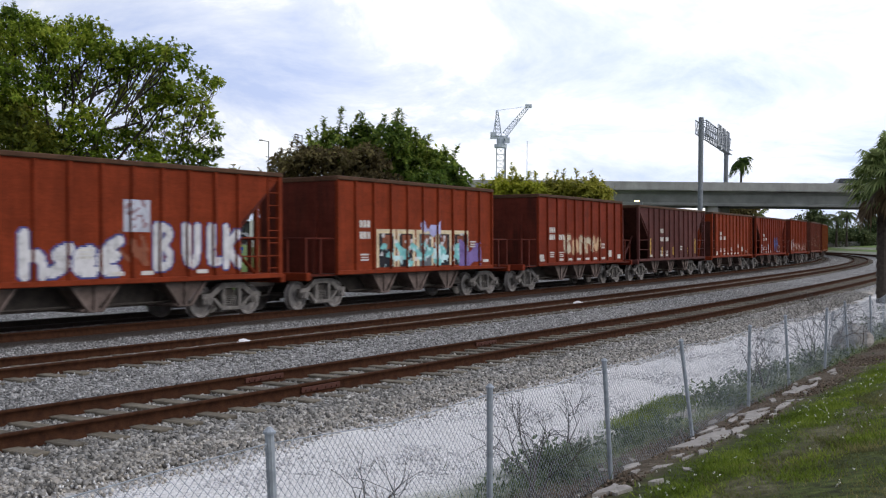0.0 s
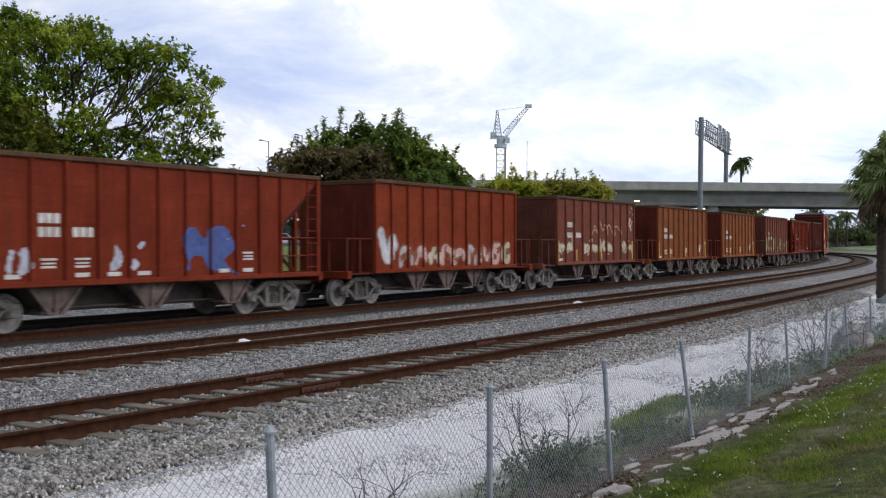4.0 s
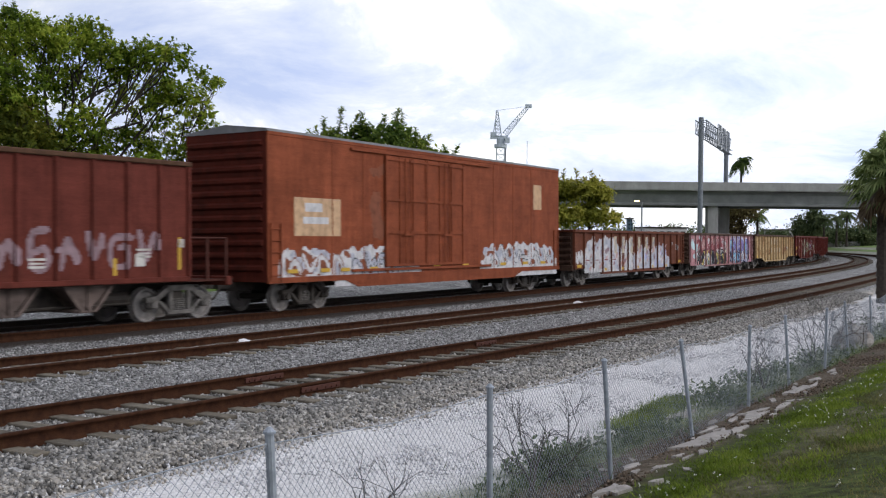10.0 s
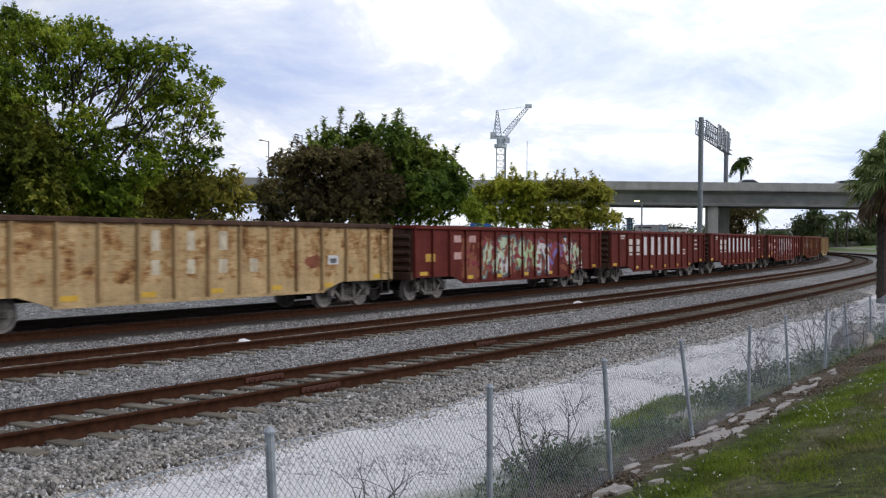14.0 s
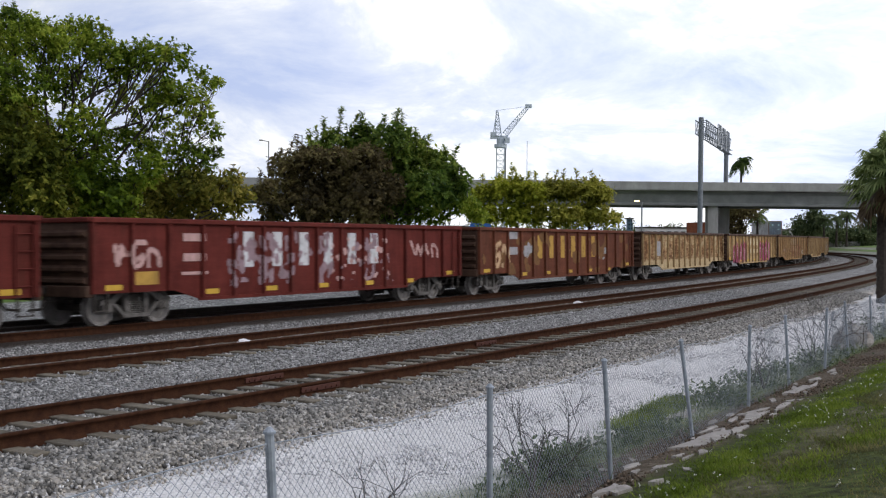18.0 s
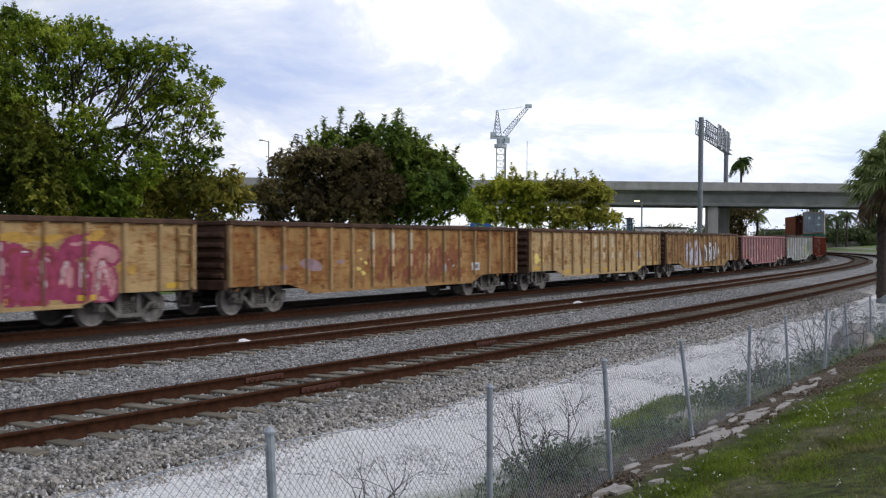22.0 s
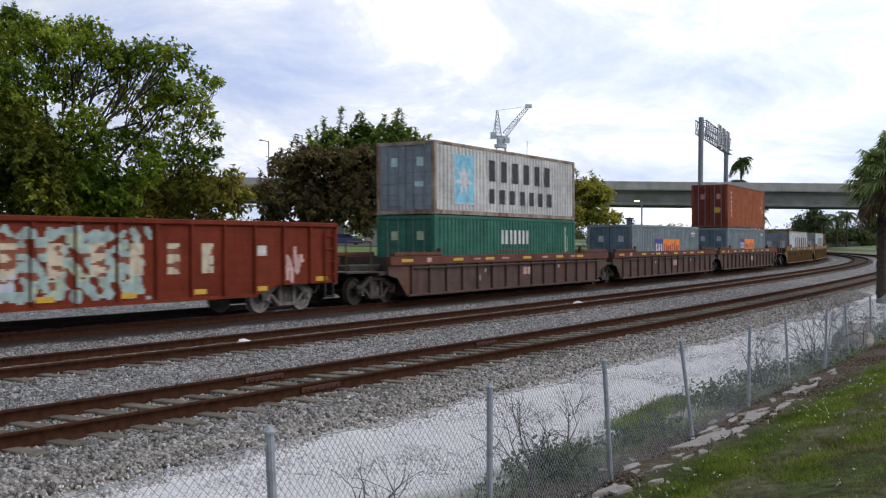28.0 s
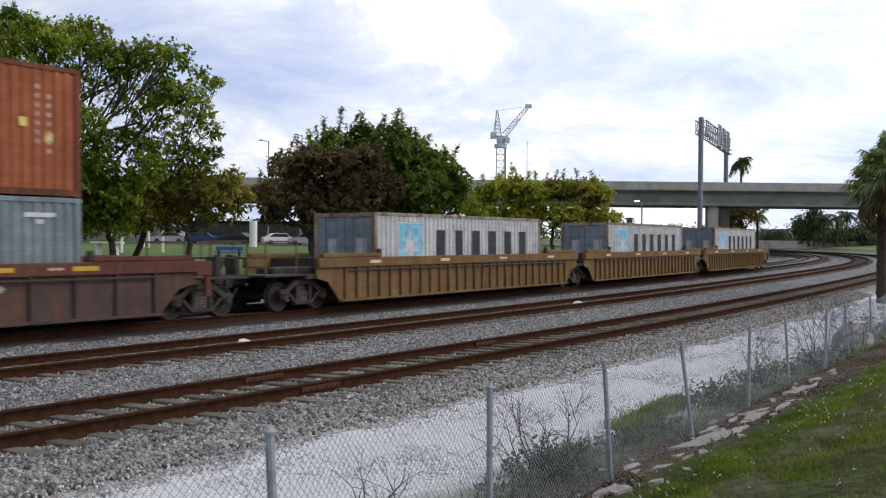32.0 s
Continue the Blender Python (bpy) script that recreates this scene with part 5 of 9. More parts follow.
M["weed"] = leaf_material("dull weed leaves", (0.05, 0.070, 0.036), (0.11, 0.145, 0.075), (0.21, 0.24, 0.14), patch=1.5)
M["twig"] = material("bare grey twigs", [(0.3, (0.05, 0.045, 0.042)), (0.7, (0.13, 0.115, 0.105))], scale=8, rough=0.95, bump=0.2)


def leaf_cloud(centres, per, spread, size, rng, droop=0.35):
    """Small leaves in clumps round the given centres: vertices and quads."""
    c = np.repeat(np.asarray(centres), per, 0)
    n = len(c)
    p = c + rng.normal(size=(n, 3)) * spread
    d = rng.normal(size=(n, 3))
    d[:, 2] -= droop
    d /= np.linalg.norm(d, axis=1, keepdims=True)
    up = rng.normal(size=(n, 3)) * 0.7 + np.array([0, 0, 1.0])
    w = np.cross(d, up)
    w /= np.linalg.norm(w, axis=1, keepdims=True) + 1e-9
    L = size * rng.uniform(0.65, 1.3, (n, 1))
    v = np.empty((n, 4, 3))
    v[:, 0] = p
    v[:, 1] = p + d * L * 0.55 + w * L * 0.27
    v[:, 2] = p + d * L
    v[:, 3] = p + d * L * 0.55 - w * L * 0.27
    return v.reshape(-1, 3), np.arange(n * 4).reshape(-1, 4)


def limb(sh, p, q, r0, r1, rng, segs=5, wander=0.25):
    p, q = np.asarray(p, float), np.asarray(q, float)
    pts = [p]
    ln = np.linalg.norm(q - p)
    for i in range(1, segs):
        t = i / segs
        pts.append(p + (q - p) * t + rng.normal(size=3) * wander * ln * 0.12 + np.array([0, 0, ln * 0.05 * math.sin(math.pi * t)]))
    pts.append(q)
    for i in range(segs):
        a, b = r0 + (r1 - r0) * i / segs, r0 + (r1 - r0) * (i + 1) / segs
        sh.rod(pts[i], pts[i + 1], a, 7, b)


def tree(label, base, centre, radii, trunk_r, clumps, per, spread, size, leaf, seed, group="", lobes=9, limbs=14, hollow=0.35, name="tree", shoots=0, lobe=(0.20, 0.38), reach=(0.45, 0.80), flat=1.0):
    """A tapered trunk with limbs and a crown of leaf clumps, grouped in uneven lobes."""
    rng = np.random.default_rng(seed)
    root = thing(name, label, "tree", group)
    base, centre, radii = np.array(base, float), np.array(centre, float), np.array(radii, float)
    root.location = base
    lob = rng.normal(size=(lobes, 3))
    lob /= np.linalg.norm(lob, axis=1, keepdims=True)
    lob[:, 2] = np.where(lob[:, 2] < -0.55, -lob[:, 2], lob[:, 2])
    lob *= rng.uniform(*reach, (lobes, 1))
    size_l = rng.uniform(*lobe, lobes)
    pick = rng.integers(0, lobes, clumps)
    d = rng.normal(size=(clumps, 3))
    d /= np.linalg.norm(d, axis=1, keepdims=True)
    r = rng.uniform(hollow, 1.0, (clumps, 1)) ** 0.6
    c = lob[pick] + d * r * size_l[pick][:, None] * rng.uniform(0.85, 1.25, (clumps, 1))
    c[:, 2] += (flat - 1.0) * (c[:, 2] - lob[pick][:, 2])
    c = centre + c * radii
    rel = c - base
    if shoots:
        high = rel[np.argsort(-(rel[:, 2] + rng.normal(size=clumps) * radii[2] * 0.35))[:shoots]]
        rel = np.concatenate([rel] + [high + np.array([rng.normal() * 0.12, rng.normal() * 0.12, 0.32 * (j + 1)]) for j in range(3)])
    v, f = leaf_cloud(rel, per, spread, size, rng)
    me = np_mesh("crown", v, f)
    me.materials.append(M[leaf])
    ob = new("crown", me)
    ob.parent = root
    sh = Shape()
    fork = np.array([(centre[0] - base[0]) * 0.35, (centre[1] - base[1]) * 0.35, max(0.9, (centre[2] - radii[2] * 0.75) - base[2])])
    limb(sh, (0, 0, -0.1), fork, trunk_r, trunk_r * 0.7, rng, 5, 0.25)
    sh.rod((0, 0, -0.1), (0, 0, 0.25), trunk_r * 1.5, 9, trunk_r)
    part("trunk", sh, M["bark"], root)
    for k in range(limbs):
        sh = Shape()
        tip = rel[rng.integers(0, clumps)]
        mid = fork + (tip - fork) * 0.45 + rng.normal(size=3) * 0.25
        limb(sh, fork - np.array([0, 0, 0.3]), mid, trunk_r * 0.42, trunk_r * 0.22, rng, 4, 0.5)
        limb(sh, mid, tip, trunk_r * 0.22, trunk_r * 0.05, rng, 4, 0.6)
        for _ in range(2):
            t2 = tip + rng.normal(size=3) * radii * 0.10
            limb(sh, mid + (tip - mid) * 0.5, t2, trunk_r * 0.12, trunk_r * 0.03, rng, 3, 0.5)
        part("limb", sh, M["bark"], root)
    return root


def px(x, y, depth):
    """A place seen from the camera's stand in a given direction and depth."""
    return ((x - 784) / 1885.3 * depth, depth, 2.217 - (y - 418.4 - 0.0101 * (x - 784)) * depth / 1885.3)


def rosettes(centres, axes, per, size, rng, stack=0.5):
    """Whorls of leaves at twig ends: each leaf springs from the twig and spreads round its axis."""
    n = len(centres)
    c = np.repeat(np.asarray(centres), per, 0)
    ax = np.repeat(np.asarray(axes), per, 0)
    m = n * per
    q = rng.normal(size=(m, 3))
    q -= ax * (q * ax).sum(1, keepdims=True)
    q /= np.linalg.norm(q, axis=1, keepdims=True) + 1e-9
    el = rng.uniform(-0.25, 0.95, (m, 1))
    d = q * np.cos(el) + ax * np.sin(el)
    d[:, 2] -= 0.12
    w = np.cross(ax, q)
    L = size * rng.uniform(0.65, 1.3, (m, 1))
    p = c - ax * rng.uniform(0, stack, (m, 1)) * size * 2.0
    v = np.empty((m, 4, 3))
    v[:, 0] = p
    v[:, 1] = p + d * L * 0.58 + w * L * 0.25
    v[:, 2] = p + d * L * 1.0 - ax * L * 0.10
    v[:, 3] = p + d * L * 0.58 - w * L * 0.25
    return v.reshape(-1, 3), np.arange(m * 4).reshape(-1, 4)


def grown_tree(label, base, depth, lobes, trunk_r, leaf, seed, group="", per=11, size=0.21, dens=5.0, fill=0.5, spread=1.6, shoots=(), name="tree", lean=0.35, twigs=7):
    """A trunk, one limb to each lobe of the crown, twigs to its leaf whorls; shoots stand up out of the top.
    lobes: direction x, y from the camera's stand, radius there, share of the usual leaves."""
    rng = np.random.default_rng(seed)
    root = thing(name, label, "tree" if name == "tree" else "bush", group)
    base = np.array(base, float)
    root.location = base
    k = depth / 1885.3
    cen, rad, den = [], [], []
    for x, y, r, a in lobes:
        dp = depth + rng.uniform(-spread, spread)
        cen.append(np.array(px(x, y, dp)) - base)
        rad.append(r * k)
        den.append(a)
    fork = np.array([cen[0][0] * lean, 0.0, max(0.8, min(c[2] for c in cen) * 0.75)])
    sh = Shape()
    limb(sh, (0, 0, -0.1), fork, trunk_r, trunk_r * 0.72, rng, 5, 0.3)
    sh.rod((0, 0, -0.1), (0, 0, 0.3), trunk_r * 1.6, 9, trunk_r)
    part("trunk", sh, M["bark"], root)
    P, A, Q = [], [], []
    for c, r, a in zip(cen, rad, den):
        n = max(12, int(dens * 12.6 * r * r * a))
        d = rng.normal(size=(n, 3))
        d /= np.linalg.norm(d, axis=1, keepdims=True)
        d[:, 2] = np.where((d[:, 2] < -0.35) & (rng.random(n) < 0.6), -d[:, 2], d[:, 2])
        lump = 1 + 0.16 * np.sin(d[:, 0] * 7 + c[0] * 3) * np.cos(d[:, 2] * 6 + c[2])
        p = c + d * (r * lump * rng.uniform(0.72, 1.10, n))[:, None] * np.array([1.0, 1.25, 0.86])
        ax = d * 0.75 + np.array([0, 0, 0.65]) + rng.normal(size=(n, 3)) * 0.3
        P.append(p)
        A.append(ax / np.linalg.norm(ax, axis=1, keepdims=True))
        nf = int(n * fill)
        if nf:
            Q.append(c + np.clip(rng.normal(size=(nf, 3)), -1.5, 1.5) * r * 0.40)
        sh = Shape()
        mid = fork + (c - fork) * 0.5 + np.array([rng.normal() * 0.25, rng.normal() * 0.25, -0.10 * np.linalg.norm(c - fork)])
        limb(sh, fork - np.array([0, 0, 0.2]), mid, trunk_r * 0.36, trunk_r * 0.19, rng, 4, 0.4)
        limb(sh, mid, c, trunk_r * 0.19, trunk_r * 0.08, rng, 4, 0.5)
        for j in range(twigs):
            t = p[rng.integers(0, n)]
            o = mid + (c - mid) * rng.uniform(0.35, 1.0)
            limb(sh, o, t, trunk_r * 0.10, trunk_r * 0.03, rng, 3, 0.7)
        part("limb", sh, M["bark"], root)
    for x, y, h in shoots:
        o = np.array(px(x, y, depth + rng.uniform(-0.6, 0.6))) - base
        h = h * 1.2
        tip = o + np.array([rng.normal() * 0.22, 0, 1.0]) * h * k
        m = max(5, int(h * k / 0.11))
        u = np.linspace(0, 1, m)[:, None]
        P.append(o + (tip - o) * u + rng.normal(size=(m, 3)) * (0.09 - 0.06 * u))
        A.append(np.repeat([[0.0, 0.0, 1.0]], m, 0))
        part("shoot", Shape().rod(o - np.array([0, 0, 0.3]), tip, 0.03, 4, 0.012), M["bark"], root)
    v, f = rosettes(np.concatenate(P), np.concatenate(A), per, size, rng)
    if Q:
        v2, f2 = leaf_cloud(np.concatenate(Q), 7, 0.16, size * 1.1, rng)
        f = np.concatenate([f, f2 + len(v)])
        v = np.concatenate([v, v2])
    me = np_mesh("crown", v, f)
    me.materials.append(M[leaf])
    ob = new("crown", me)
    ob.parent = root
    return root


def put_trees():
    g = "trees beyond the railway"
    grown_tree("tall broad-leaved tree with a loose green crown", (px(98, 440, 46)[0], 46.5, 0.85), 46,
               ((15, 58, 54, 1), (-55, 90, 80, 1), (80, 78, 50, 1), (148, 70, 46, 1), (200, 108, 44, 1), (262, 105, 42, 0.8), (303, 105, 34, 0.55), (30, 160, 62, 0.8),
                (120, 150, 50, 0.7), (285, 165, 40, 0.8), (325, 175, 34, 0.6), (215, 170, 36, 0.5), (45, 235, 60, 1), (150, 225, 44, 0.8), (-60, 220, 90, 1), (185, 262, 36, 0.6), (100, 290, 60, 1)),
               0.34, "leaf_green", 511, g, fill=0.85, spread=2.4, twigs=9, dens=7.5, size=0.20, per=14)
    grown_tree("slender open-crowned green tree beside a taller one", (px(232, 440, 48)[0], 48, 0.85), 48,
               ((350, 140, 24, 0.6), (382, 146, 13, 0.7), (345, 195, 34, 0.55), (372, 232, 22, 0.6), (330, 245, 34, 0.5), (376, 268, 16, 0.6), (290, 225, 28, 0.6), (250, 205, 26, 0.5), (228, 245, 32, 0.7), (262, 262, 28, 0.6), (345, 285, 36, 0.8), (290, 285, 40, 0.8)),
               0.15, "leaf_green", 524, g, fill=0.35, spread=1.2, lean=0.5, twigs=12, dens=7.5, size=0.20, per=14)
    grown_tree("low dark green tree with drooping yellowish foliage", (px(30, 440, 44)[0], 44.5, 0.85), 44,
               ((60, 270, 58, 1), (10, 320, 60, 1), (80, 345, 52, 1), (-50, 330, 70, 1), (20, 215, 48, 0.8), (105, 385, 34, 1), (30, 385, 44, 0.8)),
               0.2, "leaf_olive2", 512, g, fill=1.1, spread=1.0, dens=6.5, size=0.23)
    grown_tree("low bright green tree under a taller one", (px(205, 440, 45)[0], 45, 0.85), 45,
               ((165, 320, 52, 1), (215, 345, 40, 1), (150, 375, 42, 1), (210, 385, 36, 1), (255, 300, 36, 0.8), (130, 320, 40, 1)),
               0.16, "leaf_green", 513, g, fill=1.1, spread=0.8, dens=6.5, size=0.23)
    # dark bushes added to darken the gap under the left trees
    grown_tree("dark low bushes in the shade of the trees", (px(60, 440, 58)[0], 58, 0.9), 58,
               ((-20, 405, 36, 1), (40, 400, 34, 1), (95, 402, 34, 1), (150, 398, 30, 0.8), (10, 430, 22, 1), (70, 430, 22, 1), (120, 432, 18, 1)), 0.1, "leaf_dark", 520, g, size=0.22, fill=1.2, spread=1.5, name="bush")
    grown_tree("leaning tree with a thin yellowing olive crown", (px(338, 450, 46.6)[0], 46.6, 0.85), 46.6,
               ((330, 330, 46, 1), (275, 345, 44, 1), (385, 335, 36, 0.8), (412, 318, 20, 0.5), (360, 368, 40, 1), (300, 380, 40, 1), (415, 362, 30, 0.8), (245, 380, 36, 1), (432, 345, 16, 0.6)),
               0.15, "leaf_olive", 514, g, fill=0.9, spread=1.2, dens=6.5, size=0.23, shoots=((405, 318, 22), (420, 325, 20)))
    grown_tree("broad dense tree with brown-green leaves", (px(560, 440, 62)[0], 62, 0.95), 62,
               ((500, 300, 32, 0.8), (472, 332, 20, 0.7), (545, 290, 40, 1), (600, 300, 48, 1), (650, 290, 40, 1), (530, 345, 46, 1), (590, 350, 50, 1), (650, 345, 48, 1), (485, 368, 34, 1), (690, 335, 30, 1), (560, 380, 38, 1), (640, 382, 36, 1), (455, 345, 14, 0.7)),
               0.3, "leaf_brown", 515, g, size=0.27, dens=5.5, fill=0.9, spread=1.2, shoots=((490, 285, 20), (462, 318, 16), (508, 268, 20), (525, 262, 18)))
    grown_tree("low green bushes under the trees", (px(780, 440, 66)[0], 66, 0.95), 66,
               ((800, 355, 32, 1), (770, 375, 30, 1), (825, 365, 26, 1), (730, 380, 30, 1), (850, 385, 20, 1)), 0.12, "leaf_green", 519, g, size=0.23, fill=0.9, spread=0.8, name="bush")
    grown_tree("dark green tree with upright shoots", (px(700, 440, 65)[0], 65, 0.95), 65,
               ((640, 252, 38, 1), (585, 252, 26, 1), (555, 268, 22, 0.9), (690, 248, 34, 1), (730, 268, 34, 1), (768, 290, 32, 1), (800, 305, 22, 0.8), (815, 325, 18, 1), (700, 300, 48, 1), (755, 335, 42, 1), (620, 300, 40, 1), (700, 365, 40, 1), (790, 335, 34, 1)),
               0.24, "leaf_mid", 517, g, size=0.30, dens=5.0, fill=0.9, spread=1.6,
               shoots=((597, 238, 42), (575, 240, 26), (623, 232, 26), (634, 230, 28), (650, 235, 20), (674, 230, 24), (698, 232, 34), (703, 234, 30), (712, 228, 22), (720, 252, 20), (735, 255, 24), (755, 262, 22), (790, 285, 24), (800, 290, 28), (548, 255, 22), (562, 250, 20)))
    for k, (leaf, lobes, sho) in enumerate((("leaf_yellow", ((852, 343, 20, 1), (880, 336, 24, 1), (862, 380, 24, 1), (835, 372, 18, 0.8)), ((852, 326, 16), (885, 316, 14))),
                                            ("leaf_yellow", ((912, 336, 26, 1), (940, 343, 26, 1), (905, 378, 26, 1), (940, 382, 24, 1)), ((905, 316, 22), (915, 314, 16), (935, 324, 18), (943, 322, 16))),
                                            ("leaf_yellow2", ((978, 339, 26, 1), (1008, 339, 26, 1), (980, 380, 26, 1), (1010, 384, 24, 1)), ((965, 320, 12), (980, 318, 14), (995, 318, 14), (1020, 320, 18))),
                                            ("leaf_yellow2", ((1042, 337, 27, 1), (1066, 347, 20, 1), (1040, 380, 25, 1), (1070, 384, 20, 0.9), (1090, 386, 12, 0.6)), ((1050, 318, 14), (1062, 330, 12))))):
        grown_tree("yellow-green tree in a row behind the railway", (px(lobes[0][0], 440, 84)[0], 84, 1.0), 84, lobes, 0.16, leaf, 540 + k, "row of yellow-green trees", size=0.31, dens=5.0, fill=1.0, spread=1.2, shoots=sho, per=11)
    X = px(1312, 395, 175)
    tree("dark bushy tree under the bridge", (X[0], 175, 1.0), X, (4.6, 4.0, 4.0), 0.25, 420, 14, 0.5, 0.5, "leaf_brown", 31, limbs=5)
    for k, (cx, cy, dp, rx, rz) in enumerate(((1432, 402, 215, 3.2, 4.2), (1470, 425, 230, 7, 2.6), (1515, 425, 230, 7, 3.2), (1380, 428, 240, 6, 1.8), (1560, 410, 240, 7, 5))):
        X = px(cx, cy, dp)
        tree("distant dark tree beyond the tracks", (X[0], dp, 1.0), X, (rx, 4.0, rz), 0.25, 380, 12, 0.6, 0.6, "leaf_far", 40 + k, "distant trees", limbs=4)


def palm(label, base, height_m, crown_r, fronds, seed, skirt=False, trunk_r=0.2, leaf="leaf_palm", droop=0.75):
    rng = np.random.default_rng(seed)
    root = thing("palm_tree", label, "palm tree", "palms along the line" if not skirt else "")
    root.location = base
    sh = Shape()
    n = 10
    for i in range(n):
        z0, z1 = height_m * i / n - (0.1 if i == 0 else 0), height_m * (i + 1) / n
        sh.rod((0, 0, z0), (0, 0, z1), trunk_r * (1.15 - 0.3 * i / n), 9, trunk_r * (1.05 - 0.3 * i / n))
    part("trunk", sh, M["bark"], root)
    for k in range(fronds):
        a = 2 * math.pi * k / fronds * 2.4 + rng.uniform(-0.3, 0.3)
        rise = rng.uniform(-0.5, 2.0)
        L = crown_r * rng.uniform(0.8, 1.15)
        v, f = [], []
        segs = 9
        pts = []
        for i in range(segs + 1):
            t = i / segs
            r = L * t * (1 - 0.18 * t)
            z = height_m + L * (rise * 0.55 * t - droop * t * t)
            pts.append(np.array([math.cos(a) * r, math.sin(a) * r, z]))
        side = np.array([-math.sin(a), math.cos(a), 0])
        for i in range(segs):
            p, q = pts[i], pts[i + 1]
            for j in range(3):
                o = p + (q - p) * j / 3
                for sgn in (-1, 1):
                    ln = L * 0.34 * math.sin(math.pi * min(1, (i + j / 3) / segs * 0.85 + 0.15)) + 0.05
                    tip = o + side * sgn * ln + (q - p) * 0.9 + np.array([0, 0, -ln * rng.uniform(0.35, 0.9)])
                    b = len(v)
                    wd = (q - p) * 0.22
                    v += [o - wd, o + wd, tip]
                    f.append((b, b + 1, b + 2))
        for i in range(segs):
            b = len(v)
            v += [pts[i] + side * 0.03, pts[i + 1] + side * 0.02, pts[i + 1] - side * 0.02]
            f.append((b, b + 1, b + 2))
        me = np_mesh("frond", np.array(v), np.array(f))
        me.materials.append(M[leaf])
        ob = new("frond", me)
        ob.parent = root
    return root


def fan_palm(label, base, height_m, crown_r, leaves, seed, trunk_r=0.24):
    """A stout trunk, long leaf stalks and round fans of narrow drooping blades."""
    rng = np.random.default_rng(seed)
    root = thing("palm_tree", label, "palm tree", "fan palms beside the line")
    root.location = base
    sh = Shape()
    for i in range(14):
        z0, z1 = height_m * i / 14 - (0.1 if i == 0 else 0), height_m * (i + 1) / 14
        sh.rod((0, 0, z0), (0, 0, z1), trunk_r * rng.uniform(1.0, 1.12), 10, trunk_r * rng.uniform(0.85, 0.95))
    part("trunk", sh, M["bark"], root)
    for k in range(leaves):
        a = k * 2.39996 + rng.uniform(-0.2, 0.2)
        t = k / leaves
        el = 1.25 - 2.35 * t + rng.uniform(-0.15, 0.15)
        d = np.array([math.cos(a) * math.cos(el), math.sin(a) * math.cos(el), math.sin(el)])
        o = np.array([0, 0, height_m - 0.25 * t])
        stalk = crown_r * rng.uniform(0.42, 0.58)
        hub = o + d * stalk + np.array([0, 0, -0.12 * stalk])
        side = np.cross(d, np.array([0, 0, 1.0]))
        side /= np.linalg.norm(side) + 1e-9
        v, f = [o + side * 0.025, o - side * 0.025, hub], [(0, 1, 2)]
        R = crown_r * rng.uniform(0.5, 0.66)
        n = 26
        for i in range(n):
            q = (i / (n - 1) - 0.5) * 4.0
            e = d * math.cos(q) + side * math.sin(q)
            w = (-d * math.sin(q) + side * math.cos(q)) * 0.05 * R
            ln = R * (1 - 0.18 * abs(q) / 2.0) * rng.uniform(0.85, 1.1)
            m1 = hub + e * ln * 0.55 + np.array([0, 0, -0.07 * ln])
            tip = hub + e * ln * 0.88 + np.array([0, 0, -ln * rng.uniform(0.28, 0.55)])
            b = len(v)
            v += [hub, m1 - w, m1 + w, tip]
            f += [(b, b + 1, b + 2), (b + 1, b + 3, b + 2)]
        me = np_mesh("frond", np.array(v), np.array(f))
        me.materials.append(M["leaf_dry"] if t > 0.82 else M["leaf_palm"])
        ob = new("frond", me)
        ob.parent = root
        if t > 0.82:
            tagged(ob, "dead brown hanging frond")
    return root


M["leaf_palm"] = leaf_material("dull palm leaves", (0.055, 0.080, 0.030), (0.155, 0.205, 0.07), (0.32, 0.36, 0.15))
M["leaf_dry"] = leaf_material("dead palm leaves", (0.05, 0.035, 0.02), (0.12, 0.085, 0.05), (0.22, 0.17, 0.10))


def put_palms():
    X = px(1562, 318, 44)
    zg = float(height(lateral(X[0], 44)[0]))
    fan_palm("fan palm with drooping ragged fronds", (X[0], 44, zg), X[2] - zg, 1.75, 40, 3)
    X = px(1585, 285, 40)
    fan_palm("taller fan palm with dark drooping fronds", (X[0], 40, -0.3), X[2] + 0.3, 1.7, 34, 4, trunk_r=0.22)
    X = px(1310, 285, 190)
    palm("tall palm with heavy drooping fronds behind the bridge", (X[0], 190, 1.0), X[2] - 1.0, 2.6, 20, 5, trunk_r=0.22, droop=0.95, leaf="leaf_dark")
    X = px(1340, 380, 178)
    palm("palm beside the bridge pier", (X[0], 178, 1.0), X[2] - 1.0, 2.6, 16, 6)
    for k, (x, y) in enumerate(((1458, 388), (1480, 385), (1498, 378), (1440, 398))):
        X = px(x, y, 205 + 6 * k)
        palm("distant palm with ragged fronds", (X[0], X[1], 1.0), X[2] - 1.0, 2.9, 14, 7 + k, leaf="leaf_far")


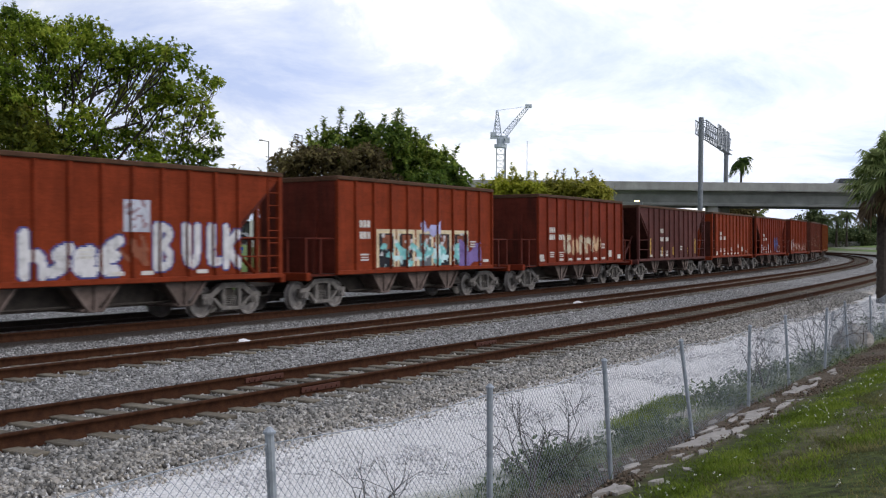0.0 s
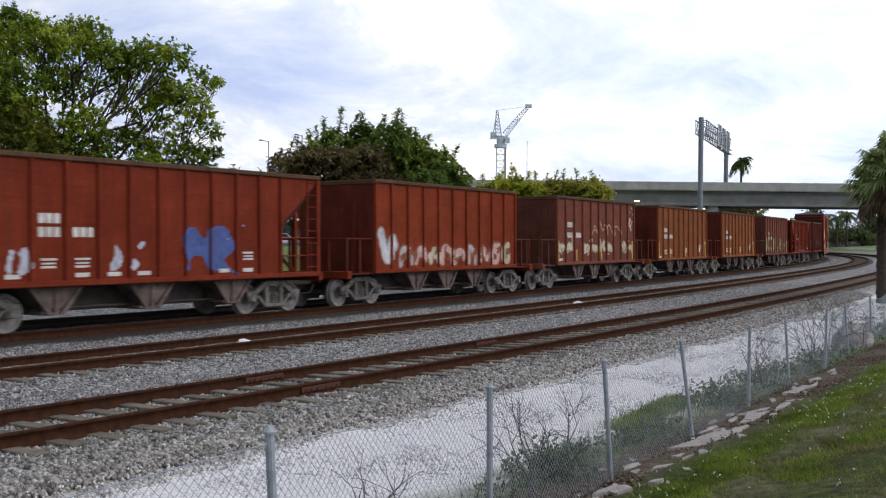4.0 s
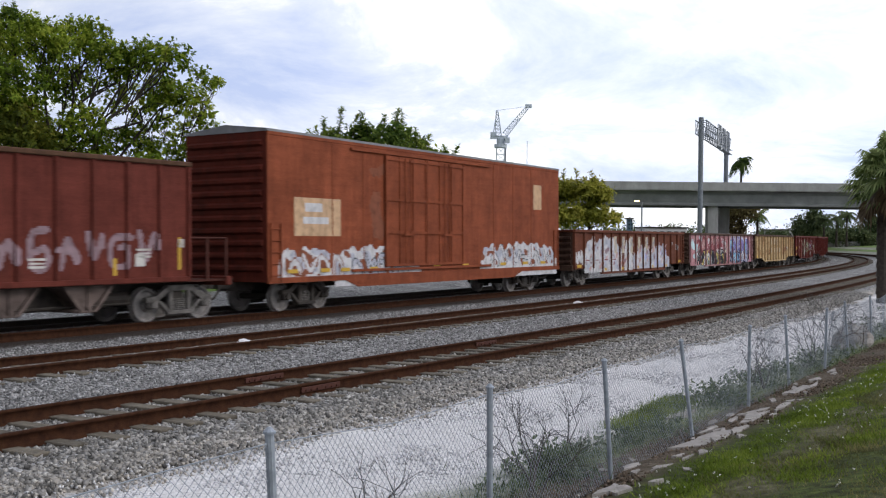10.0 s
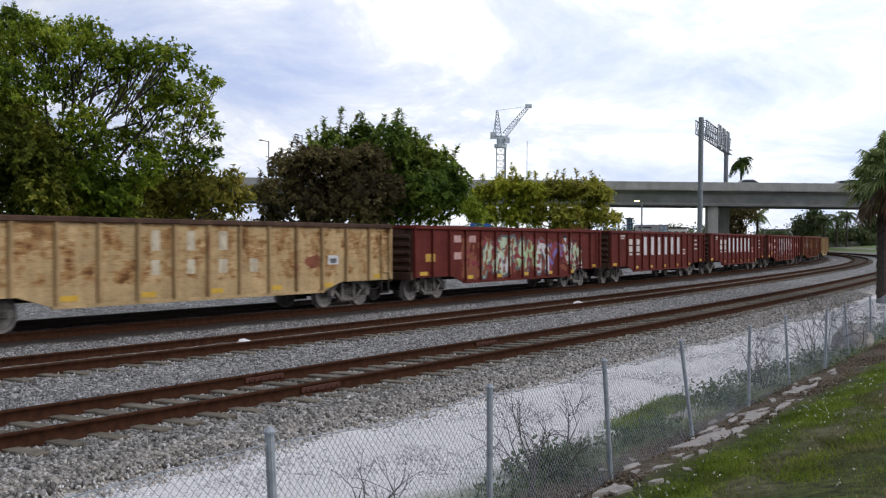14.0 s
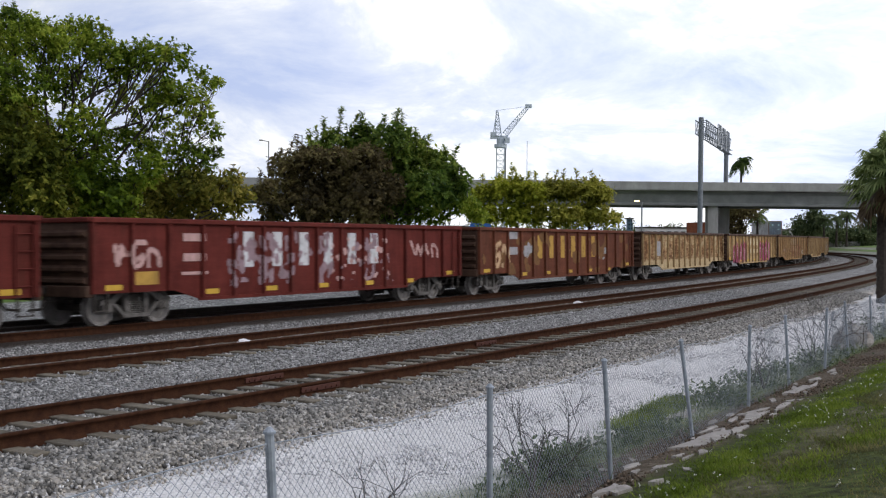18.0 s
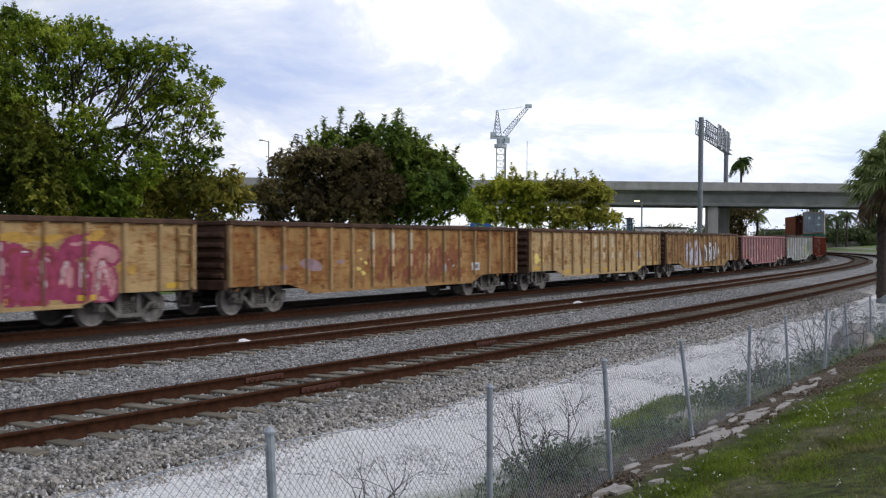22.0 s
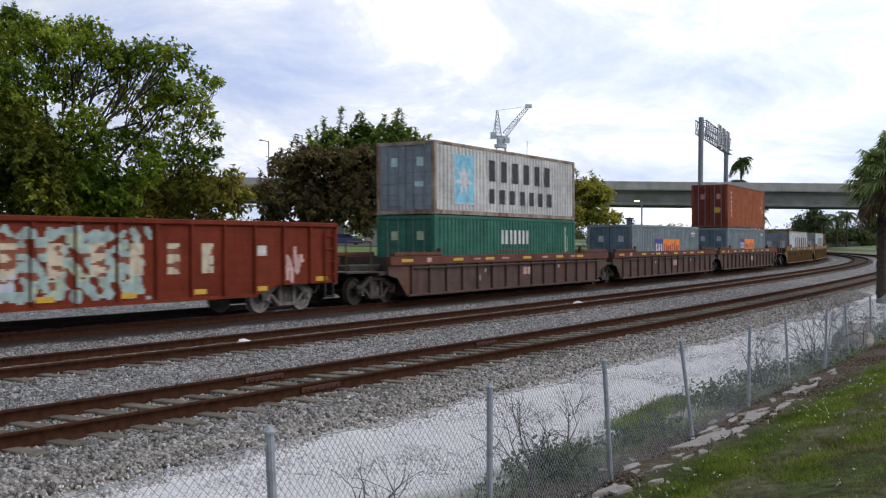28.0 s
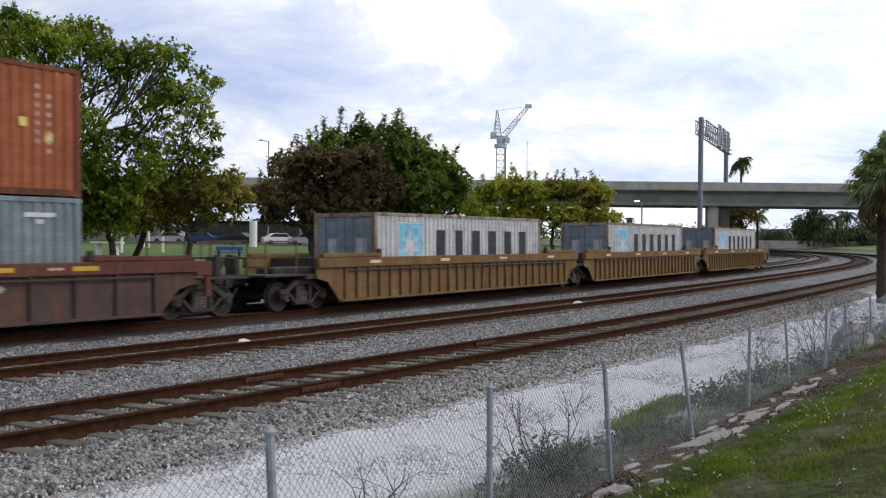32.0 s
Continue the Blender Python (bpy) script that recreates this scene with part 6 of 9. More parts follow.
# ------------------------------------------------------------------ bridge, gantry, crane, poles
def put_bridge():
    b = thing("highway_bridge", "grey concrete highway overpass with a plain parapet", "bridge")
    Y = 150.0
    x0, x1 = -470.0, 640.0
    part("parapet", Shape().box(x0, x1, Y, Y + 0.35, 9.25, 10.22, 0.03).box(x0, x1, Y - 0.06, Y, 9.12, 9.28), M["concrete"], b)
    part("parapet", Shape().box(x0, x1, Y + 13.65, Y + 14.0, 9.25, 10.22, 0.03), M["concrete"], b)
    part("deck", Shape().prism([(Y - 0.02, 9.24), (Y - 0.02, 9.0), (Y + 1.1, 8.85), (Y + 12.9, 8.85), (Y + 14.02, 9.0), (Y + 14.02, 9.24)], "x", x0, x1), M["concrete"], b)
    for k in range(5):
        y = Y + 0.75 + k * 2.9
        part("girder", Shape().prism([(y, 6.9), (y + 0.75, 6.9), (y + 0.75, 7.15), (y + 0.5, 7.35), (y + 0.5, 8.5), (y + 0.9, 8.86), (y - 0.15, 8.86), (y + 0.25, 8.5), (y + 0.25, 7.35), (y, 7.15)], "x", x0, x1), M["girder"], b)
    for X in [38.3 + 58.0 * k for k in range(-8, 11)]:
        for y in (2.2, 11.2):
            if abs(float(lateral(X + 0.45 * (y - 2.2), Y + y)[0]) - 5.0) < 9.0:
                continue
            part("column", Shape().box(X - 0.75, X + 0.75, -0.75, 0.75, -0.2, 6.92, 0.08), M["concrete"], b, m=pose(0.45 * (y - 2.2), Y + y, 0))
    g = thing("sign_gantry", "grey steel sign gantry seen from behind, spanning the bridge", "sign gantry")
    P, Q = px(1238, 208, 143), px(1283, 242, 170)
    part("post", Shape().rod((P[0], P[1], 0.0), (P[0], P[1], 18.5), 0.34, 14), M["pole"], g)
    part("post", Shape().rod((Q[0], Q[1], 0.5), (Q[0], Q[1], 18.7), 0.36, 14), M["pole"], g)
    a, c = Vector((P[0], P[1], 0)), Vector((Q[0], Q[1], 0))
    d = (c - a).normalized()
    n = Vector((d.y, -d.x, 0)) * 0.7
    sh = Shape()
    for o in (n, -n):
        for z in (16.3, 18.1):
            sh.rod(a + o + Vector((0, 0, z)), c + o + Vector((0, 0, z)), 0.085, 6)
    for i in range(15):
        p, q = a + (c - a) * (i / 15), a + (c - a) * ((i + 1) / 15)
        for o in (n, -n):
            sh.rod(p + o + Vector((0, 0, 16.3)), q + o + Vector((0, 0, 18.1)), 0.05, 5)
            sh.rod(p + o + Vector((0, 0, 16.3)), p + o + Vector((0, 0, 18.1)), 0.05, 5)
        for z in (16.3, 18.1):
            sh.rod(p + n + Vector((0, 0, z)), q - n + Vector((0, 0, z)), 0.045, 5)
    part("truss", sh, M["pole"], g)
    turn = Matrix.Rotation(math.atan2(d.y, d.x), 4, "Z")
    for t0, t1 in ((0.40, 0.52), (0.58, 0.70), (0.76, 0.88)):
        L = (c - a).length * (t1 - t0)
        s = Shape().box(-L / 2, L / 2, -0.04, 0.04, 15.6, 18.8)
        ob = part("sign_panel", s, M["sign_back"], g, "bare aluminium back of a road sign", Matrix.Translation(a + (c - a) * ((t0 + t1) / 2) + n * 1.15) @ turn)
        for k in range(3):
            part("stiffener", Shape().box(-0.05, 0.05, -0.14, 0.14, 15.4, 18.8), M["pole"], ob, m=pose(-L / 2 + L * (k + 0.5) / 3, 0, 0))
    part("walkway", Shape().box(-5, 5, -0.4, 0.4, 15.2, 15.26).rod((-5, -0.4, 15.9), (5, -0.4, 15.9), 0.04), M["pole"], g, "", Matrix.Translation(a + (c - a) * 0.64 + n * 1.6) @ turn)


def lattice(sh, p, q, w, w2, n, r, up=Vector((0, 0, 1))):
    p, q = Vector(p), Vector(q)
    d = (q - p).normalized()
    a = d.cross(up)
    a = (a if a.length > 0.1 else Vector((1, 0, 0))).normalized()
    b = d.cross(a).normalized()
    def corner(t, i):
        k = (w + (w2 - w) * t) / 2
        return p + (q - p) * t + a * k * (1, 1, -1, -1)[i] + b * k * (1, -1, -1, 1)[i]
    for i in range(4):
        sh.rod(corner(0, i), corner(1, i), r, 4)
        for k in range(n):
            sh.rod(corner(k / n, i), corner((k + 1) / n, (i + 1) % 4), r * 0.55, 4)
            sh.rod(corner(k / n, i), corner(k / n, (i + 1) % 4), r * 0.55, 4)


def put_crane():
    c = thing("tower_crane", "pale blue-grey luffing tower crane far behind the trees", "crane")
    D = 440.0
    B = px(884, 262, D)
    sh = Shape()
    lattice(sh, (B[0], D, 1.0), (B[0], D, B[2]), 3.3, 3.3, 14, 0.22)
    part("mast", sh, M["crane"], c)
    T = px(884, 246, D)
    part("slewing_ring", Shape().rod((B[0], D, B[2]), (B[0], D, B[2] + 1.4), 2.6, 14).rod((B[0], D, B[2] + 1.4), (B[0], D, T[2]), 1.7, 10), M["crane"], c)
    E = px(866, 240, D)
    part("counter_jib", Shape().box(E[0], T[0] + 3, D - 1.2, D + 1.2, T[2], T[2] + 1.2).box(E[0], E[0] + 2.4, D - 1.4, D + 1.4, T[2] + 0.8, T[2] + 2.6), M["crane"], c)
    A = px(877, 196, D)
    sh = Shape()
    lattice(sh, (T[0] - 1.0, D, T[2] + 1), (A[0], D, A[2]), 2.6, 0.7, 7, 0.18)
    sh.rod((E[0] + 1, D, T[2] + 1), (A[0], D, A[2]), 0.2, 5)
    part("a_frame", sh, M["crane"], c)
    J0, J1 = px(892, 238, D), px(932, 189, D)
    sh = Shape()
    lattice(sh, (J0[0], D, J0[2]), (J1[0], D, J1[2]), 2.3, 1.3, 12, 0.17)
    sh.box(J1[0] - 1.2, J1[0] + 1.4, D - 0.8, D + 0.8, J1[2] - 0.6, J1[2] + 0.8)
    part("jib", sh, M["crane"], c)
    part("pendant", Shape().rod((A[0], D, A[2]), (J1[0], D, J1[2]), 0.09, 4), M["crane"], c)
    part("cab", Shape().box(T[0] + 1.6, T[0] + 3.6, D - 2.6, D - 0.8, T[2] - 2.0, T[2] + 0.4, 0.1), M["crane"], c)
    m = thing("antenna_mast", "thin pale antenna mast far away", "mast")
    X = px(931, 250, 460)
    part("pole", Shape().rod((X[0], 460, 1), (X[0], 460, X[2]), 0.14, 5), M["crane"], m)
    m = thing("antenna_mast", "grey pole beside the crane", "mast")
    X = px(893, 262, 300)
    part("pole", Shape().rod((X[0], 300, 1), (X[0], 300, X[2]), 0.17, 6), M["pole"], m)


def street_lamp(x, y_top, depth, head=1.0, lit=False, bend=-1):
    X = px(x, y_top, depth)
    l = thing("street_lamp", "tall grey street lamp, lit" if lit else "tall thin street lamp with a flat head", "street lamp", "street lamps")
    part("pole", Shape().rod((X[0], depth, 0.8), (X[0], depth, X[2]), 0.11, 7, 0.07), M["pole"], l)
    part("arm", Shape().rod((X[0], depth, X[2] - 0.1), (X[0] + bend * head, depth, X[2] + 0.1), 0.05, 5), M["pole"], l)
    part("head", Shape().box(X[0] + bend * head - 0.28, X[0] + bend * head + 0.22, depth - 0.15, depth + 0.15, X[2] + 0.02, X[2] + 0.17, 0.04), M["lit"] if lit else M["steel_dark"], l, "glowing lamp head" if lit else "")


def car_far(x, y, z, turn, k):
    """A small parked car of simple but true shape."""
    body = ("car_white", "car_dark", "car_blue", "car_grey")[k % 4]
    nm = ("white", "black", "dark blue", "silver")[k % 4]
    c = thing("car", nm + " car beyond the railway", "car", "cars beyond the railway", m=pose(x, y, z, 0, 0, turn))
    part("body", Shape().prism([(-2.2, 0.3), (2.2, 0.3), (2.25, 0.65), (2.1, 0.85), (1.1, 0.95), (0.5, 1.42), (-1.0, 1.45), (-1.75, 1.0), (-2.2, 0.92)], "y", -0.85, 0.85), M[body], c)
    for yy in (-0.858, 0.858):
        part("window", Shape().prism([(0.95, 0.98), (0.45, 1.36), (-0.95, 1.38), (-1.6, 1.0)], "y", yy - 0.007, yy + 0.007), M["glass_dark"], c, "dark window glass")
    for xx in (-1.35, 1.35):
        for yy in (-0.78, 0.78):
            part("wheel", Shape().rod((xx, yy - 0.1, 0.32), (xx, yy + 0.1, 0.32), 0.32, 12), M["steel_dark"], c)
    for yy in (-0.6, 0.6):
        part("headlight", Shape().box(2.18, 2.26, yy - 0.16, yy + 0.16, 0.62, 0.78), M["lit_white"] if k % 2 == 0 else M["white"], c)
        part("tail_light", Shape().box(-2.24, -2.16, yy - 0.14, yy + 0.14, 0.68, 0.86), M["lit_red"], c)


def put_far_things():
    street_lamp(474, 250, 140)
    street_lamp(533, 240, 150, 0.8)
    street_lamp(1135, 358, 110, 0.5, lit=True)
    # park and street behind the trees
    for x, y0, y1, dp, r in ((215, 372, 452, 70, 0.11), (288, 388, 450, 72, 0.10), (254, 372, 405, 95, 0.09), (263, 385, 440, 90, 0.1), (70, 330, 440, 80, 0.1), (197, 380, 440, 95, 0.08)):
        a, b = px(x, y1, dp), px(x, y0, dp)
        single("white_post", Shape().rod((a[0], dp, 0.8), (b[0], dp, b[2]), r, 8), M["white"], "slim white painted post in the park", "post", "white posts")
    a = px(448, 400, 105)
    single("white_column", Shape().rod((a[0], 105, 0.8), (a[0], 105, a[2] + 0.5), 0.38, 14), M["white"], "stout white column beside the street", "column")
    s = thing("stop_sign", "red road sign on a thin post", "road sign")
    a = px(172, 405, 125)
    part("post", Shape().rod((a[0], 125, 0.8), (a[0], 125, a[2]), 0.05, 6), M["pole"], s)
    part("plate", Shape().rod((a[0], 124.93, a[2]), (a[0], 124.98, a[2]), 0.42, 8), M["car_red"], s)
    t = thing("picnic_bench", "white concrete bench on the grass", "bench")
    a = px(190, 442, 62)
    part("top", Shape().box(a[0] - 0.9, a[0] + 0.9, 61.6, 62.4, a[2] + 0.35, a[2] + 0.45, 0.02), M["white"], t)
    part("leg", Shape().box(a[0] - 0.6, a[0] - 0.4, 61.7, 62.3, 0.85, a[2] + 0.36), M["white"], t)
    part("leg", Shape().box(a[0] + 0.4, a[0] + 0.6, 61.7, 62.3, 0.85, a[2] + 0.36), M["white"], t)
    for k, (x, dp, turn) in enumerate(((497, 128, 20), (420, 130, 160), (360, 132, 0), (545, 126, 170), (880, 118, 10), (835, 118, 160), (610, 130, 5), (300, 134, 180))):
        car_far((x - 784) / 1885.3 * dp, dp, 0.95, turn, k)
    t = thing("park_bench", "blue bench on the grass", "bench")
    a = px(405, 446, 62)
    part("seat", Shape().box(a[0] - 0.8, a[0] + 0.8, 61.8, 62.2, a[2] - 0.05, a[2] + 0.02, 0.01), M["awning"], t)
    part("backrest", Shape().box(a[0] - 0.8, a[0] + 0.8, 62.2, 62.26, a[2] + 0.08, a[2] + 0.3, 0.01), M["awning"], t)
    for q in (-0.6, 0.6):
        part("leg", Shape().box(a[0] + q - 0.04, a[0] + q + 0.04, 61.85, 62.24, 0.85, a[2] + 0.1), M["steel_dark"], t)
    r = Shape().box(-140, 8, 119, 147, 0.6, 1.06)
    single("street", r, M["asphalt"], "asphalt street beyond the park", "road", kind="structure")

    def building(label, x0, x1, y, z1, depth, storeys, bays, mat):
        b = thing("building", label, "building", "distant buildings")
        part("wall", Shape().box(x0, x1, y, y + depth, 0.5, z1, 0.05), mat, b)
        part("roof", Shape().box(x0 - 0.4, x1 + 0.4, y - 0.4, y + depth + 0.4, z1, z1 + 0.35), M["frame_dark"], b)
        for i in range(storeys):
            for j in range(bays):
                w = (x1 - x0) / bays
                h = (z1 - 1.0) / storeys
                part("window", Shape().box(x0 + w * (j + 0.2), x0 + w * (j + 0.8), y - 0.06, y + 0.05, 1.0 + h * (i + 0.35), 1.0 + h * (i + 0.8)), M["glass_dark"], b)
    # building in place of a road ramp, darkened like the gap beneath it
    a, c = px(330, 398, 165), px(580, 398, 165)
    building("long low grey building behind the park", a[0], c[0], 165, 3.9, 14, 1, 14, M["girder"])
    a, c = px(-40, 380, 170), px(300, 380, 170)
    building("long low grey building behind the park", a[0], c[0], 172, 5.0, 14, 1, 12, M["concrete"])
    a, c = px(1111, 388, 330), px(1119, 388, 330)
    building("slim grey tower block far away", a[0], c[0], 330, px(1111, 388, 330)[2], 3, 6, 2, M["door_slate"])
    a, c = px(1140, 402, 260), px(1215, 402, 260)
    building("low flat-roofed white building far away", a[0], c[0], 260, px(1140, 404, 260)[2], 12, 1, 6, M["white"])
    a, c = px(1375, 408, 290), px(1420, 408, 290)
    building("low pale building beyond the tracks", a[0], c[0], 290, px(1375, 408, 290)[2], 12, 1, 5, M["concrete"])
    a, c = px(640, 398, 175), px(860, 398, 175)
    building("low grey building behind the trees", a[0], c[0], 175, 3.6, 12, 1, 9, M["concrete"])
    single("boundary_wall", Shape().box(35, 105, 228, 228.5, 0.3, 2.0, 0.03), M["concrete"], "low grey boundary wall beyond the curve", "wall", kind="structure")
    # blue tarpaulin-covered heap between the trees
    a = px(850, 400, 78)
    single("blue_awning", Shape().prism([(a[0] - 0.9, a[2] - 0.4), (a[0] + 0.9, a[2] - 0.4), (a[0] + 0.7, a[2] + 0.15), (a[0] - 0.7, a[2] + 0.25)], "y", 77.4, 78.6).box(a[0] - 0.85, a[0] - 0.78, 77.5, 77.6, 0.9, a[2] - 0.3).box(a[0] + 0.78, a[0] + 0.85, 77.5, 77.6, 0.9, a[2] - 0.3), M["awning"], "small blue awning on posts among the trees", "awning")
    # a far belt of trees closes the distance
    rng = np.random.default_rng(77)
    cc = []
    for k in range(900):
        a = rng.uniform(-0.75, 0.75)
        r = rng.uniform(380, 520)
        cc.append((math.sin(a) * r, math.cos(a) * r, 1.0 + abs(rng.normal()) * 2.0 + 2.2 * abs(math.sin(a * 23))))
    v, f = leaf_cloud(cc, 90, 1.1, 0.95, rng)
    me = np_mesh("far_woods", v, f)
    me.materials.append(M["leaf_far"])
    tagged(new("far_woods", me), "low belt of dull green woods on the horizon", "woods", kind="stuff")


# darker than the deck's concrete: shade under the overhang put into colour
M["girder"] = material("darkened concrete", [(0.3, (0.145, 0.15, 0.142)), (0.7, (0.24, 0.245, 0.233))], scale=0.5, rough=0.95, bump=0.2, bump_scale=9)
M["sign_back"] = material("aluminium sign back", [(0.3, (0.5, 0.51, 0.53)), (0.7, (0.68, 0.69, 0.71))], scale=1, rough=0.5, metal=0.2)
# lightened blue-grey: the haze of distance is put into this colour
M["crane"] = flat_paint("hazed blue-grey crane paint", (0.52, 0.57, 0.64))
M["asphalt"] = material("asphalt", [(0.3, (0.04, 0.04, 0.042)), (0.7, (0.075, 0.073, 0.072))], scale=2, rough=0.9, bump=0.3)
M["car_white"] = flat_paint("white car paint", (0.7, 0.7, 0.7), 0.3)
M["car_grey"] = flat_paint("silver car paint", (0.38, 0.39, 0.41), 0.35)
M["car_dark"] = flat_paint("black car paint", (0.02, 0.02, 0.022), 0.3)
M["car_red"] = flat_paint("dark red paint", (0.26, 0.03, 0.03), 0.35)
M["car_blue"] = flat_paint("dark blue car paint", (0.03, 0.05, 0.12), 0.3)
M["awning"] = flat_paint("blue awning cloth", (0.05, 0.14, 0.42), 0.8)
M["glass_dark"] = material("dark window glass", [(0.3, (0.012, 0.014, 0.018)), (0.7, (0.03, 0.034, 0.04))], scale=2, rough=0.1, bump=0, spec=0.6)


def glow(name, c, k):
    m = bpy.data.materials.new(name)
    m.use_nodes = True
    b = m.node_tree.nodes["Principled BSDF"]
    b.inputs["Base Color"].default_value = (*c, 1)
    b.inputs["Emission Color"].default_value = (*c, 1)
    b.inputs["Emission Strength"].default_value = k
    return m


M["lit"] = glow("lit sodium lamp", (1.0, 0.72, 0.35), 3.0)
M["lit_white"] = glow("lit headlight", (1.0, 0.95, 1.0), 4.0)
M["lit_red"] = glow("lit tail light", (0.8, 0.05, 0.04), 0.8)

def bridge_car(t0, x0, speed, lane, kind, mat, nm):
    """A car on the overpass; at t0 it passes x0, driving towards smaller x."""
    c = thing("pickup_truck" if kind == "suv" else "car", nm + " driving over the bridge", "car", "cars on the bridge")
    k = 1.24 if kind == "suv" else 1.0
    if kind == "suv":
        out = [(-2.6, 0.35), (2.6, 0.35), (2.62, 1.12), (1.35, 1.16), (0.9, 1.80), (-1.9, 1.84), (-2.55, 1.2)]
        win = [(1.2, 1.2), (0.85, 1.70), (-1.85, 1.74), (-2.3, 1.22)]
    else:
        out = [(-2.2, 0.3), (2.2, 0.3), (2.25, 0.7), (1.2, 0.98), (0.55, 1.50), (-0.9, 1.54), (-1.75, 1.05), (-2.2, 0.95)]
        win = [(1.05, 1.02), (0.5, 1.43), (-0.85, 1.46), (-1.6, 1.06)]
    part("body", Shape().prism([(-x, z) for x, z in out], "y", -0.9, 0.9), M[mat], c)
    for yy in (-0.908, 0.908):
        part("window", Shape().prism([(-x, z) for x, z in win], "y", yy - 0.007, yy + 0.007), M["glass_dark"], c, "dark window glass")
    for xx in (-1.4 * k, 1.4 * k):
        for yy in (-0.8, 0.8):
            part("wheel", Shape().rod((xx, yy - 0.12, 0.33), (xx, yy + 0.12, 0.33), 0.33, 12), M["steel_dark"], c)
    BRIDGE_CARS.append((c, t0, x0, speed, lane))


BRIDGE_CARS = []
for t0, x0, speed, lane, kind, mat, nm in ((0.3, 53.4, 13.9, 153.2, "suv", "car_dark", "dark pickup truck"), (13.9, 45.4, 19.6, 153.4, "car", "car_grey", "silver car"),
                                           (14.5, 48.1, 18.6, 153.4, "car", "car_dark", "black car"), (16.5, 24.4, 18.6, 153.4, "car", "car_grey", "silver car"), (28.0, 42.0, 18.6, 153.6, "car", "car_grey", "silver car")):
    bridge_car(t0, x0, speed, lane, kind, mat, nm)
put_trees()
put_palms()
put_bridge()
put_crane()
put_far_things()


# ------------------------------------------------------------------ fence and verge
def put_fence():
    fence = thing("chain_link_fence", "sagging galvanised chain-link fence on leaning posts", "fence")
    posts = [(-20.2, 17.8, 0, 0), (-17.26, 17.51, -3.0, 0.0), (-14.56, 17.16, -0.6, 0.0), (-11.72, 16.75, -4.0, 0.0), (-9.0, 16.51, -7.5, 0.0), (-6.05, 16.46, 0.2, 0), (-3.22, 16.22, -4.0, 0), (-0.33, 16.27, 1.0, 0), (2.42, 16.05, -4.5, 0), (5.28, 16.08, -2.0, 0)]
    for k in range(9):
        posts.append((8.2 + 2.9 * k, 16.05 - 0.04 * k, random.uniform(-3, 2), 0))
    tops = []
    for s, l, lean, _ in posts:
        x, y, _, _ = on_line(s, l)
        ztop = float(np.interp(s, (-20, -17.26, -14.56, -11.72, -9, -6, 0, 30), (1.25, 1.17, 1.06, 0.96, 0.93, 0.91, 0.85, 0.82)))
        top = Vector((float(x), float(y), ztop))
        h = 1.3
        dx = math.tan(radians(lean)) * h
        bot = Vector((top.x - dx, top.y, ztop - h))
        part("post", Shape().rod(bot, top, 0.025, 10), M["fence_steel"], fence)
        part("post_cap", Shape().rod(top, top + Vector((0, 0, 0.012)), 0.034, 10).rod(top + Vector((0, 0, 0.012)), top + Vector((0, 0, 0.035)), 0.034, 10, 0.012), M["fence_steel"], fence)
        tops.append((top, bot))
    for k in range(len(tops) - 1):
        (t0, b0), (t1, b1) = tops[k], tops[k + 1]
        L = (t1 - t0).length
        H = 1.15
        sh = Shape()
        pitch = 0.062 if k < 8 else 0.11
        r = 0.0017 if k < 8 else 0.003

        def at(u, w):
            a = t0 + (t1 - t0) * u + Vector((0, 0, -0.05 - 0.05 * math.sin(math.pi * u)))
            c = b0 + (b1 - b0) * u + Vector((0, 0, 0.1))
            q = c + (a - c) * w
            return q + Vector((0.02 * math.sin(u * 9 + k), 0.03 * math.sin(u * 6 + w * 3), 0))
        n = int((L + H) / pitch)
        for sgn in (0, 1):
            for i in range(n):
                u0 = -H + i * pitch
                lo, hi = max(0.0, -u0), min(H, L - u0)
                if hi - lo < 0.03:
                    continue
                prev = None
                for j in range(3):
                    w = lo + (hi - lo) * j / 2
                    uu = (u0 + w) / L
                    q = at(uu if not sgn else 1 - uu, w / H)
                    if prev is not None:
                        sh.rod(prev, q, r, 3)
                    prev = q
        tagged(part("chain_link", sh, M["fence_steel"], fence), "wire mesh panel", kind="stuff")
        part("top_wire", Shape().rod(at(0, 1), at(0.5, 1), 0.004, 4).rod(at(0.5, 1), at(1, 1), 0.004, 4), M["fence_steel"], fence)


def slab(s, l, a, b, turn, tilt, seed):
    """A broken slab of old concrete with an uneven outline."""
    rng = np.random.default_rng(seed)
    n = 9
    poly = []
    for i in range(n):
        t = 2 * math.pi * i / n
        r = rng.uniform(0.35, 1.3)
        poly.append((a * math.cos(t) * r, b * math.sin(t) * r))
    sh = Shape().prism(poly, "z", -0.10, 0.0)
    z = float(height(l)) + 0.03
    single("broken_slab", sh, M["slab"], "broken slab of old concrete in the grass by the fence", "slab", "broken slabs along the fence", m=at_line(s, l, z, turn) @ pose(0, 0, 0, tilt, rng.uniform(-2, 2), 0))


M["slab"] = material("old broken concrete", [(0.3, (0.17, 0.155, 0.14)), (0.6, (0.30, 0.275, 0.255)), (0.8, (0.42, 0.39, 0.365))], scale=4, rough=0.95, bump=0.5, bump_scale=30, obj_var=0.12)


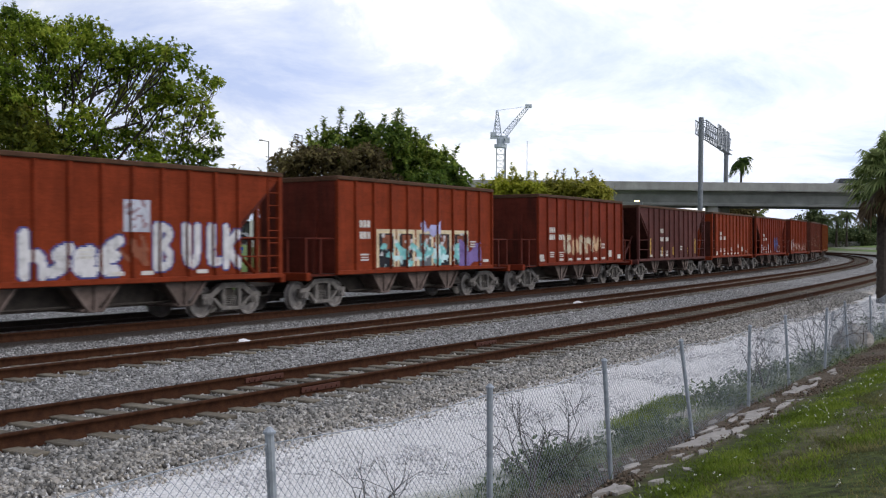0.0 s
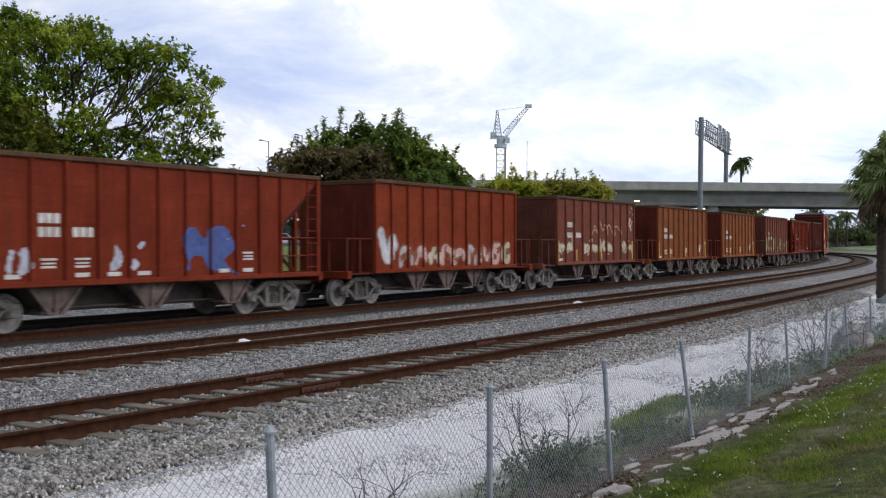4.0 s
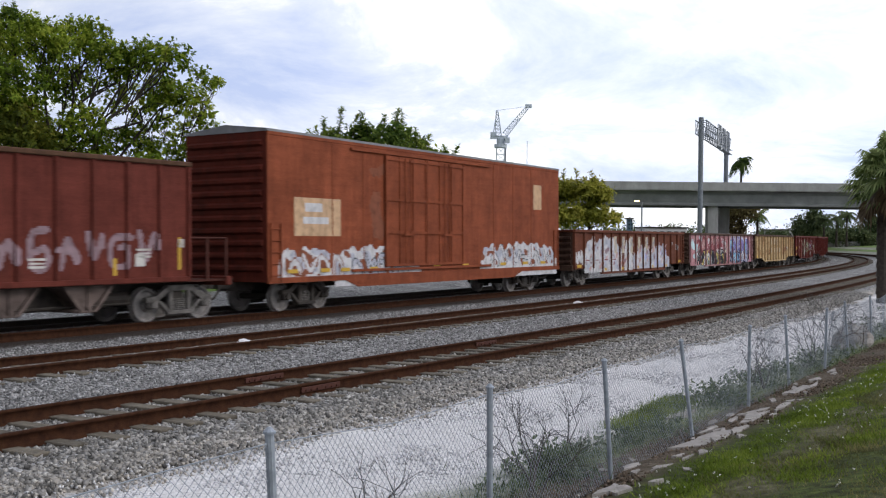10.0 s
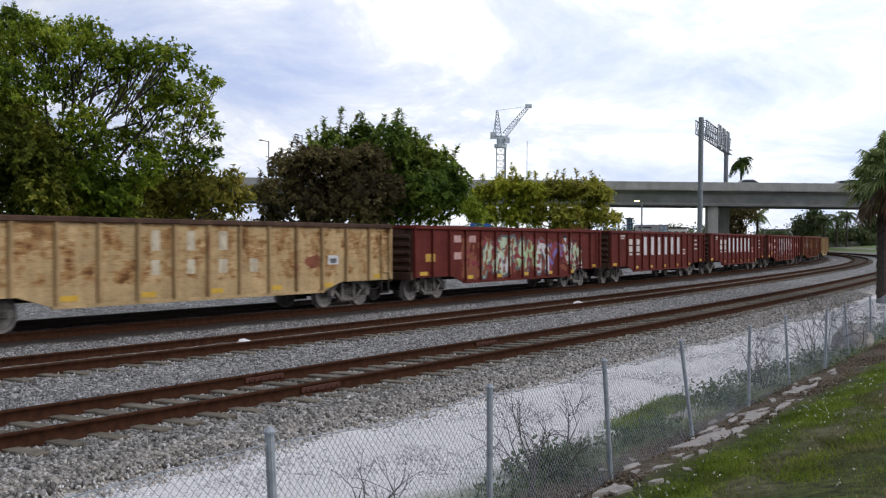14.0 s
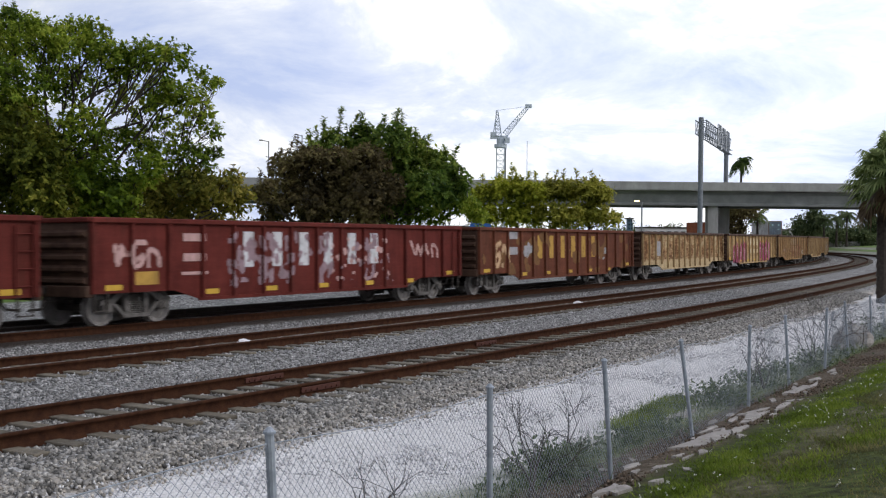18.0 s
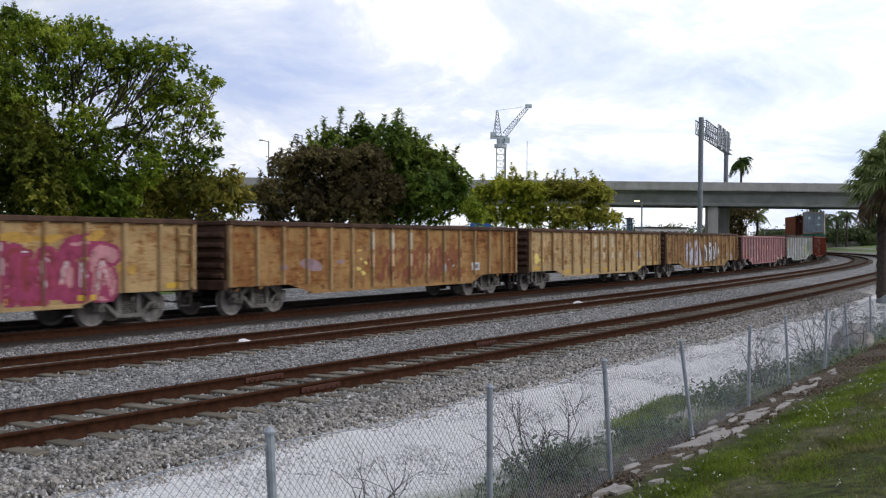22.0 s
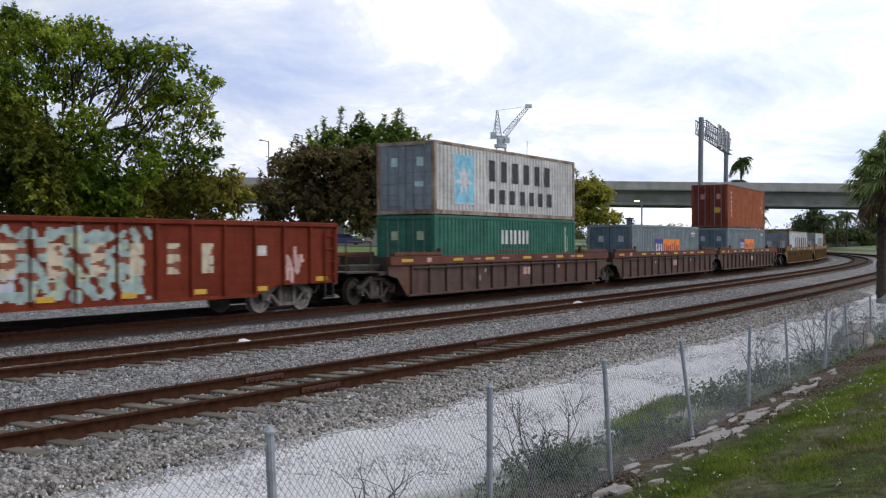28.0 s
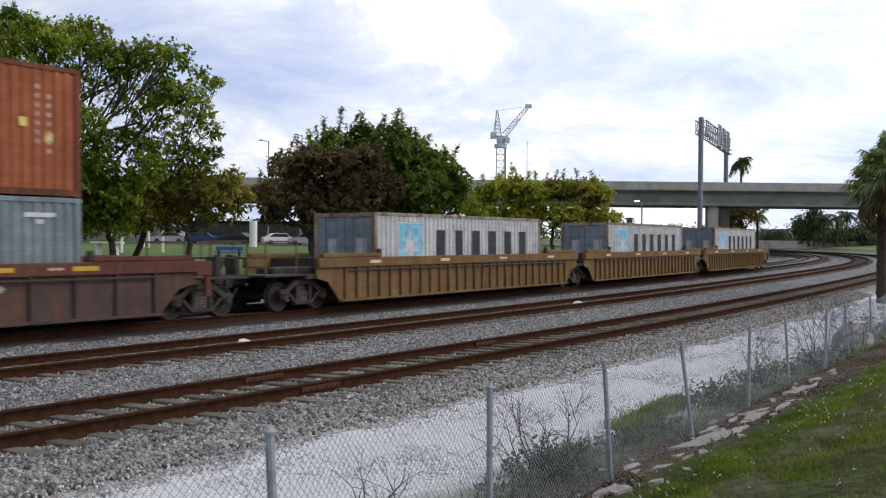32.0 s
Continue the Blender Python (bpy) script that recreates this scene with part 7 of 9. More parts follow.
def shrub(s, l, r, h, n, seed, leaf="weed", label="low dull green weeds at the foot of the fence"):
    rng = np.random.default_rng(seed)
    c = rng.normal(size=(n, 3)) * np.array([r * 0.5, r * 0.4, 0]) + np.array([0, 0, 0.0])
    c[:, 2] = rng.uniform(0.02, 1, n) ** 1.3 * h * np.exp(-(c[:, 0] ** 2 + c[:, 1] ** 2) / (r * r))
    root = thing("weed_clump", label, "weeds", "weeds along the fence", m=at_line(s, l, float(height(l)) - 0.02))
    v, f = leaf_cloud(c, 14, 0.06, 0.075, rng, droop=-0.2)
    me = np_mesh("foliage", v, f)
    me.materials.append(M[leaf])
    ob = new("foliage", me)
    ob.parent = root
    for k in range(6):
        q = c[rng.integers(0, n)]
        part("stem", Shape().rod((q[0] * 0.3, q[1] * 0.3, -0.02), (q[0], q[1], q[2] + 0.03), 0.006, 4, 0.003), M["twig"], root)


def bare_bush(s, l, h, n, seed, lean=(0, 0)):
    rng = np.random.default_rng(seed)
    root = thing("bare_bush", "leafless grey bush with thin forking twigs by the fence", "bush", "bare bushes", m=at_line(s, l, float(height(l)) - 0.02))

    def grow(sh, p, d, ln, r, depth):
        q = p + d * ln
        m = p + d * ln * 0.5 + Vector(rng.normal(size=3) * 0.04 * ln)
        sh.rod(p, m, r, 4, r * 0.85).rod(m, q, r * 0.85, 4, r * 0.7)
        if depth:
            for _ in range(2 if rng.random() < 0.7 else 3):
                e = (d + Vector(rng.normal(size=3) * 0.5)).normalized()
                grow(sh, q, e, ln * rng.uniform(0.55, 0.85), r * 0.65, depth - 1)
    for k in range(n):
        sh = Shape()
        d = Vector((rng.normal() * 0.45 + lean[0], rng.normal() * 0.35 + lean[1], 1)).normalized()
        grow(sh, Vector((rng.normal() * 0.08, rng.normal() * 0.08, 0)), d, h * 0.38, 0.011, 4)
        part("branch", sh, M["twig"], root)


def slab_block():
    """A pale block of rubble behind the fence."""
    rng = np.random.default_rng(77)
    bm = bmesh.new()
    bmesh.ops.create_icosphere(bm, subdivisions=3, radius=1.0)
    for q in bm.verts:
        q.co *= 1 + rng.normal() * 0.05
        q.co = Vector((q.co.x * 0.95, q.co.y * 0.45, q.co.z * 0.42))
    me = bpy.data.meshes.new("boulder")
    bm.to_mesh(me)
    bm.free()
    me.materials.append(M["slab"])
    ob = tagged(new("boulder", me), "grey boulder lying beside the fence", "rock")
    ob.matrix_basis = at_line(5.0, 15.75, float(height(15.75)) + 0.12)
    return ob


def put_verge():
    put_fence()
    k = 0
    for s, l, a, b, t in ((-9.3, 16.93, 0.80, 0.20, -8), (-8.6, 17.12, 0.35, 0.08, 0), (-7.4, 16.93, 0.75, 0.13, 3), (-6.7, 16.80, 0.5, 0.09, -5), (-6.3, 17.02, 0.55, 0.10, 2), (-4.3, 16.68, 0.85, 0.16, -6), (-3.7, 16.82, 0.45, 0.10, 4),
                       (-2.6, 16.62, 0.7, 0.10, 0), (-1.2, 16.55, 0.6, 0.08, 2), (-10.3, 17.28, 0.22, 0.07, 10), (-11.2, 17.15, 0.25, 0.08, -12), (-12.3, 17.16, 0.42, 0.13, -8), (-12.9, 17.25, 0.25, 0.08, 5), (-11.4, 16.95, 0.14, 0.05, 20), (-7.6, 16.72, 0.28, 0.06, 9),
                       (-7.1, 15.82, 0.85, 0.17, 2), (-8.3, 16.70, 0.25, 0.06, -4), (-5.6, 16.70, 0.30, 0.06, 12), (-10.7, 16.62, 0.16, 0.05, 30), (0.8, 19.6, 0.7, 0.25, 0)):
        slab(s, l, a * 0.8, b * 0.85, t, random.uniform(-5, 3), 100 + k)
        for _ in range(2):
            slab(s + random.uniform(-1.1, 1.1), l + random.uniform(-0.3, 0.22), random.uniform(0.08, 0.24), random.uniform(0.025, 0.06), random.uniform(-25, 25), random.uniform(-8, 6), 300 + k * 2 + _)
        k += 1
    for i, (s, l, r, h, n) in enumerate(((-11.5, 16.15, 0.55, 0.42, 190), (-12.3, 16.1, 0.35, 0.2, 50), (-10.3, 15.85, 0.5, 0.22, 60), (-9.2, 15.95, 0.55, 0.32, 100), (-8.4, 16.1, 0.5, 0.28, 70),
                                         (-5.4, 15.85, 0.9, 0.42, 150), (-4.6, 15.6, 0.7, 0.30, 90), (-3.0, 15.7, 0.8, 0.34, 90), (-1.6, 15.7, 0.8, 0.5, 110), (0.4, 15.8, 0.8, 0.5, 90), (2.4, 15.9, 0.9, 0.5, 90), (7.5, 15.7, 1.1, 0.5, 90), (10.5, 15.6, 1.2, 0.5, 90),
                                         (14, 15.6, 1.4, 0.5, 90), (-13.6, 16.3, 0.4, 0.2, 40), (19, 15.5, 1.6, 0.6, 90), (25, 15.5, 1.8, 0.7, 90))):
        shrub(s, l, r, h * (0.8 if i == 0 else 0.62), int(n * (0.6 if i == 0 else 0.42)), 200 + i)
    slab_block()
    bare_bush(-12.9, 16.55, 1.0, 5, 301)
    bare_bush(-15.1, 16.4, 0.9, 3, 302)
    bare_bush(-3.6, 15.9, 1.15, 6, 303, (-0.5, 0))
    bare_bush(0.3, 15.9, 1.5, 7, 304)
    bare_bush(1.9, 15.8, 1.4, 5, 305)
    bare_bush(4.2, 15.9, 1.3, 5, 306)
    bare_bush(-10.9, 16.0, 0.9, 2, 307)
    rng = np.random.default_rng(9)
    # lawn blades on the bank, denser and greener in bands
    def blades(name, label, mat, n, s0, s1, lat, hs):
        s = rng.uniform(s0, s1, n)
        l = lat(s)
        x, y, _, _ = on_line(s, l)
        z = height(l) - 0.02
        a = rng.uniform(0, 2 * math.pi, n)
        h = rng.uniform(hs[0], hs[1], n)
        w = rng.uniform(0.005, 0.010, n)
        ln = rng.normal(size=(n, 2)) * 0.04
        v = np.empty((n, 3, 3))
        v[:, 0] = np.stack([x - np.cos(a) * w, y - np.sin(a) * w, z], -1)
        v[:, 1] = np.stack([x + np.cos(a) * w, y + np.sin(a) * w, z], -1)
        v[:, 2] = np.stack([x + ln[:, 0], y + ln[:, 1], z + h], -1)
        me = np_mesh(name, v.reshape(-1, 3), np.arange(n * 3).reshape(-1, 3))
        me.materials.append(M[mat])
        tagged(new(name, me), label, "grass", kind="stuff")

    def near_fence(s):
        n = len(s)
        return 17.75 + 0.16 * np.sin(s * 1.3) + 0.10 * np.sin(s * 3.7 + 1) + rng.normal(size=n) * 0.24 + np.clip(-s - 8, 0, 5) * 0.05

    def further(s):
        n = len(s)
        l = 18.1 + rng.uniform(0, 1, n) ** 0.9 * 3.6
        return l + 0.3 * np.sin(s * 2.1 + l * 3.0)

    def clumps(s):
        n = len(s)
        c = rng.uniform(0, 1, (160, 2)) * np.array([34.0, 4.2]) + np.array([-18, 18.5])
        k = rng.integers(0, 160, n)
        s[:] = c[k, 0] + rng.normal(size=n) * 0.28
        return c[k, 1] + rng.normal(size=n) * 0.13
    blades("grass", "bright green short grass along the top of the bank", "grass_fresh", 80000, -19, 28, near_fence, (0.025, 0.075))
    blades("worn_grass", "worn olive-brown grass on the bank", "grass", 140000, -19, 6, further, (0.02, 0.065))
    blades("grass_tufts", "green tufts in the worn grass", "grass_fresh", 60000, -18, 16, clumps, (0.03, 0.085))
    blades("weed_grass", "yellow-green grass behind the fence", "grass_fresh", 9000, -8.6, -5.4, lambda s: 15.32 - (s + 6.7) * 0.10 + rng.normal(size=len(s)) * 0.14, (0.04, 0.14))
    blades("dull_grass", "thin dull grass along the foot of the fence", "weed", 8500, -17, 30, lambda s: 15.75 + rng.normal(size=len(s)) * 0.33 + np.clip(-s - 9, 0, 8) * 0.1, (0.04, 0.18))
    # small white flowers
    n = 240
    s = rng.uniform(-14, 6, n)
    l = 17.75 + rng.normal(size=n) * 0.38 + (rng.uniform(0, 1, n) < 0.2) * 1.1
    x, y, _, _ = on_line(s, l)
    z = height(l) + rng.uniform(0.03, 0.06, n)
    c = np.stack([x, y, z], -1)
    v, f = leaf_cloud(c, 5, 0.006, 0.018, rng)
    me = np_mesh("flowers", v, f)
    me.materials.append(M["white"])
    tagged(new("flowers", me), "scattered small white flowers in the grass", "flowers", kind="stuff")


def rocks(name, label, cat, mat, n, s0, s1, l0, l1, size, seed, zoff=0.0, lats=None):
    """Loose angular stones as real geometry."""
    rng = np.random.default_rng(seed)
    u = rng.uniform(0, 1, n)
    s = s0 + (s1 - s0) * u ** 1.35
    l = rng.uniform(l0, l1, n) if lats is None else rng.choice(lats, n) + rng.normal(size=n) * 0.35
    bad = np.zeros(n, bool)
    for t in TRACKS:
        for r in (-0.7525, 0.7525):
            bad |= abs(l - t - r) < 0.10
        # the tops of the sleepers lie bare
        bad |= (t > 1) & (abs(l - t) < 1.15) & (abs((s + 24.0 + 0.28) % 0.56 - 0.28) < 0.125) & (rng.random(n) < np.where(abs(l - t) < 0.75, 0.95, 0.45))
    s, l = s[~bad], l[~bad]
    n = len(s)
    x, y, _, _ = on_line(s, l)
    z = np.interp(l, (-2.5, -1.6, 1.6, 2.6, 3.6, 6.9, 7.7, 8.5, 11.8, 12.3, 12.8, 15.6, 16.4), (-0.20, -0.175, -0.175, -0.26, -0.175, -0.175, -0.24, -0.175, -0.175, -0.28, -0.36, -0.38, -0.30))
    for t in TRACKS:
        z = z - 0.04 * (abs(l - t) < 0.66)
    z = np.where(l > 16, height(l), z) + zoff
    base = np.array([(1, 0, 0), (-0.6, 0.75, 0.1), (-0.5, -0.8, -0.05), (0.15, 0.1, 0.75), (0.2, -0.1, -0.7)])
    faces = np.array([(0, 1, 3), (1, 2, 3), (2, 0, 3), (1, 0, 4), (2, 1, 4), (0, 2, 4)])
    q = rng.normal(size=(n, 4))
    q /= np.linalg.norm(q, axis=1, keepdims=True)
    w, a, b, c = q.T
    R = np.stack([1 - 2 * (b * b + c * c), 2 * (a * b - c * w), 2 * (a * c + b * w), 2 * (a * b + c * w), 1 - 2 * (a * a + c * c), 2 * (b * c - a * w), 2 * (a * c - b * w), 2 * (b * c + a * w), 1 - 2 * (a * a + b * b)], -1).reshape(n, 3, 3)
    sz = size * rng.uniform(0.6, 1.35, n)
    jit = base[None] * rng.uniform(0.75, 1.25, (n, 5, 3))
    v = np.einsum("nij,nkj->nki", R, jit) * sz[:, None, None] + np.stack([x, y, z], -1)[:, None, :]
    f = (faces[None] + (np.arange(n) * 5)[:, None, None]).reshape(-1, 3)
    me = np_mesh(name, v.reshape(-1, 3), f)
    me.materials.append(mat)
    tagged(new(name, me), label, cat, kind="stuff")


M["stone"] = material("loose granite stone", [(0.3, (0.10, 0.097, 0.096)), (0.55, (0.25, 0.243, 0.238)), (0.8, (0.46, 0.45, 0.435))], scale=9, rough=0.95, bump=0.3, island=0.6)
M["warm_stone"] = material("loose warm grey granite stone", [(0.3, (0.085, 0.080, 0.074)), (0.55, (0.245, 0.232, 0.215)), (0.8, (0.48, 0.46, 0.43))], scale=9, rough=0.95, bump=0.3, island=0.6)
M["sand_stone"] = material("sandy loose stone", [(0.3, (0.20, 0.18, 0.155)), (0.7, (0.48, 0.44, 0.39))], scale=9, rough=0.95, bump=0.3, island=0.4)
M["litter"] = material("brown litter", [(0.3, (0.05, 0.035, 0.025)), (0.7, (0.16, 0.12, 0.085))], scale=9, rough=0.95, bump=0.2, island=0.5)
M["pale_stone"] = material("loose pale limestone", [(0.3, (0.42, 0.41, 0.42)), (0.7, (0.66, 0.65, 0.66))], scale=9, rough=0.95, bump=0.3, island=0.25)


def put_stones():
    rocks("litter", "brown leaf litter and rubble along the fence", "litter", M["litter"], 6500, -16, 12, 16.25, 17.2, 0.028, 54, 0.0)
    rocks("ballast_stones", "loose grey ballast stones between the rails", "stones", M["stone"], 52000, -17, 36, 1.85, 9.0, 0.038, 51)
    rocks("ballast_stones", "loose grey-brown ballast stones round the rails", "stones", M["warm_stone"], 42000, -17.5, 30, 8.9, 12.5, 0.043, 55)
    rocks("ballast_stones", "small grey stones heaped between the rails", "stones", M["stone"], 9000, -14, 30, -0.62, 0.62, 0.028, 56, 0.105)
    rocks("gravel_stones", "loose pale gravel stones beside the track", "stones", M["pale_stone"], 16000, -19, 16, 12.3, 15.6, 0.024, 52, -0.004)
    rocks("shoulder_stones", "sandy stones rolled down the shoulder", "stones", M["sand_stone"], 5500, -18, 24, 11.9, 12.9, 0.030, 53)
    for i, (s, l, r, nm, lab) in enumerate(((-5.0, 5.3, 0.14, "white_rock", "white chunk of rock lying on the rails"), (12.1, 5.3, 0.17, "white_rock", "white chunk of rock lying between the rails"), (-3.3, 12.9, 0.11, "white_rock", "white chunk of rock on the gravel"))):
        rng = np.random.default_rng(400 + i)
        bm = bmesh.new()
        bmesh.ops.create_icosphere(bm, subdivisions=2, radius=r)
        for q in bm.verts:
            q.co *= 1 + rng.normal() * 0.12
            q.co.z *= 0.55
            q.co.x *= 1.3
        me = bpy.data.meshes.new(nm)
        bm.to_mesh(me)
        bm.free()
        me.materials.append(M["pale_stone"])
        tagged(new(nm, me), lab, "rock", "white rocks").matrix_basis = at_line(s, l, -0.10 if l < 10 else -0.33)


put_verge()
put_stones()


# ------------------------------------------------------------------ paint on the cars
COL = {"white": (0.52, 0.51, 0.52), "grey": (0.32, 0.31, 0.32), "black": (0.02, 0.02, 0.025), "purple": (0.17, 0.12, 0.30), "lilac": (0.36, 0.36, 0.58), "teal": (0.18, 0.45, 0.45), "cyan": (0.45, 0.62, 0.64),
       "blue": (0.07, 0.10, 0.26), "pale": (0.40, 0.41, 0.47), "pink": (0.42, 0.20, 0.22), "rose": (0.46, 0.29, 0.27), "maroon": (0.20, 0.04, 0.05), "magenta": (0.25, 0.045, 0.095), "green": (0.30, 0.40, 0.22), "mint": (0.36, 0.43, 0.31),
       "moss": (0.20, 0.235, 0.085), "darkgreen": (0.05, 0.11, 0.05), "yellow": (0.62, 0.50, 0.16), "gold": (0.42, 0.25, 0.06), "tan": (0.50, 0.33, 0.20), "cream": (0.60, 0.50, 0.33), "mauve": (0.26, 0.18, 0.20), "umber": (0.125, 0.062, 0.032), "bone": (0.46, 0.40, 0.30), "rust": (0.17, 0.085, 0.036), "ochre": (0.29, 0.17, 0.075), "rustred": (0.20, 0.072, 0.042), "slate": (0.10, 0.11, 0.12), "verdigris": (0.28, 0.36, 0.345), "ink": (0.045, 0.048, 0.055), "sky": (0.20, 0.46, 0.60), "navy": (0.06, 0.07, 0.20), "orange": (0.68, 0.20, 0.05)}
for _k, _c in COL.items():
    M["p_" + _k] = material("sprayed " + _k + " paint", [(0.3, shade(_c, 0.62)), (0.5, _c), (0.75, shade(_c, 1.15))], scale=4.5, rough=0.7, bump=0.05, bump_scale=20, spots=tuple(x * 0.5 + y for x, y in zip(_c, (0.03, 0.02, 0.015))), spot_scale=3.5, spot_at=(0.50, 0.74), streak=True, spec=0.08)


def rounded(pts):
    """Cuts the corners of a stroke twice."""
    for _ in range(2):
        out = [pts[0]]
        for p, q in zip(pts[:-1], pts[1:]):
            out += [(p[0] * 0.75 + q[0] * 0.25, p[1] * 0.75 + q[1] * 0.25), (p[0] * 0.25 + q[0] * 0.75, p[1] * 0.25 + q[1] * 0.75)]
        pts = out + [pts[-1]]
    return pts


class Side:
    """A painted layer on a car's near side, laid cell by cell over sheet and ribs; one mesh a colour."""

    def __init__(self, car, x0, x1, z0, z1, ribs=(), cell=0.045, y=-1.4645, rib_y=-1.5365, rib_half=0.041):
        self.car, self.cell = car, cell
        self.x = np.arange(x0, x1, cell) + cell / 2
        self.z = np.arange(z0, z1, cell) + cell / 2
        self.X, self.Z = np.meshgrid(self.x, self.z, indexing="ij")
        self.c = np.full(self.X.shape, -1, int)
        self.names = []
        yy = np.full(self.x.shape, y)
        for r in ribs:
            d = abs(self.x - r)
            yy = np.where(d < rib_half + cell * 0.4, rib_y, yy)
        self.y = yy

    def idx(self, col):
        if col not in self.names:
            self.names.append(col)
        return self.names.index(col)

    def stroke(self, pts, w, col):
        k = self.idx(col)
        for (ax, az), (bx, bz) in zip(pts[:-1], pts[1:]):
            dx, dz = bx - ax, bz - az
            t = np.clip(((self.X - ax) * dx + (self.Z - az) * dz) / max(dx * dx + dz * dz, 1e-9), 0, 1)
            d = np.hypot(self.X - ax - t * dx, self.Z - az - t * dz)
            self.c[d < w] = k
        return self

    def rect(self, x0, x1, z0, z1, col):
        self.c[(self.X > x0) & (self.X < x1) & (self.Z > z0) & (self.Z < z1)] = self.idx(col)
        return self

    def blotch(self, x0, x1, z0, z1, col, seed, cover=0.5, freq=3.0, sx=1.0, only=None):
        """A ragged patch: smooth noise over a level, fading at the borders."""
        rng = np.random.default_rng(seed)
        n = np.zeros(self.X.shape)
        for i in range(14):
            a = rng.uniform(0, 2 * math.pi)
            f = freq * rng.uniform(0.5, 3.2)
            n += np.sin(self.X * sx * f * math.cos(a) + self.Z * f * math.sin(a) + rng.uniform(0, 6.28)) / (1 + i * 0.12)
        n /= n.std() + 1e-9
        ex = np.clip(np.minimum(self.X - x0, x1 - self.X) / 0.25, -4, 1)
        ez = np.clip(np.minimum(self.Z - z0, z1 - self.Z) / 0.15, -4, 1)
        lvl = np.quantile(n, 1 - cover)
        m = (n - lvl + (np.minimum(ex, ez) - 1) * 1.6) > 0
        if only is not None:
            m &= self.c == self.idx(only)
        self.c[m] = self.idx(col)
        return self

    def wild(self, x0, x1, z0, z1, n, fill, line, seed, w=0.15, extra=(), glint=None):
        """A row of interlocking bulbous shapes with outlines, as sprayed lettering has; it spells nothing."""
        rng = np.random.default_rng(seed)
        step = (x1 - x0) / n
        todo = []
        for i in range(n):
            cx = x0 + step * (i + 0.5)
            h, b = (z1 - z0), z0
            k = rng.integers(0, 4)
            lx, rx = cx - step * 0.32, cx + step * 0.32
            top, bot, mid = b + h * rng.uniform(0.82, 0.95), b + h * rng.uniform(0.06, 0.16), b + h * rng.uniform(0.45, 0.6)
            if k == 0:
                s = [(lx, bot), (lx, top), (rx, mid), (rx, bot)]
            elif k == 1:
                s = [(rx, top), (lx, top), (lx, bot), (rx, bot), (rx, mid), (cx, mid)]
            elif k == 2:
                s = [(lx, top), (cx, bot), (rx, top), (rx + step * 0.1, mid)]
            else:
                s = [(lx, bot), (cx, top), (rx, bot), (rx, mid), (lx, mid)]
            todo.append(rounded([(p[0] + rng.normal() * 0.05, p[1] + rng.normal() * 0.04) for p in s]))
        for s in todo:
            self.stroke(s, w * 1.55, line)
            f = fill[rng.integers(0, len(fill))]
            self.stroke(s, w, f)
            if len(fill) > 1:
                g = fill[rng.integers(0, len(fill))]
                self.blotch(min(p[0] for p in s), max(p[0] for p in s), z0, z0 + (z1 - z0) * rng.uniform(0.3, 0.7), g, int(rng.integers(1e6)), 0.6, 4.0, only=f)
        for s in todo:
            hi = [(p[0] - w * 0.35, p[1] + w * 0.3) for p in s[:9]]
            self.stroke(hi[:5] if rng.random() < 0.5 else hi, w * 0.22, glint or fill[0])
        for col, cov in extra:
            self.blotch(x0, x1, z0, z1, col, int(rng.integers(1e6)), cov, 3.0)
        return self

    def under(self, tops, z0, col, seed, jag=0.12, freq=9.0):
        """Fills below a jagged skyline given as (x, z) pairs."""
        rng = np.random.default_rng(seed)
        xs, zs = [p[0] for p in tops], [p[1] for p in tops]
        top = np.interp(self.X, xs, zs)
        for i in range(5):
            top = top + jag * 0.4 * np.sin(self.X * freq * rng.uniform(0.5, 2.0) + rng.uniform(0, 6.28))
        self.c[(self.X > xs[0]) & (self.X < xs[-1]) & (self.Z > z0) & (self.Z < top)] = self.idx(col)
        return self

    def block(self, cx, z0, z1, w, col, slot=None):
        """One plain upright bar, the size of a painted letter."""
        return self.rect(cx - w * 0.36, cx + w * 0.36, z0, z1, col)

    def put(self, name="graffiti", label=""):
        h = self.cell / 2
        for k, col in enumerate(self.names):
            v, f = [], []
            nx, nz = self.c.shape
            for j in range(nz):
                row = self.c[:, j] == k
                i = 0
                while i < nx:
                    if not row[i]:
                        i += 1
                        continue
                    e = i
                    while e + 1 < nx and row[e + 1] and self.y[e + 1] == self.y[i]:
                        e += 1
                    b = len(v)
                    xa, xb, y, z = self.x[i] - h, self.x[e] + h, self.y[i], self.z[j]
                    v += [(xa, y, z - h), (xb, y, z - h), (xb, y, z + h), (xa, y, z + h)]
                    f.append((b, b + 1, b + 2, b + 3))
                    i = e + 1
            if v:
                me = np_mesh(name, np.array(v), np.array(f))
                me.materials.append(M["p_" + col])
                tagged(part(name, me, None, self.car, label or ("sprayed " + col + " paint")), kind="stuff")
        return self


def rib_places(half, n):
    return [-half + 0.05 + (2 * half - 0.1) * i / n for i in range(n + 1)]


def hop_side(n, half, x0=None, x1=None, z0=1.14, z1=3.8, cell=0.045):
    return Side(CARS[n], -half if x0 is None else x0, half if x1 is None else x1, z0, z1, rib_places(half, 10), cell, -1.4645, -1.5385, 0.037)


def gon_side(n, ribs=14, x0=-8.1, x1=8.1, z0=0.6, z1=2.4, cell=0.045):
    return Side(CARS[n], x0, x1, z0, z1, rib_places(8.17, ribs), cell, -1.4645, -1.5475, 0.042)


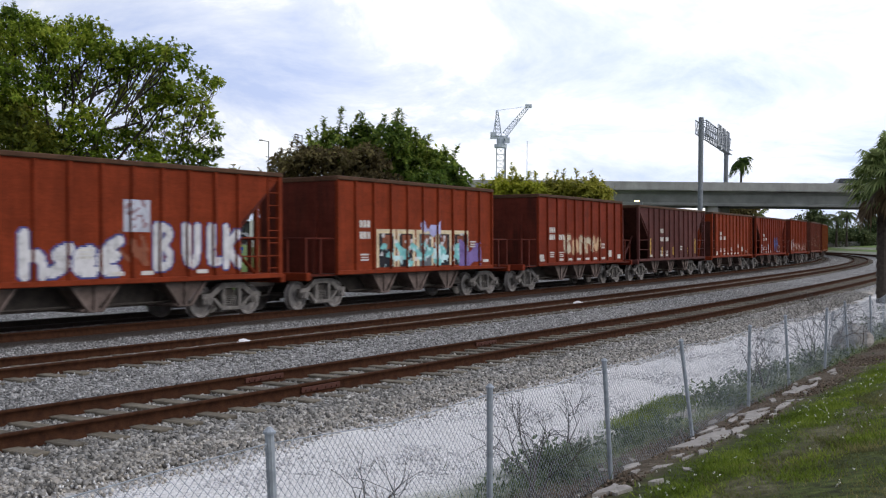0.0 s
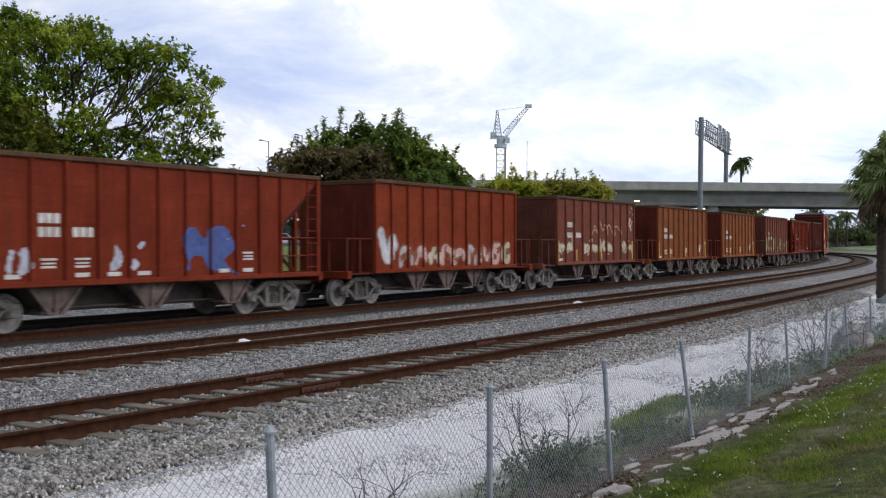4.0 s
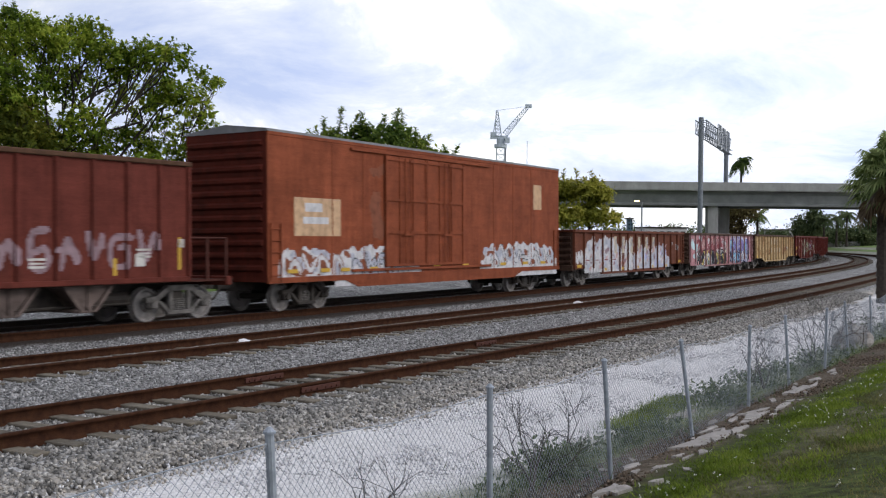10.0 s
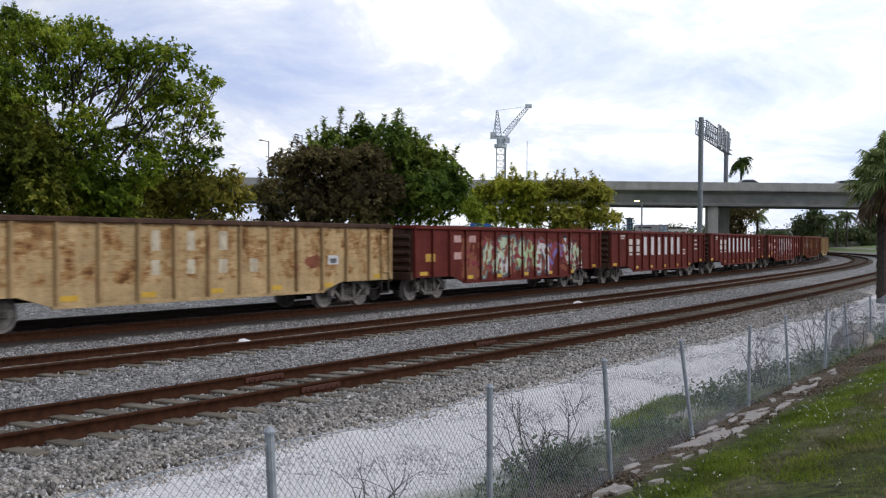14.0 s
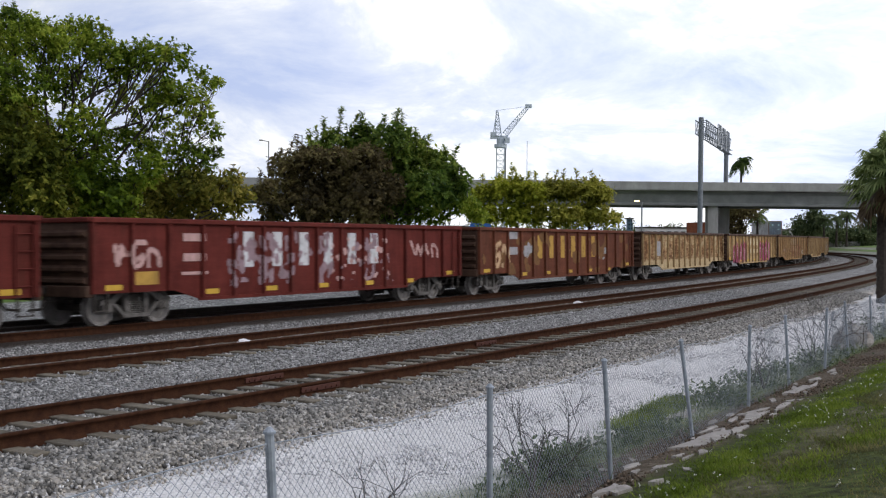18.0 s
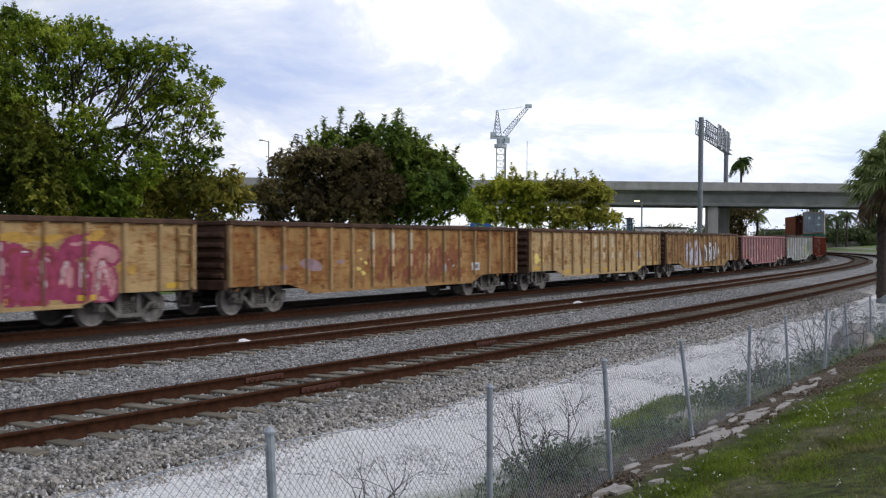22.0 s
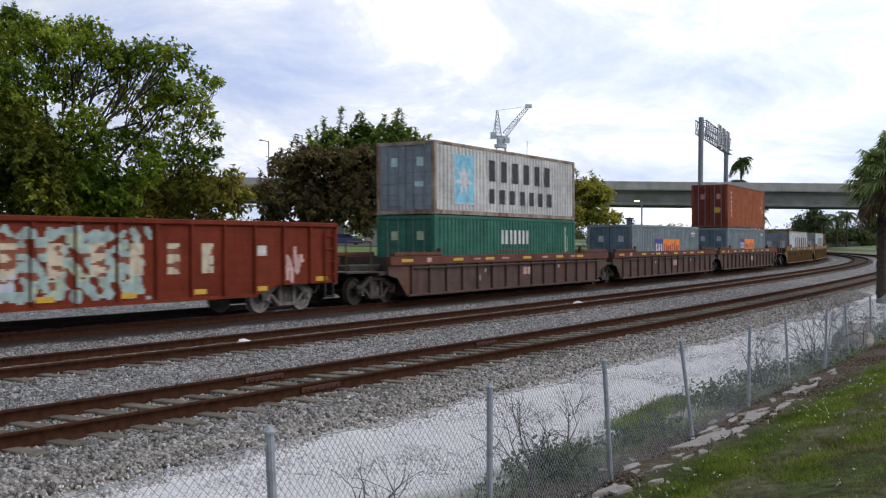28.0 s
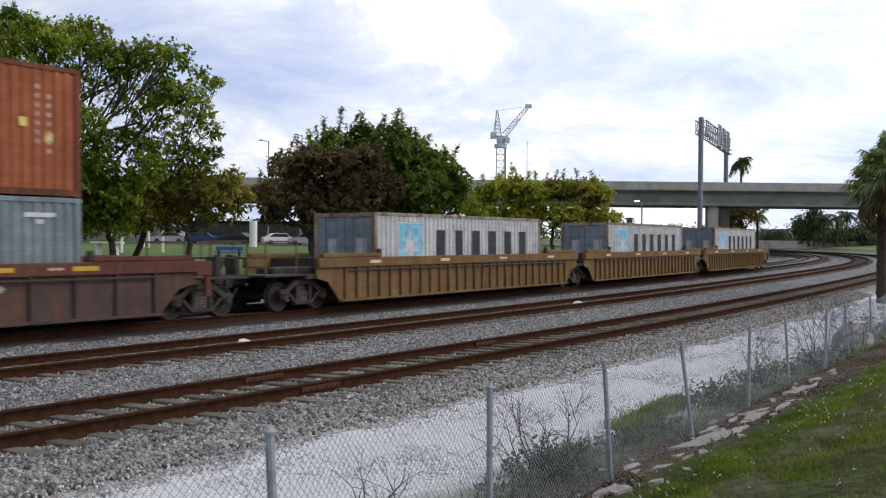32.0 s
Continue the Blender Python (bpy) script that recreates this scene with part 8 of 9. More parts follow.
def stencil(n, half, bays=10, foot=(), zf=1.24, big=(), small=(), yel=(), corner=True, y=-1.4695, tall=True):
    """Plain bars for stencilled marks: foot blocks by bay, big mark rows, small rows, yellow strips."""
    car = CARS[n]
    bw = 2 * half / bays
    cx = lambda i: -half + bw * (i + 0.5)
    panel_bars(car, [(cx(i), zf, bw * 0.42, 0.10) for i in foot], M["letter"], y, "stencil_bar", "white stencilled bar")
    for i, z in big:
        panel_bars(car, [(cx(i) - 0.18, z, 0.16, 0.22), (cx(i) + 0.02, z, 0.16, 0.22), (cx(i) + 0.22, z, 0.14, 0.22)], M["letter"], y, "stencil_bar", "white stencilled bar")
    for i, z in small:
        panel_bars(car, [(cx(i), z, bw * 0.45, 0.05), (cx(i), z - 0.09, bw * 0.38, 0.04), (cx(i), z - 0.17, bw * 0.42, 0.05)], M["letter"], y, "stencil_bar", "white stencilled bar")
    panel_bars(car, [(x, z, w, h) for x, z, w, h in yel], M["yellow"], y, "reflector", "yellow reflective strip")


LETTER = {"B": [[(0, 0), (0, 1)], [(0, 1), (0.5, 0.95), (0.55, 0.7), (0.1, 0.52), (0.6, 0.35), (0.5, 0.02), (0, 0)]], "U": [[(0, 1), (0.02, 0.2), (0.3, 0), (0.55, 0.2), (0.58, 1)]],
          "L": [[(0.1, 1), (0.05, 0.05), (0.55, 0.12)]], "K": [[(0.05, 1), (0.05, 0)], [(0.55, 0.85), (0.12, 0.5), (0.62, 0.02)]]}


def put_marks():
    # ---- hopper cars
    s = hop_side("A", 4.5, -4.4, 4.5)
    for ch, x in (("B", 1.66), ("U", 2.58), ("L", 3.38), ("K", 3.98)):
        for w, c in ((0.150, "navy"), (0.110, "white")):
            for line in LETTER[ch]:
                s.stroke(rounded([(x + p[0] * 0.75, 1.38 + p[1] * 0.98) for p in line]), w, c)
    for w, c in ((0.185, "navy"), (0.135, "white")):
        for x, z, lines in ((-2.05, 1.28, (((0.0, 0.85), (0.0, 0.0)), ((0.05, 0.4), (0.4, 0.42), (0.45, 0.0)))), (-1.35, 1.28, (((0.45, 0.55), (0.05, 0.42), (0.42, 0.22), (0.0, 0.02)),)),
                            (-0.75, 1.26, (((0.45, 0.5), (0.08, 0.45), (0.05, 0.08), (0.5, 0.05)), ((0.1, 0.26), (0.45, 0.28)))), (-0.1, 1.26, (((0.6, 0.75), (0.1, 0.5), (0.08, 0.06), (0.5, 0.05)), ((0.1, 0.3), (0.5, 0.4))))):
            for line in lines:
                s.stroke(rounded([(x + a, z + b) for a, b in line]), w, c)
    s.blotch(0.65, 1.5, 1.3, 2.2, "rustred", 7, 0.6, 6.0)
    s.rect(0.64, 1.44, 2.22, 2.98, "pale").blotch(0.6, 1.5, 2.2, 3.0, "mauve", 8, 0.3, 12.0, only="pale")
    s.put()
    stencil("A", 4.52, foot=(0, 1, 5, 6, 8), big=((1, 2.35),), small=((0, 1.95), (1, 1.9), (4, 1.8)))
    s = hop_side("B", 4.87, -3.2, 4.0, 1.14, 2.75)
    for i in range(5):
        xa = -2.75 + 1.18 * i
        s.rect(xa, xa + 1.08, 1.2, 2.42, "cream").rect(xa + 0.14, xa + 0.94, 1.2, 2.28, "black" if i != 2 else "slate")
        s.rect(xa + 0.30, xa + 0.78, 1.75 - 0.1 * (i % 2), 2.20, "rustred")
    s.blotch(-2.9, 3.2, 1.16, 2.0, "teal", 11, 0.42, 6.0).blotch(-2.8, 3.2, 1.16, 1.9, "cyan", 12, 0.22, 7.0).blotch(-2.8, 3.2, 1.2, 2.4, "white", 14, 0.08, 9.0)
    s.blotch(2.5, 3.9, 1.16, 2.0, "purple", 13, 0.8, 3.0).blotch(-0.3, 1.1, 2.25, 2.7, "lilac", 15, 0.7, 4.0)
    s.put()
    stencil("B", 4.87, foot=(9,), zf=1.3, big=((1, 2.55), (1, 2.2)), small=((1, 1.6), (8, 2.0)))
    s = hop_side("C", 4.87, -2.4, 2.2, 1.4, 2.6)
    s.wild(-2.2, 2.0, 1.5, 2.3, 5, ("tan", "bone"), "rustred", 21, 0.13).put()
    stencil("C", 4.87, foot=(0, 2, 3, 4, 5, 6, 7), big=((1, 2.5), (1, 2.2), (2, 2.2)), small=((1, 1.55), (2, 1.55), (7, 1.9)))
    panel_bars(CARS["C"], [(3.3, 1.45, 0.4, 0.3), (-4.5, 1.35, 0.5, 0.25), (4.5, 1.3, 0.4, 0.2)], M["letter"], -1.4695, "stencil_bar")
    stencil("D", 4.55, foot=(0, 2, 3), zf=1.28, big=((2, 2.6), (2, 2.15), (3, 2.15)), small=((2, 1.5), (3, 1.5), (6, 1.75)), yel=((-4.2, 1.75, 0.16, 0.85), (-2.2, 1.5, 0.13, 0.45), (-0.2, 1.5, 0.13, 0.45), (2.7, 1.5, 0.13, 0.45), (4.2, 1.75, 0.12, 0.85)))
    stencil("E", 4.83, foot=(2, 3, 4, 5, 6), zf=1.24, big=((1, 2.55), (1, 2.25), (2, 2.25)), small=((1, 1.55), (2, 1.55), (4, 1.6), (6, 1.8)))
    panel_bars(CARS["E"], [(-4.4, 1.28, 0.45, 0.24), (2.7, 1.5, 0.4, 0.3), (4.0, 1.35, 0.5, 0.2)], M["letter"], -1.4695, "stencil_bar")
    s = hop_side("F", 4.5, -4.3, 4.3, 1.14, 2.6)
    s.blotch(0.75, 2.6, 1.2, 2.5, "blue", 31, 0.85, 3.0).blotch(2.3, 3.1, 2.0, 2.5, "lilac", 32, 0.6, 5).blotch(-1.6, -0.4, 1.25, 2.0, "pale", 33, 0.35, 6).blotch(-4.3, -3.4, 1.2, 1.9, "pale", 34, 0.5, 6).put()
    stencil("F", 4.5, foot=(0, 2, 3, 4, 7, 8), big=((1, 2.5), (1, 2.2), (2, 2.2)), small=((1, 1.6), (2, 1.6), (8, 1.7)))
    s = hop_side("G", 4.87, -4.7, 4.7, 1.14, 2.5)
    s.wild(-4.6, -3.6, 1.2, 2.3, 1, ("white",), "grey", 41, 0.14).wild(-3.4, 4.5, 1.2, 1.95, 9, ("bone", "rose", "grey"), "rustred", 42, 0.11).blotch(-3.6, 4.6, 1.2, 2.0, "rustred", 43, 0.2, 7).put()
    s = hop_side("X", 4.83, -4.7, 4.7, 1.2, 3.9)
    for i in (0, 1, 3, 4, 5, 6, 8, 9):
        xa = -4.83 + 0.966 * i
        s.blotch(xa + 0.12, xa + 0.86, 1.45 + 0.05 * (i % 3), 2.0 + 0.04 * (i % 2), "bone", 51 + i, 0.5, 9.0).wild(xa + 0.14, xa + 0.84, 1.5, 1.95 + 0.06 * (i % 3), 3, ("bone",), "bone", 251 + i, 0.035)
    s.wild(-0.9, 3.0, 2.25, 2.95, 4, ("tan",), "tan", 52, 0.018).blotch(4.05, 4.72, 2.6, 3.75, "bone", 54, 0.55, 9).put()
    yel = ((-4.6, 1.6, 0.12, 0.9), (-2.6, 1.42, 0.12, 0.5), (0.4, 1.42, 0.12, 0.5), (4.62, 1.6, 0.12, 0.9))
    stencil("X", 4.83, foot=(0,), big=((1, 2.75), (1, 2.3), (2, 2.3)), small=((1, 1.9),), yel=yel)
    for n, half in (("Y", 4.9), ("Z", 4.87), ("AA", 4.83), ("AC", 4.95)):
        stencil(n, half, foot=() if n != "Y" else (0,), zf=1.2, big=((1, 2.65), (1, 2.3), (2, 2.3)), small=((1, 1.55), (2, 1.55), (5, 1.6), (8, 1.8)), yel=yel if n != "AC" else ((4.6, 1.7, 0.1, 0.8), (-1.0, 1.4, 0.1, 0.4), (2.6, 1.4, 0.1, 0.4)))
        panel_bars(CARS[n], [(half - 1.6, 1.55, 0.3, 0.3), (half - 0.3, 1.95, 0.2, 0.2)], M["letter"], -1.4695, "stencil_bar")
    s = hop_side("AA", 4.83, -4.7, 3.0, 1.3, 2.5)
    for x, q in ((-4.1, 61), (-1.4, 62), (1.8, 63)):
        s.blotch(x - 0.45, x + 0.45, 1.35, 2.3, "moss", q, 0.97, 5).blotch(x - 0.4, x + 0.4, 1.4, 2.25, "green", q + 200, 0.45, 12)
    s.put()
    stencil("AB", 4.53, foot=(0, 1, 2, 3, 4, 5, 6, 7, 8), big=((1, 2.65), (1, 2.3), (2, 2.3)), small=((1, 1.6), (2, 1.6), (4, 1.65), (7, 1.7)))
    panel_bars(CARS["AB"], [(3.1, 1.5, 0.4, 0.3), (4.1, 1.4, 0.5, 0.25), (3.1, 2.0, 0.14, 0.14)], M["letter"], -1.4695, "stencil_bar")
    s = hop_side("AC", 4.95, -1.6, 4.2, 1.2, 2.6)
    s.wild(-0.6, 3.9, 1.3, 2.3, 6, ("mauve",), "mauve", 71, 0.05).blotch(-1.4, -0.5, 1.9, 2.2, "white", 72, 0.6, 6).put()
    # ---- boxcar
    s = Side(CARS["BX"], -9.3, 9.3, 0.66, 4.6, (), 0.05, -1.5045)
    s.under(((-9.0, 1.5), (-8.6, 1.75), (-7.2, 1.8), (-6.4, 1.6), (-5.9, 1.75), (-4.4, 1.85), (-2.4, 1.75), (-1.7, 1.2)), 0.86, "white", 81, 0.10, 7)
    s.under(((-6.4, 1.0), (-6.0, 1.2), (-2.0, 1.15), (-1.5, 0.95)), 0.66, "white", 82)
    s.blotch(-9.0, -1.8, 0.9, 1.8, "rustred", 83, 0.30, 6, only="white").blotch(-9.0, -1.8, 0.9, 1.8, "pale", 88, 0.35, 5, only="white").wild(-8.6, -5.9, 1.0, 1.7, 4, ("white",), "rustred", 282, 0.06).wild(-5.6, -2.2, 0.95, 1.65, 5, ("pale",), "slate", 283, 0.05)
    s.under(((2.5, 1.2), (3.1, 1.9), (4.2, 1.75), (5.4, 1.95), (7.4, 1.9), (8.9, 1.7), (9.2, 1.2)), 0.68, "white", 84, 0.12, 6).blotch(2.6, 9.1, 0.95, 1.9, "pale", 85, 0.35, 4, only="white").wild(3.2, 8.6, 1.0, 1.8, 6, ("white",), "slate", 86, 0.06).blotch(2.6, 9.1, 1.0, 1.9, "rustred", 89, 0.12, 6)
    s.rect(-8.3, -6.1, 2.15, 3.25, "tan").rect(-7.8, -7.0, 2.85, 3.1, "white").rect(-7.9, -6.7, 2.5, 2.7, "white")
    s.rect(7.0, 7.75, 3.3, 4.3, "tan").blotch(-4.6, -3.8, 2.0, 4.4, "rustred", 87, 0.7, 2.0)
    s.put()
    panel_bars(CARS["BX"], [(x, 1.16, 0.45, 0.11) for x in (-8.4, -6.9, -5.9, -4.4, -0.6, 1.4, 4.3, 6.2, 7.8)], M["yellow"], -1.5395, "reflector", "yellow reflective strip")
    # ---- gondolas
    def word(n, col, bays=14, z0=1.32, z1=2.28, w=0.6, shift=0.0, side=None):
        s = side or gon_side(n, bays, -3.8 + shift, 3.8 + shift)
        for i in range(6):
            s.block(-2.9 + 1.16 * i + shift, z0, z1, w, col)
        return s
    feet = [(x, 0.92 if abs(x) > 5 else 0.72, 0.5, 0.13) for x in (-7.5, -4.3, -2.0, 0.3, 2.6, 4.9, 7.5)]
    for n in ("G1", "G3", "G4", "H0", "H1", "H2", "H3", "Td", "HR", "Tb"):
        panel_bars(CARS[n], feet, M["yellow"], -1.4725, "reflector", "yellow reflective strip")
    for n in ("H0", "H1"):
        word(n, "white").put("lettering_block", "plain white lettering block")
        panel_bars(CARS[n], [(-6.4, 2.3, 0.7, 0.07), (-6.4, 2.18, 0.55, 0.06), (-5.2, 2.0, 0.5, 0.28), (-4.1, 2.0, 0.5, 0.28), (-5.2, 1.65, 0.5, 0.28), (-4.1, 1.65, 0.5, 0.28), (-5.2, 1.38, 0.4, 0.1), (-4.1, 1.38, 0.5, 0.1), (6.4, 2.1, 0.5, 0.07), (6.4, 1.85, 0.5, 0.07), (6.4, 1.6, 0.6, 0.07), (4.0, 1.45, 0.5, 0.3)], M["letter"], -1.4725, "stencil_bar")
        panel_bars(CARS[n], [(4.0, 1.45, 0.34, 0.18)], M["p_maroon"], -1.4768, "stencil_bar")
    s = gon_side("H2")
    word("H2", "white", side=s, w=0.55)
    s.blotch(-3.9, -1.0, 0.75, 2.2, "mauve", 101, 0.25, 7, 0.8).blotch(0.4, 3.9, 0.75, 2.3, "rose", 102, 0.16, 8, 0.8).blotch(-3.4, 3.4, 1.3, 2.3, "mauve", 107, 0.25, 8, only="white").wild(-7.6, -6.0, 1.3, 2.05, 3, ("rose",), "rose", 103, 0.04).wild(4.9, 6.8, 1.4, 2.05, 3, ("rose",), "rose", 104, 0.035).blotch(-3.9, 3.9, 0.7, 2.3, "mauve", 106, 0.20, 7, 0.8).rect(-6.9, -6.1, 0.98, 1.28, "gold").put()
    panel_bars(CARS["H2"], [(-4.9, 2.1, 0.8, 0.2), (-4.9, 1.6, 0.8, 0.2), (-4.9, 1.2, 0.9, 0.08)], M["p_rose"], -1.4725, "stencil_bar")
    s = gon_side("H3")
    word("H3", "gold", side=s, shift=0.1)
    s.blotch(-4.4, -2.8, 0.7, 2.2, "rust", 111, 0.5, 4).blotch(-4.4, -3.3, 1.4, 2.1, "grey", 112, 0.45, 5).wild(-7.0, -5.6, 1.0, 2.0, 2, ("tan",), "rust", 113, 0.09).blotch(3.6, 4.6, 0.75, 1.4, "grey", 114, 0.6, 4).blotch(-8, 8, 0.6, 2.4, "rust", 115, 0.14, 2.5).put()
    panel_bars(CARS["H3"], [(-5.3, 2.25, 0.8, 0.28), (-5.3, 1.65, 0.8, 0.3), (4.6, 1.6, 0.5, 0.3), (-3.9, 1.7, 0.8, 0.3)], M["p_grey"], -1.4725, "stencil_bar")
    s = gon_side("HR")
    s.blotch(-3.7, 0.9, 0.62, 2.35, "verdigris", 121, 0.72, 8, 0.8).blotch(-3.5, 0.7, 0.7, 2.2, "rustred", 125, 0.14, 9, 0.4, only="verdigris").blotch(-3.5, 0.7, 0.7, 2.2, "mint", 126, 0.25, 9, 0.4, only="verdigris")
    word("HR", "bone", side=s, z0=1.2, z1=1.95, w=0.55)
    s.blotch(-4.6, -2.6, 0.62, 1.3, "pale", 122, 0.35, 8, 0.6).blotch(-4.0, 3.5, 1.1, 2.0, "rustred", 124, 0.22, 9, 0.5, only="bone").wild(5.9, 6.6, 0.9, 1.8, 2, ("rose",), "rose", 123, 0.05).rect(-7.0, -6.1, 1.25, 2.3, "slate").rect(-5.4, -4.3, 1.25, 2.3, "slate").put()
    panel_bars(CARS["HR"], [(-4.85, 2.1, 0.6, 0.16), (-4.85, 1.55, 0.6, 0.16), (4.9, 1.75, 0.42, 0.28)], M["letter"], -1.4775, "stencil_bar")
    s = gon_side("G1")
    s.under(((-7.0, 1.6), (-6.2, 2.1), (-5.8, 2.25), (-5.75, 1.6), (-5.0, 2.15), (-4.6, 2.2), (-3.5, 2.2), (-3.2, 2.05), (-2.4, 1.85), (-2.1, 1.5)), 0.62, "white", 131)
    s.under(((-1.6, 1.5), (-1.3, 2.15), (-0.8, 2.2), (-0.7, 1.7), (-0.4, 1.2)), 0.62, "white", 132)
    s.under(((-0.3, 1.3), (0.6, 1.6), (1.6, 1.9), (2.0, 1.6), (3.4, 1.75), (4.4, 1.85), (5.0, 1.4), (5.6, 1.1)), 0.66, "pale", 133)
    s.blotch(-6.9, -2.2, 0.64, 2.2, "pale", 136, 0.35, 4, only="white").blotch(-0.3, 5.4, 0.7, 1.8, "white", 137, 0.35, 3, only="pale").blotch(-0.3, 5.4, 0.7, 1.8, "lilac", 138, 0.25, 4, only="pale").blotch(-0.3, 5.0, 0.7, 1.8, "grey", 139, 0.12, 6, only="pale")
    word("G1", "bone", side=s, z0=1.45, z1=2.28, w=0.5)
    s.blotch(-3.4, 3.6, 1.45, 2.28, "grey", 334, 0.25, 7, only="bone").blotch(-7.0, 5.4, 0.66, 1.9, "rose", 335, 0.10, 7).blotch(-7.0, 5.4, 0.9, 2.0, "mauve", 336, 0.10, 8)
    s.wild(-8.0, -7.0, 0.95, 1.7, 3, ("white",), "white", 134, 0.05).blotch(5.5, 7.4, 1.4, 2.0, "grey", 135, 0.16, 6)
    for q in range(4):
        s.rect(-6.88 + q * 1.16, -6.25 + q * 1.16, 1.12, 1.17, "maroon")
    s.put()
    s = gon_side("G2")
    s.blotch(-8.1, 8.1, 0.6, 2.4, "pink", 140, 0.8, 1.5).blotch(-8.1, 8.1, 0.6, 2.4, "rose", 148, 0.35, 4).blotch(-8.1, 8.1, 0.6, 2.4, "maroon", 149, 0.10, 5)
    s.blotch(-7.9, -5.6, 0.7, 2.3, "cyan", 141, 0.55, 3).blotch(-7.0, -5.0, 1.3, 2.2, "black", 146, 0.12, 4)
    s.wild(-5.4, 0.4, 1.3, 2.35, 5, ("rose", "white", "maroon"), "maroon", 142, 0.17).wild(-5.4, 0.6, 0.62, 1.45, 6, ("black", "yellow", "white"), "black", 143, 0.17)
    s.wild(1.9, 7.0, 1.35, 2.35, 5, ("lilac", "purple", "lilac"), "white", 144, 0.17).wild(1.6, 7.2, 0.65, 1.4, 5, ("pale", "white", "sky"), "black", 145, 0.17).blotch(-5.2, 0.4, 0.6, 0.95, "darkgreen", 147, 0.4, 4)
    s.wild(-6.6, 0.8, 1.3, 2.35, 8, ("rose", "white", "maroon", "pink"), "maroon", 341, 0.09, glint="white").wild(-6.6, 0.7, 0.62, 1.45, 9, ("black", "black", "white", "yellow"), "black", 342, 0.10, glint="white")
    s.wild(1.7, 7.2, 1.3, 2.35, 7, ("lilac", "purple", "sky"), "navy", 343, 0.10, glint="white").wild(1.6, 7.2, 0.64, 1.4, 8, ("pale", "sky", "white", "black"), "navy", 344, 0.09, glint="white").put()
    s = gon_side("G3", 14)
    s.blotch(3.6, 4.7, 1.2, 1.9, "rustred", 152, 0.7, 4)
    for i in range(3):
        s.block(-1.75 + 1.16 * i, 1.75, 2.25, 0.42, "bone")
    for i in range(4):
        s.block(-1.75 + 1.16 * i, 1.2, 1.55, 0.4, "bone")
    s.rect(4.95, 5.45, 1.3, 1.6, "white").rect(5.05, 5.35, 1.38, 1.52, "slate").put("stencil_block", "plain white stencilled block")
    s = gon_side("G4")
    s.wild(-3.4, 2.6, 0.75, 2.2, 5, ("mint", "green", "white"), "slate", 161, 0.2).wild(4.0, 6.0, 0.75, 2.2, 2, ("mint", "white"), "black", 162, 0.18).blotch(2.4, 4.2, 0.7, 2.0, "purple", 163, 0.4, 3).blotch(-5.0, -3.2, 0.7, 2.2, "rustred", 164, 0.5, 3).rect(-7.4, -6.8, 1.3, 1.6, "gold").blotch(-5.0, 6.2, 0.7, 2.25, "rustred", 165, 0.28, 6).blotch(-5.0, 6.2, 0.7, 2.25, "maroon", 166, 0.15, 7).put()
    panel_bars(CARS["G4"], [(-5.2, 2.1, 0.5, 0.25), (-4.1, 2.1, 0.5, 0.25), (-5.2, 1.5, 0.5, 0.25)], M["p_rose"], -1.4725, "stencil_bar")
    for n in ("Ta", "Td", "Tc", "Te", "Tb"):
        s = gon_side(n, 15, cell=0.036)
        bw = 16.24 / 15
        if n == "Tb":
            for x0, x1, k in ((-6.5, -2.6, 182), (2.0, 5.7, 184)):
                s.wild(x0, x1, 0.66, 1.95, 5, ("magenta", "pink", "maroon"), "magenta", k, 0.17, glint="pink").wild(x0 + 0.1, x1 - 0.1, 0.7, 1.9, 7, ("pink", "magenta"), "maroon", k + 100, 0.06, glint="white")
                s.blotch(x0 + 0.3, x1 - 0.3, 1.9, 2.25, "gold", k + 1, 0.4, 5).blotch(x0, x1, 0.62, 1.1, "magenta", k + 2, 0.5, 5)
            s.blotch(5.6, 6.6, 1.2, 1.6, "gold", 186, 0.4, 7)
            for i in range(3):
                s.block(-1.0 + bw * i, 1.75, 2.25, 0.38, "cream").block(-1.0 + bw * i, 1.2, 1.5, 0.38, "cream")
        if n == "Tc":
            s.blotch(-1.8, 3.4, 0.65, 1.9, "rustred", 191, 0.45, 6, 1.4).blotch(-6.6, -2.2, 1.05, 1.55, "mauve", 192, 0.35, 4, 0.5)
            for i in range(4):
                s.block(-1.6 + bw * i, 1.75, 2.28, 0.34, "ochre" if i == 3 else "bone").block(-1.6 + bw * i, 1.22, 1.6, 0.34, "tan")
            s.blotch(-2.6, -1.7, 0.9, 1.9, "yellow", 199, 0.25, 8)
            s.blotch(-8, 8, 0.6, 0.9, "rust", 195, 0.2, 6).blotch(1.4, 4.4, 0.8, 1.9, "rustred", 193, 0.25, 5).blotch(2.0, 4.0, 0.9, 1.5, "grey", 197, 0.15, 5).rect(4.7, 5.3, 0.95, 1.25, "white").rect(4.85, 5.15, 1.03, 1.18, "slate")
        if n == "Td":
            for i in range(3):
                s.block(-1.0 + bw * i, 1.75, 2.3, 0.42, "bone")
            for i in range(4):
                s.block(-1.0 + bw * i, 1.2, 1.55, 0.42, "bone")
            s.rect(4.6, 5.1, 1.2, 1.55, "pale").blotch(-7.6, -6.6, 1.1, 1.45, "yellow", 196, 0.8, 4)
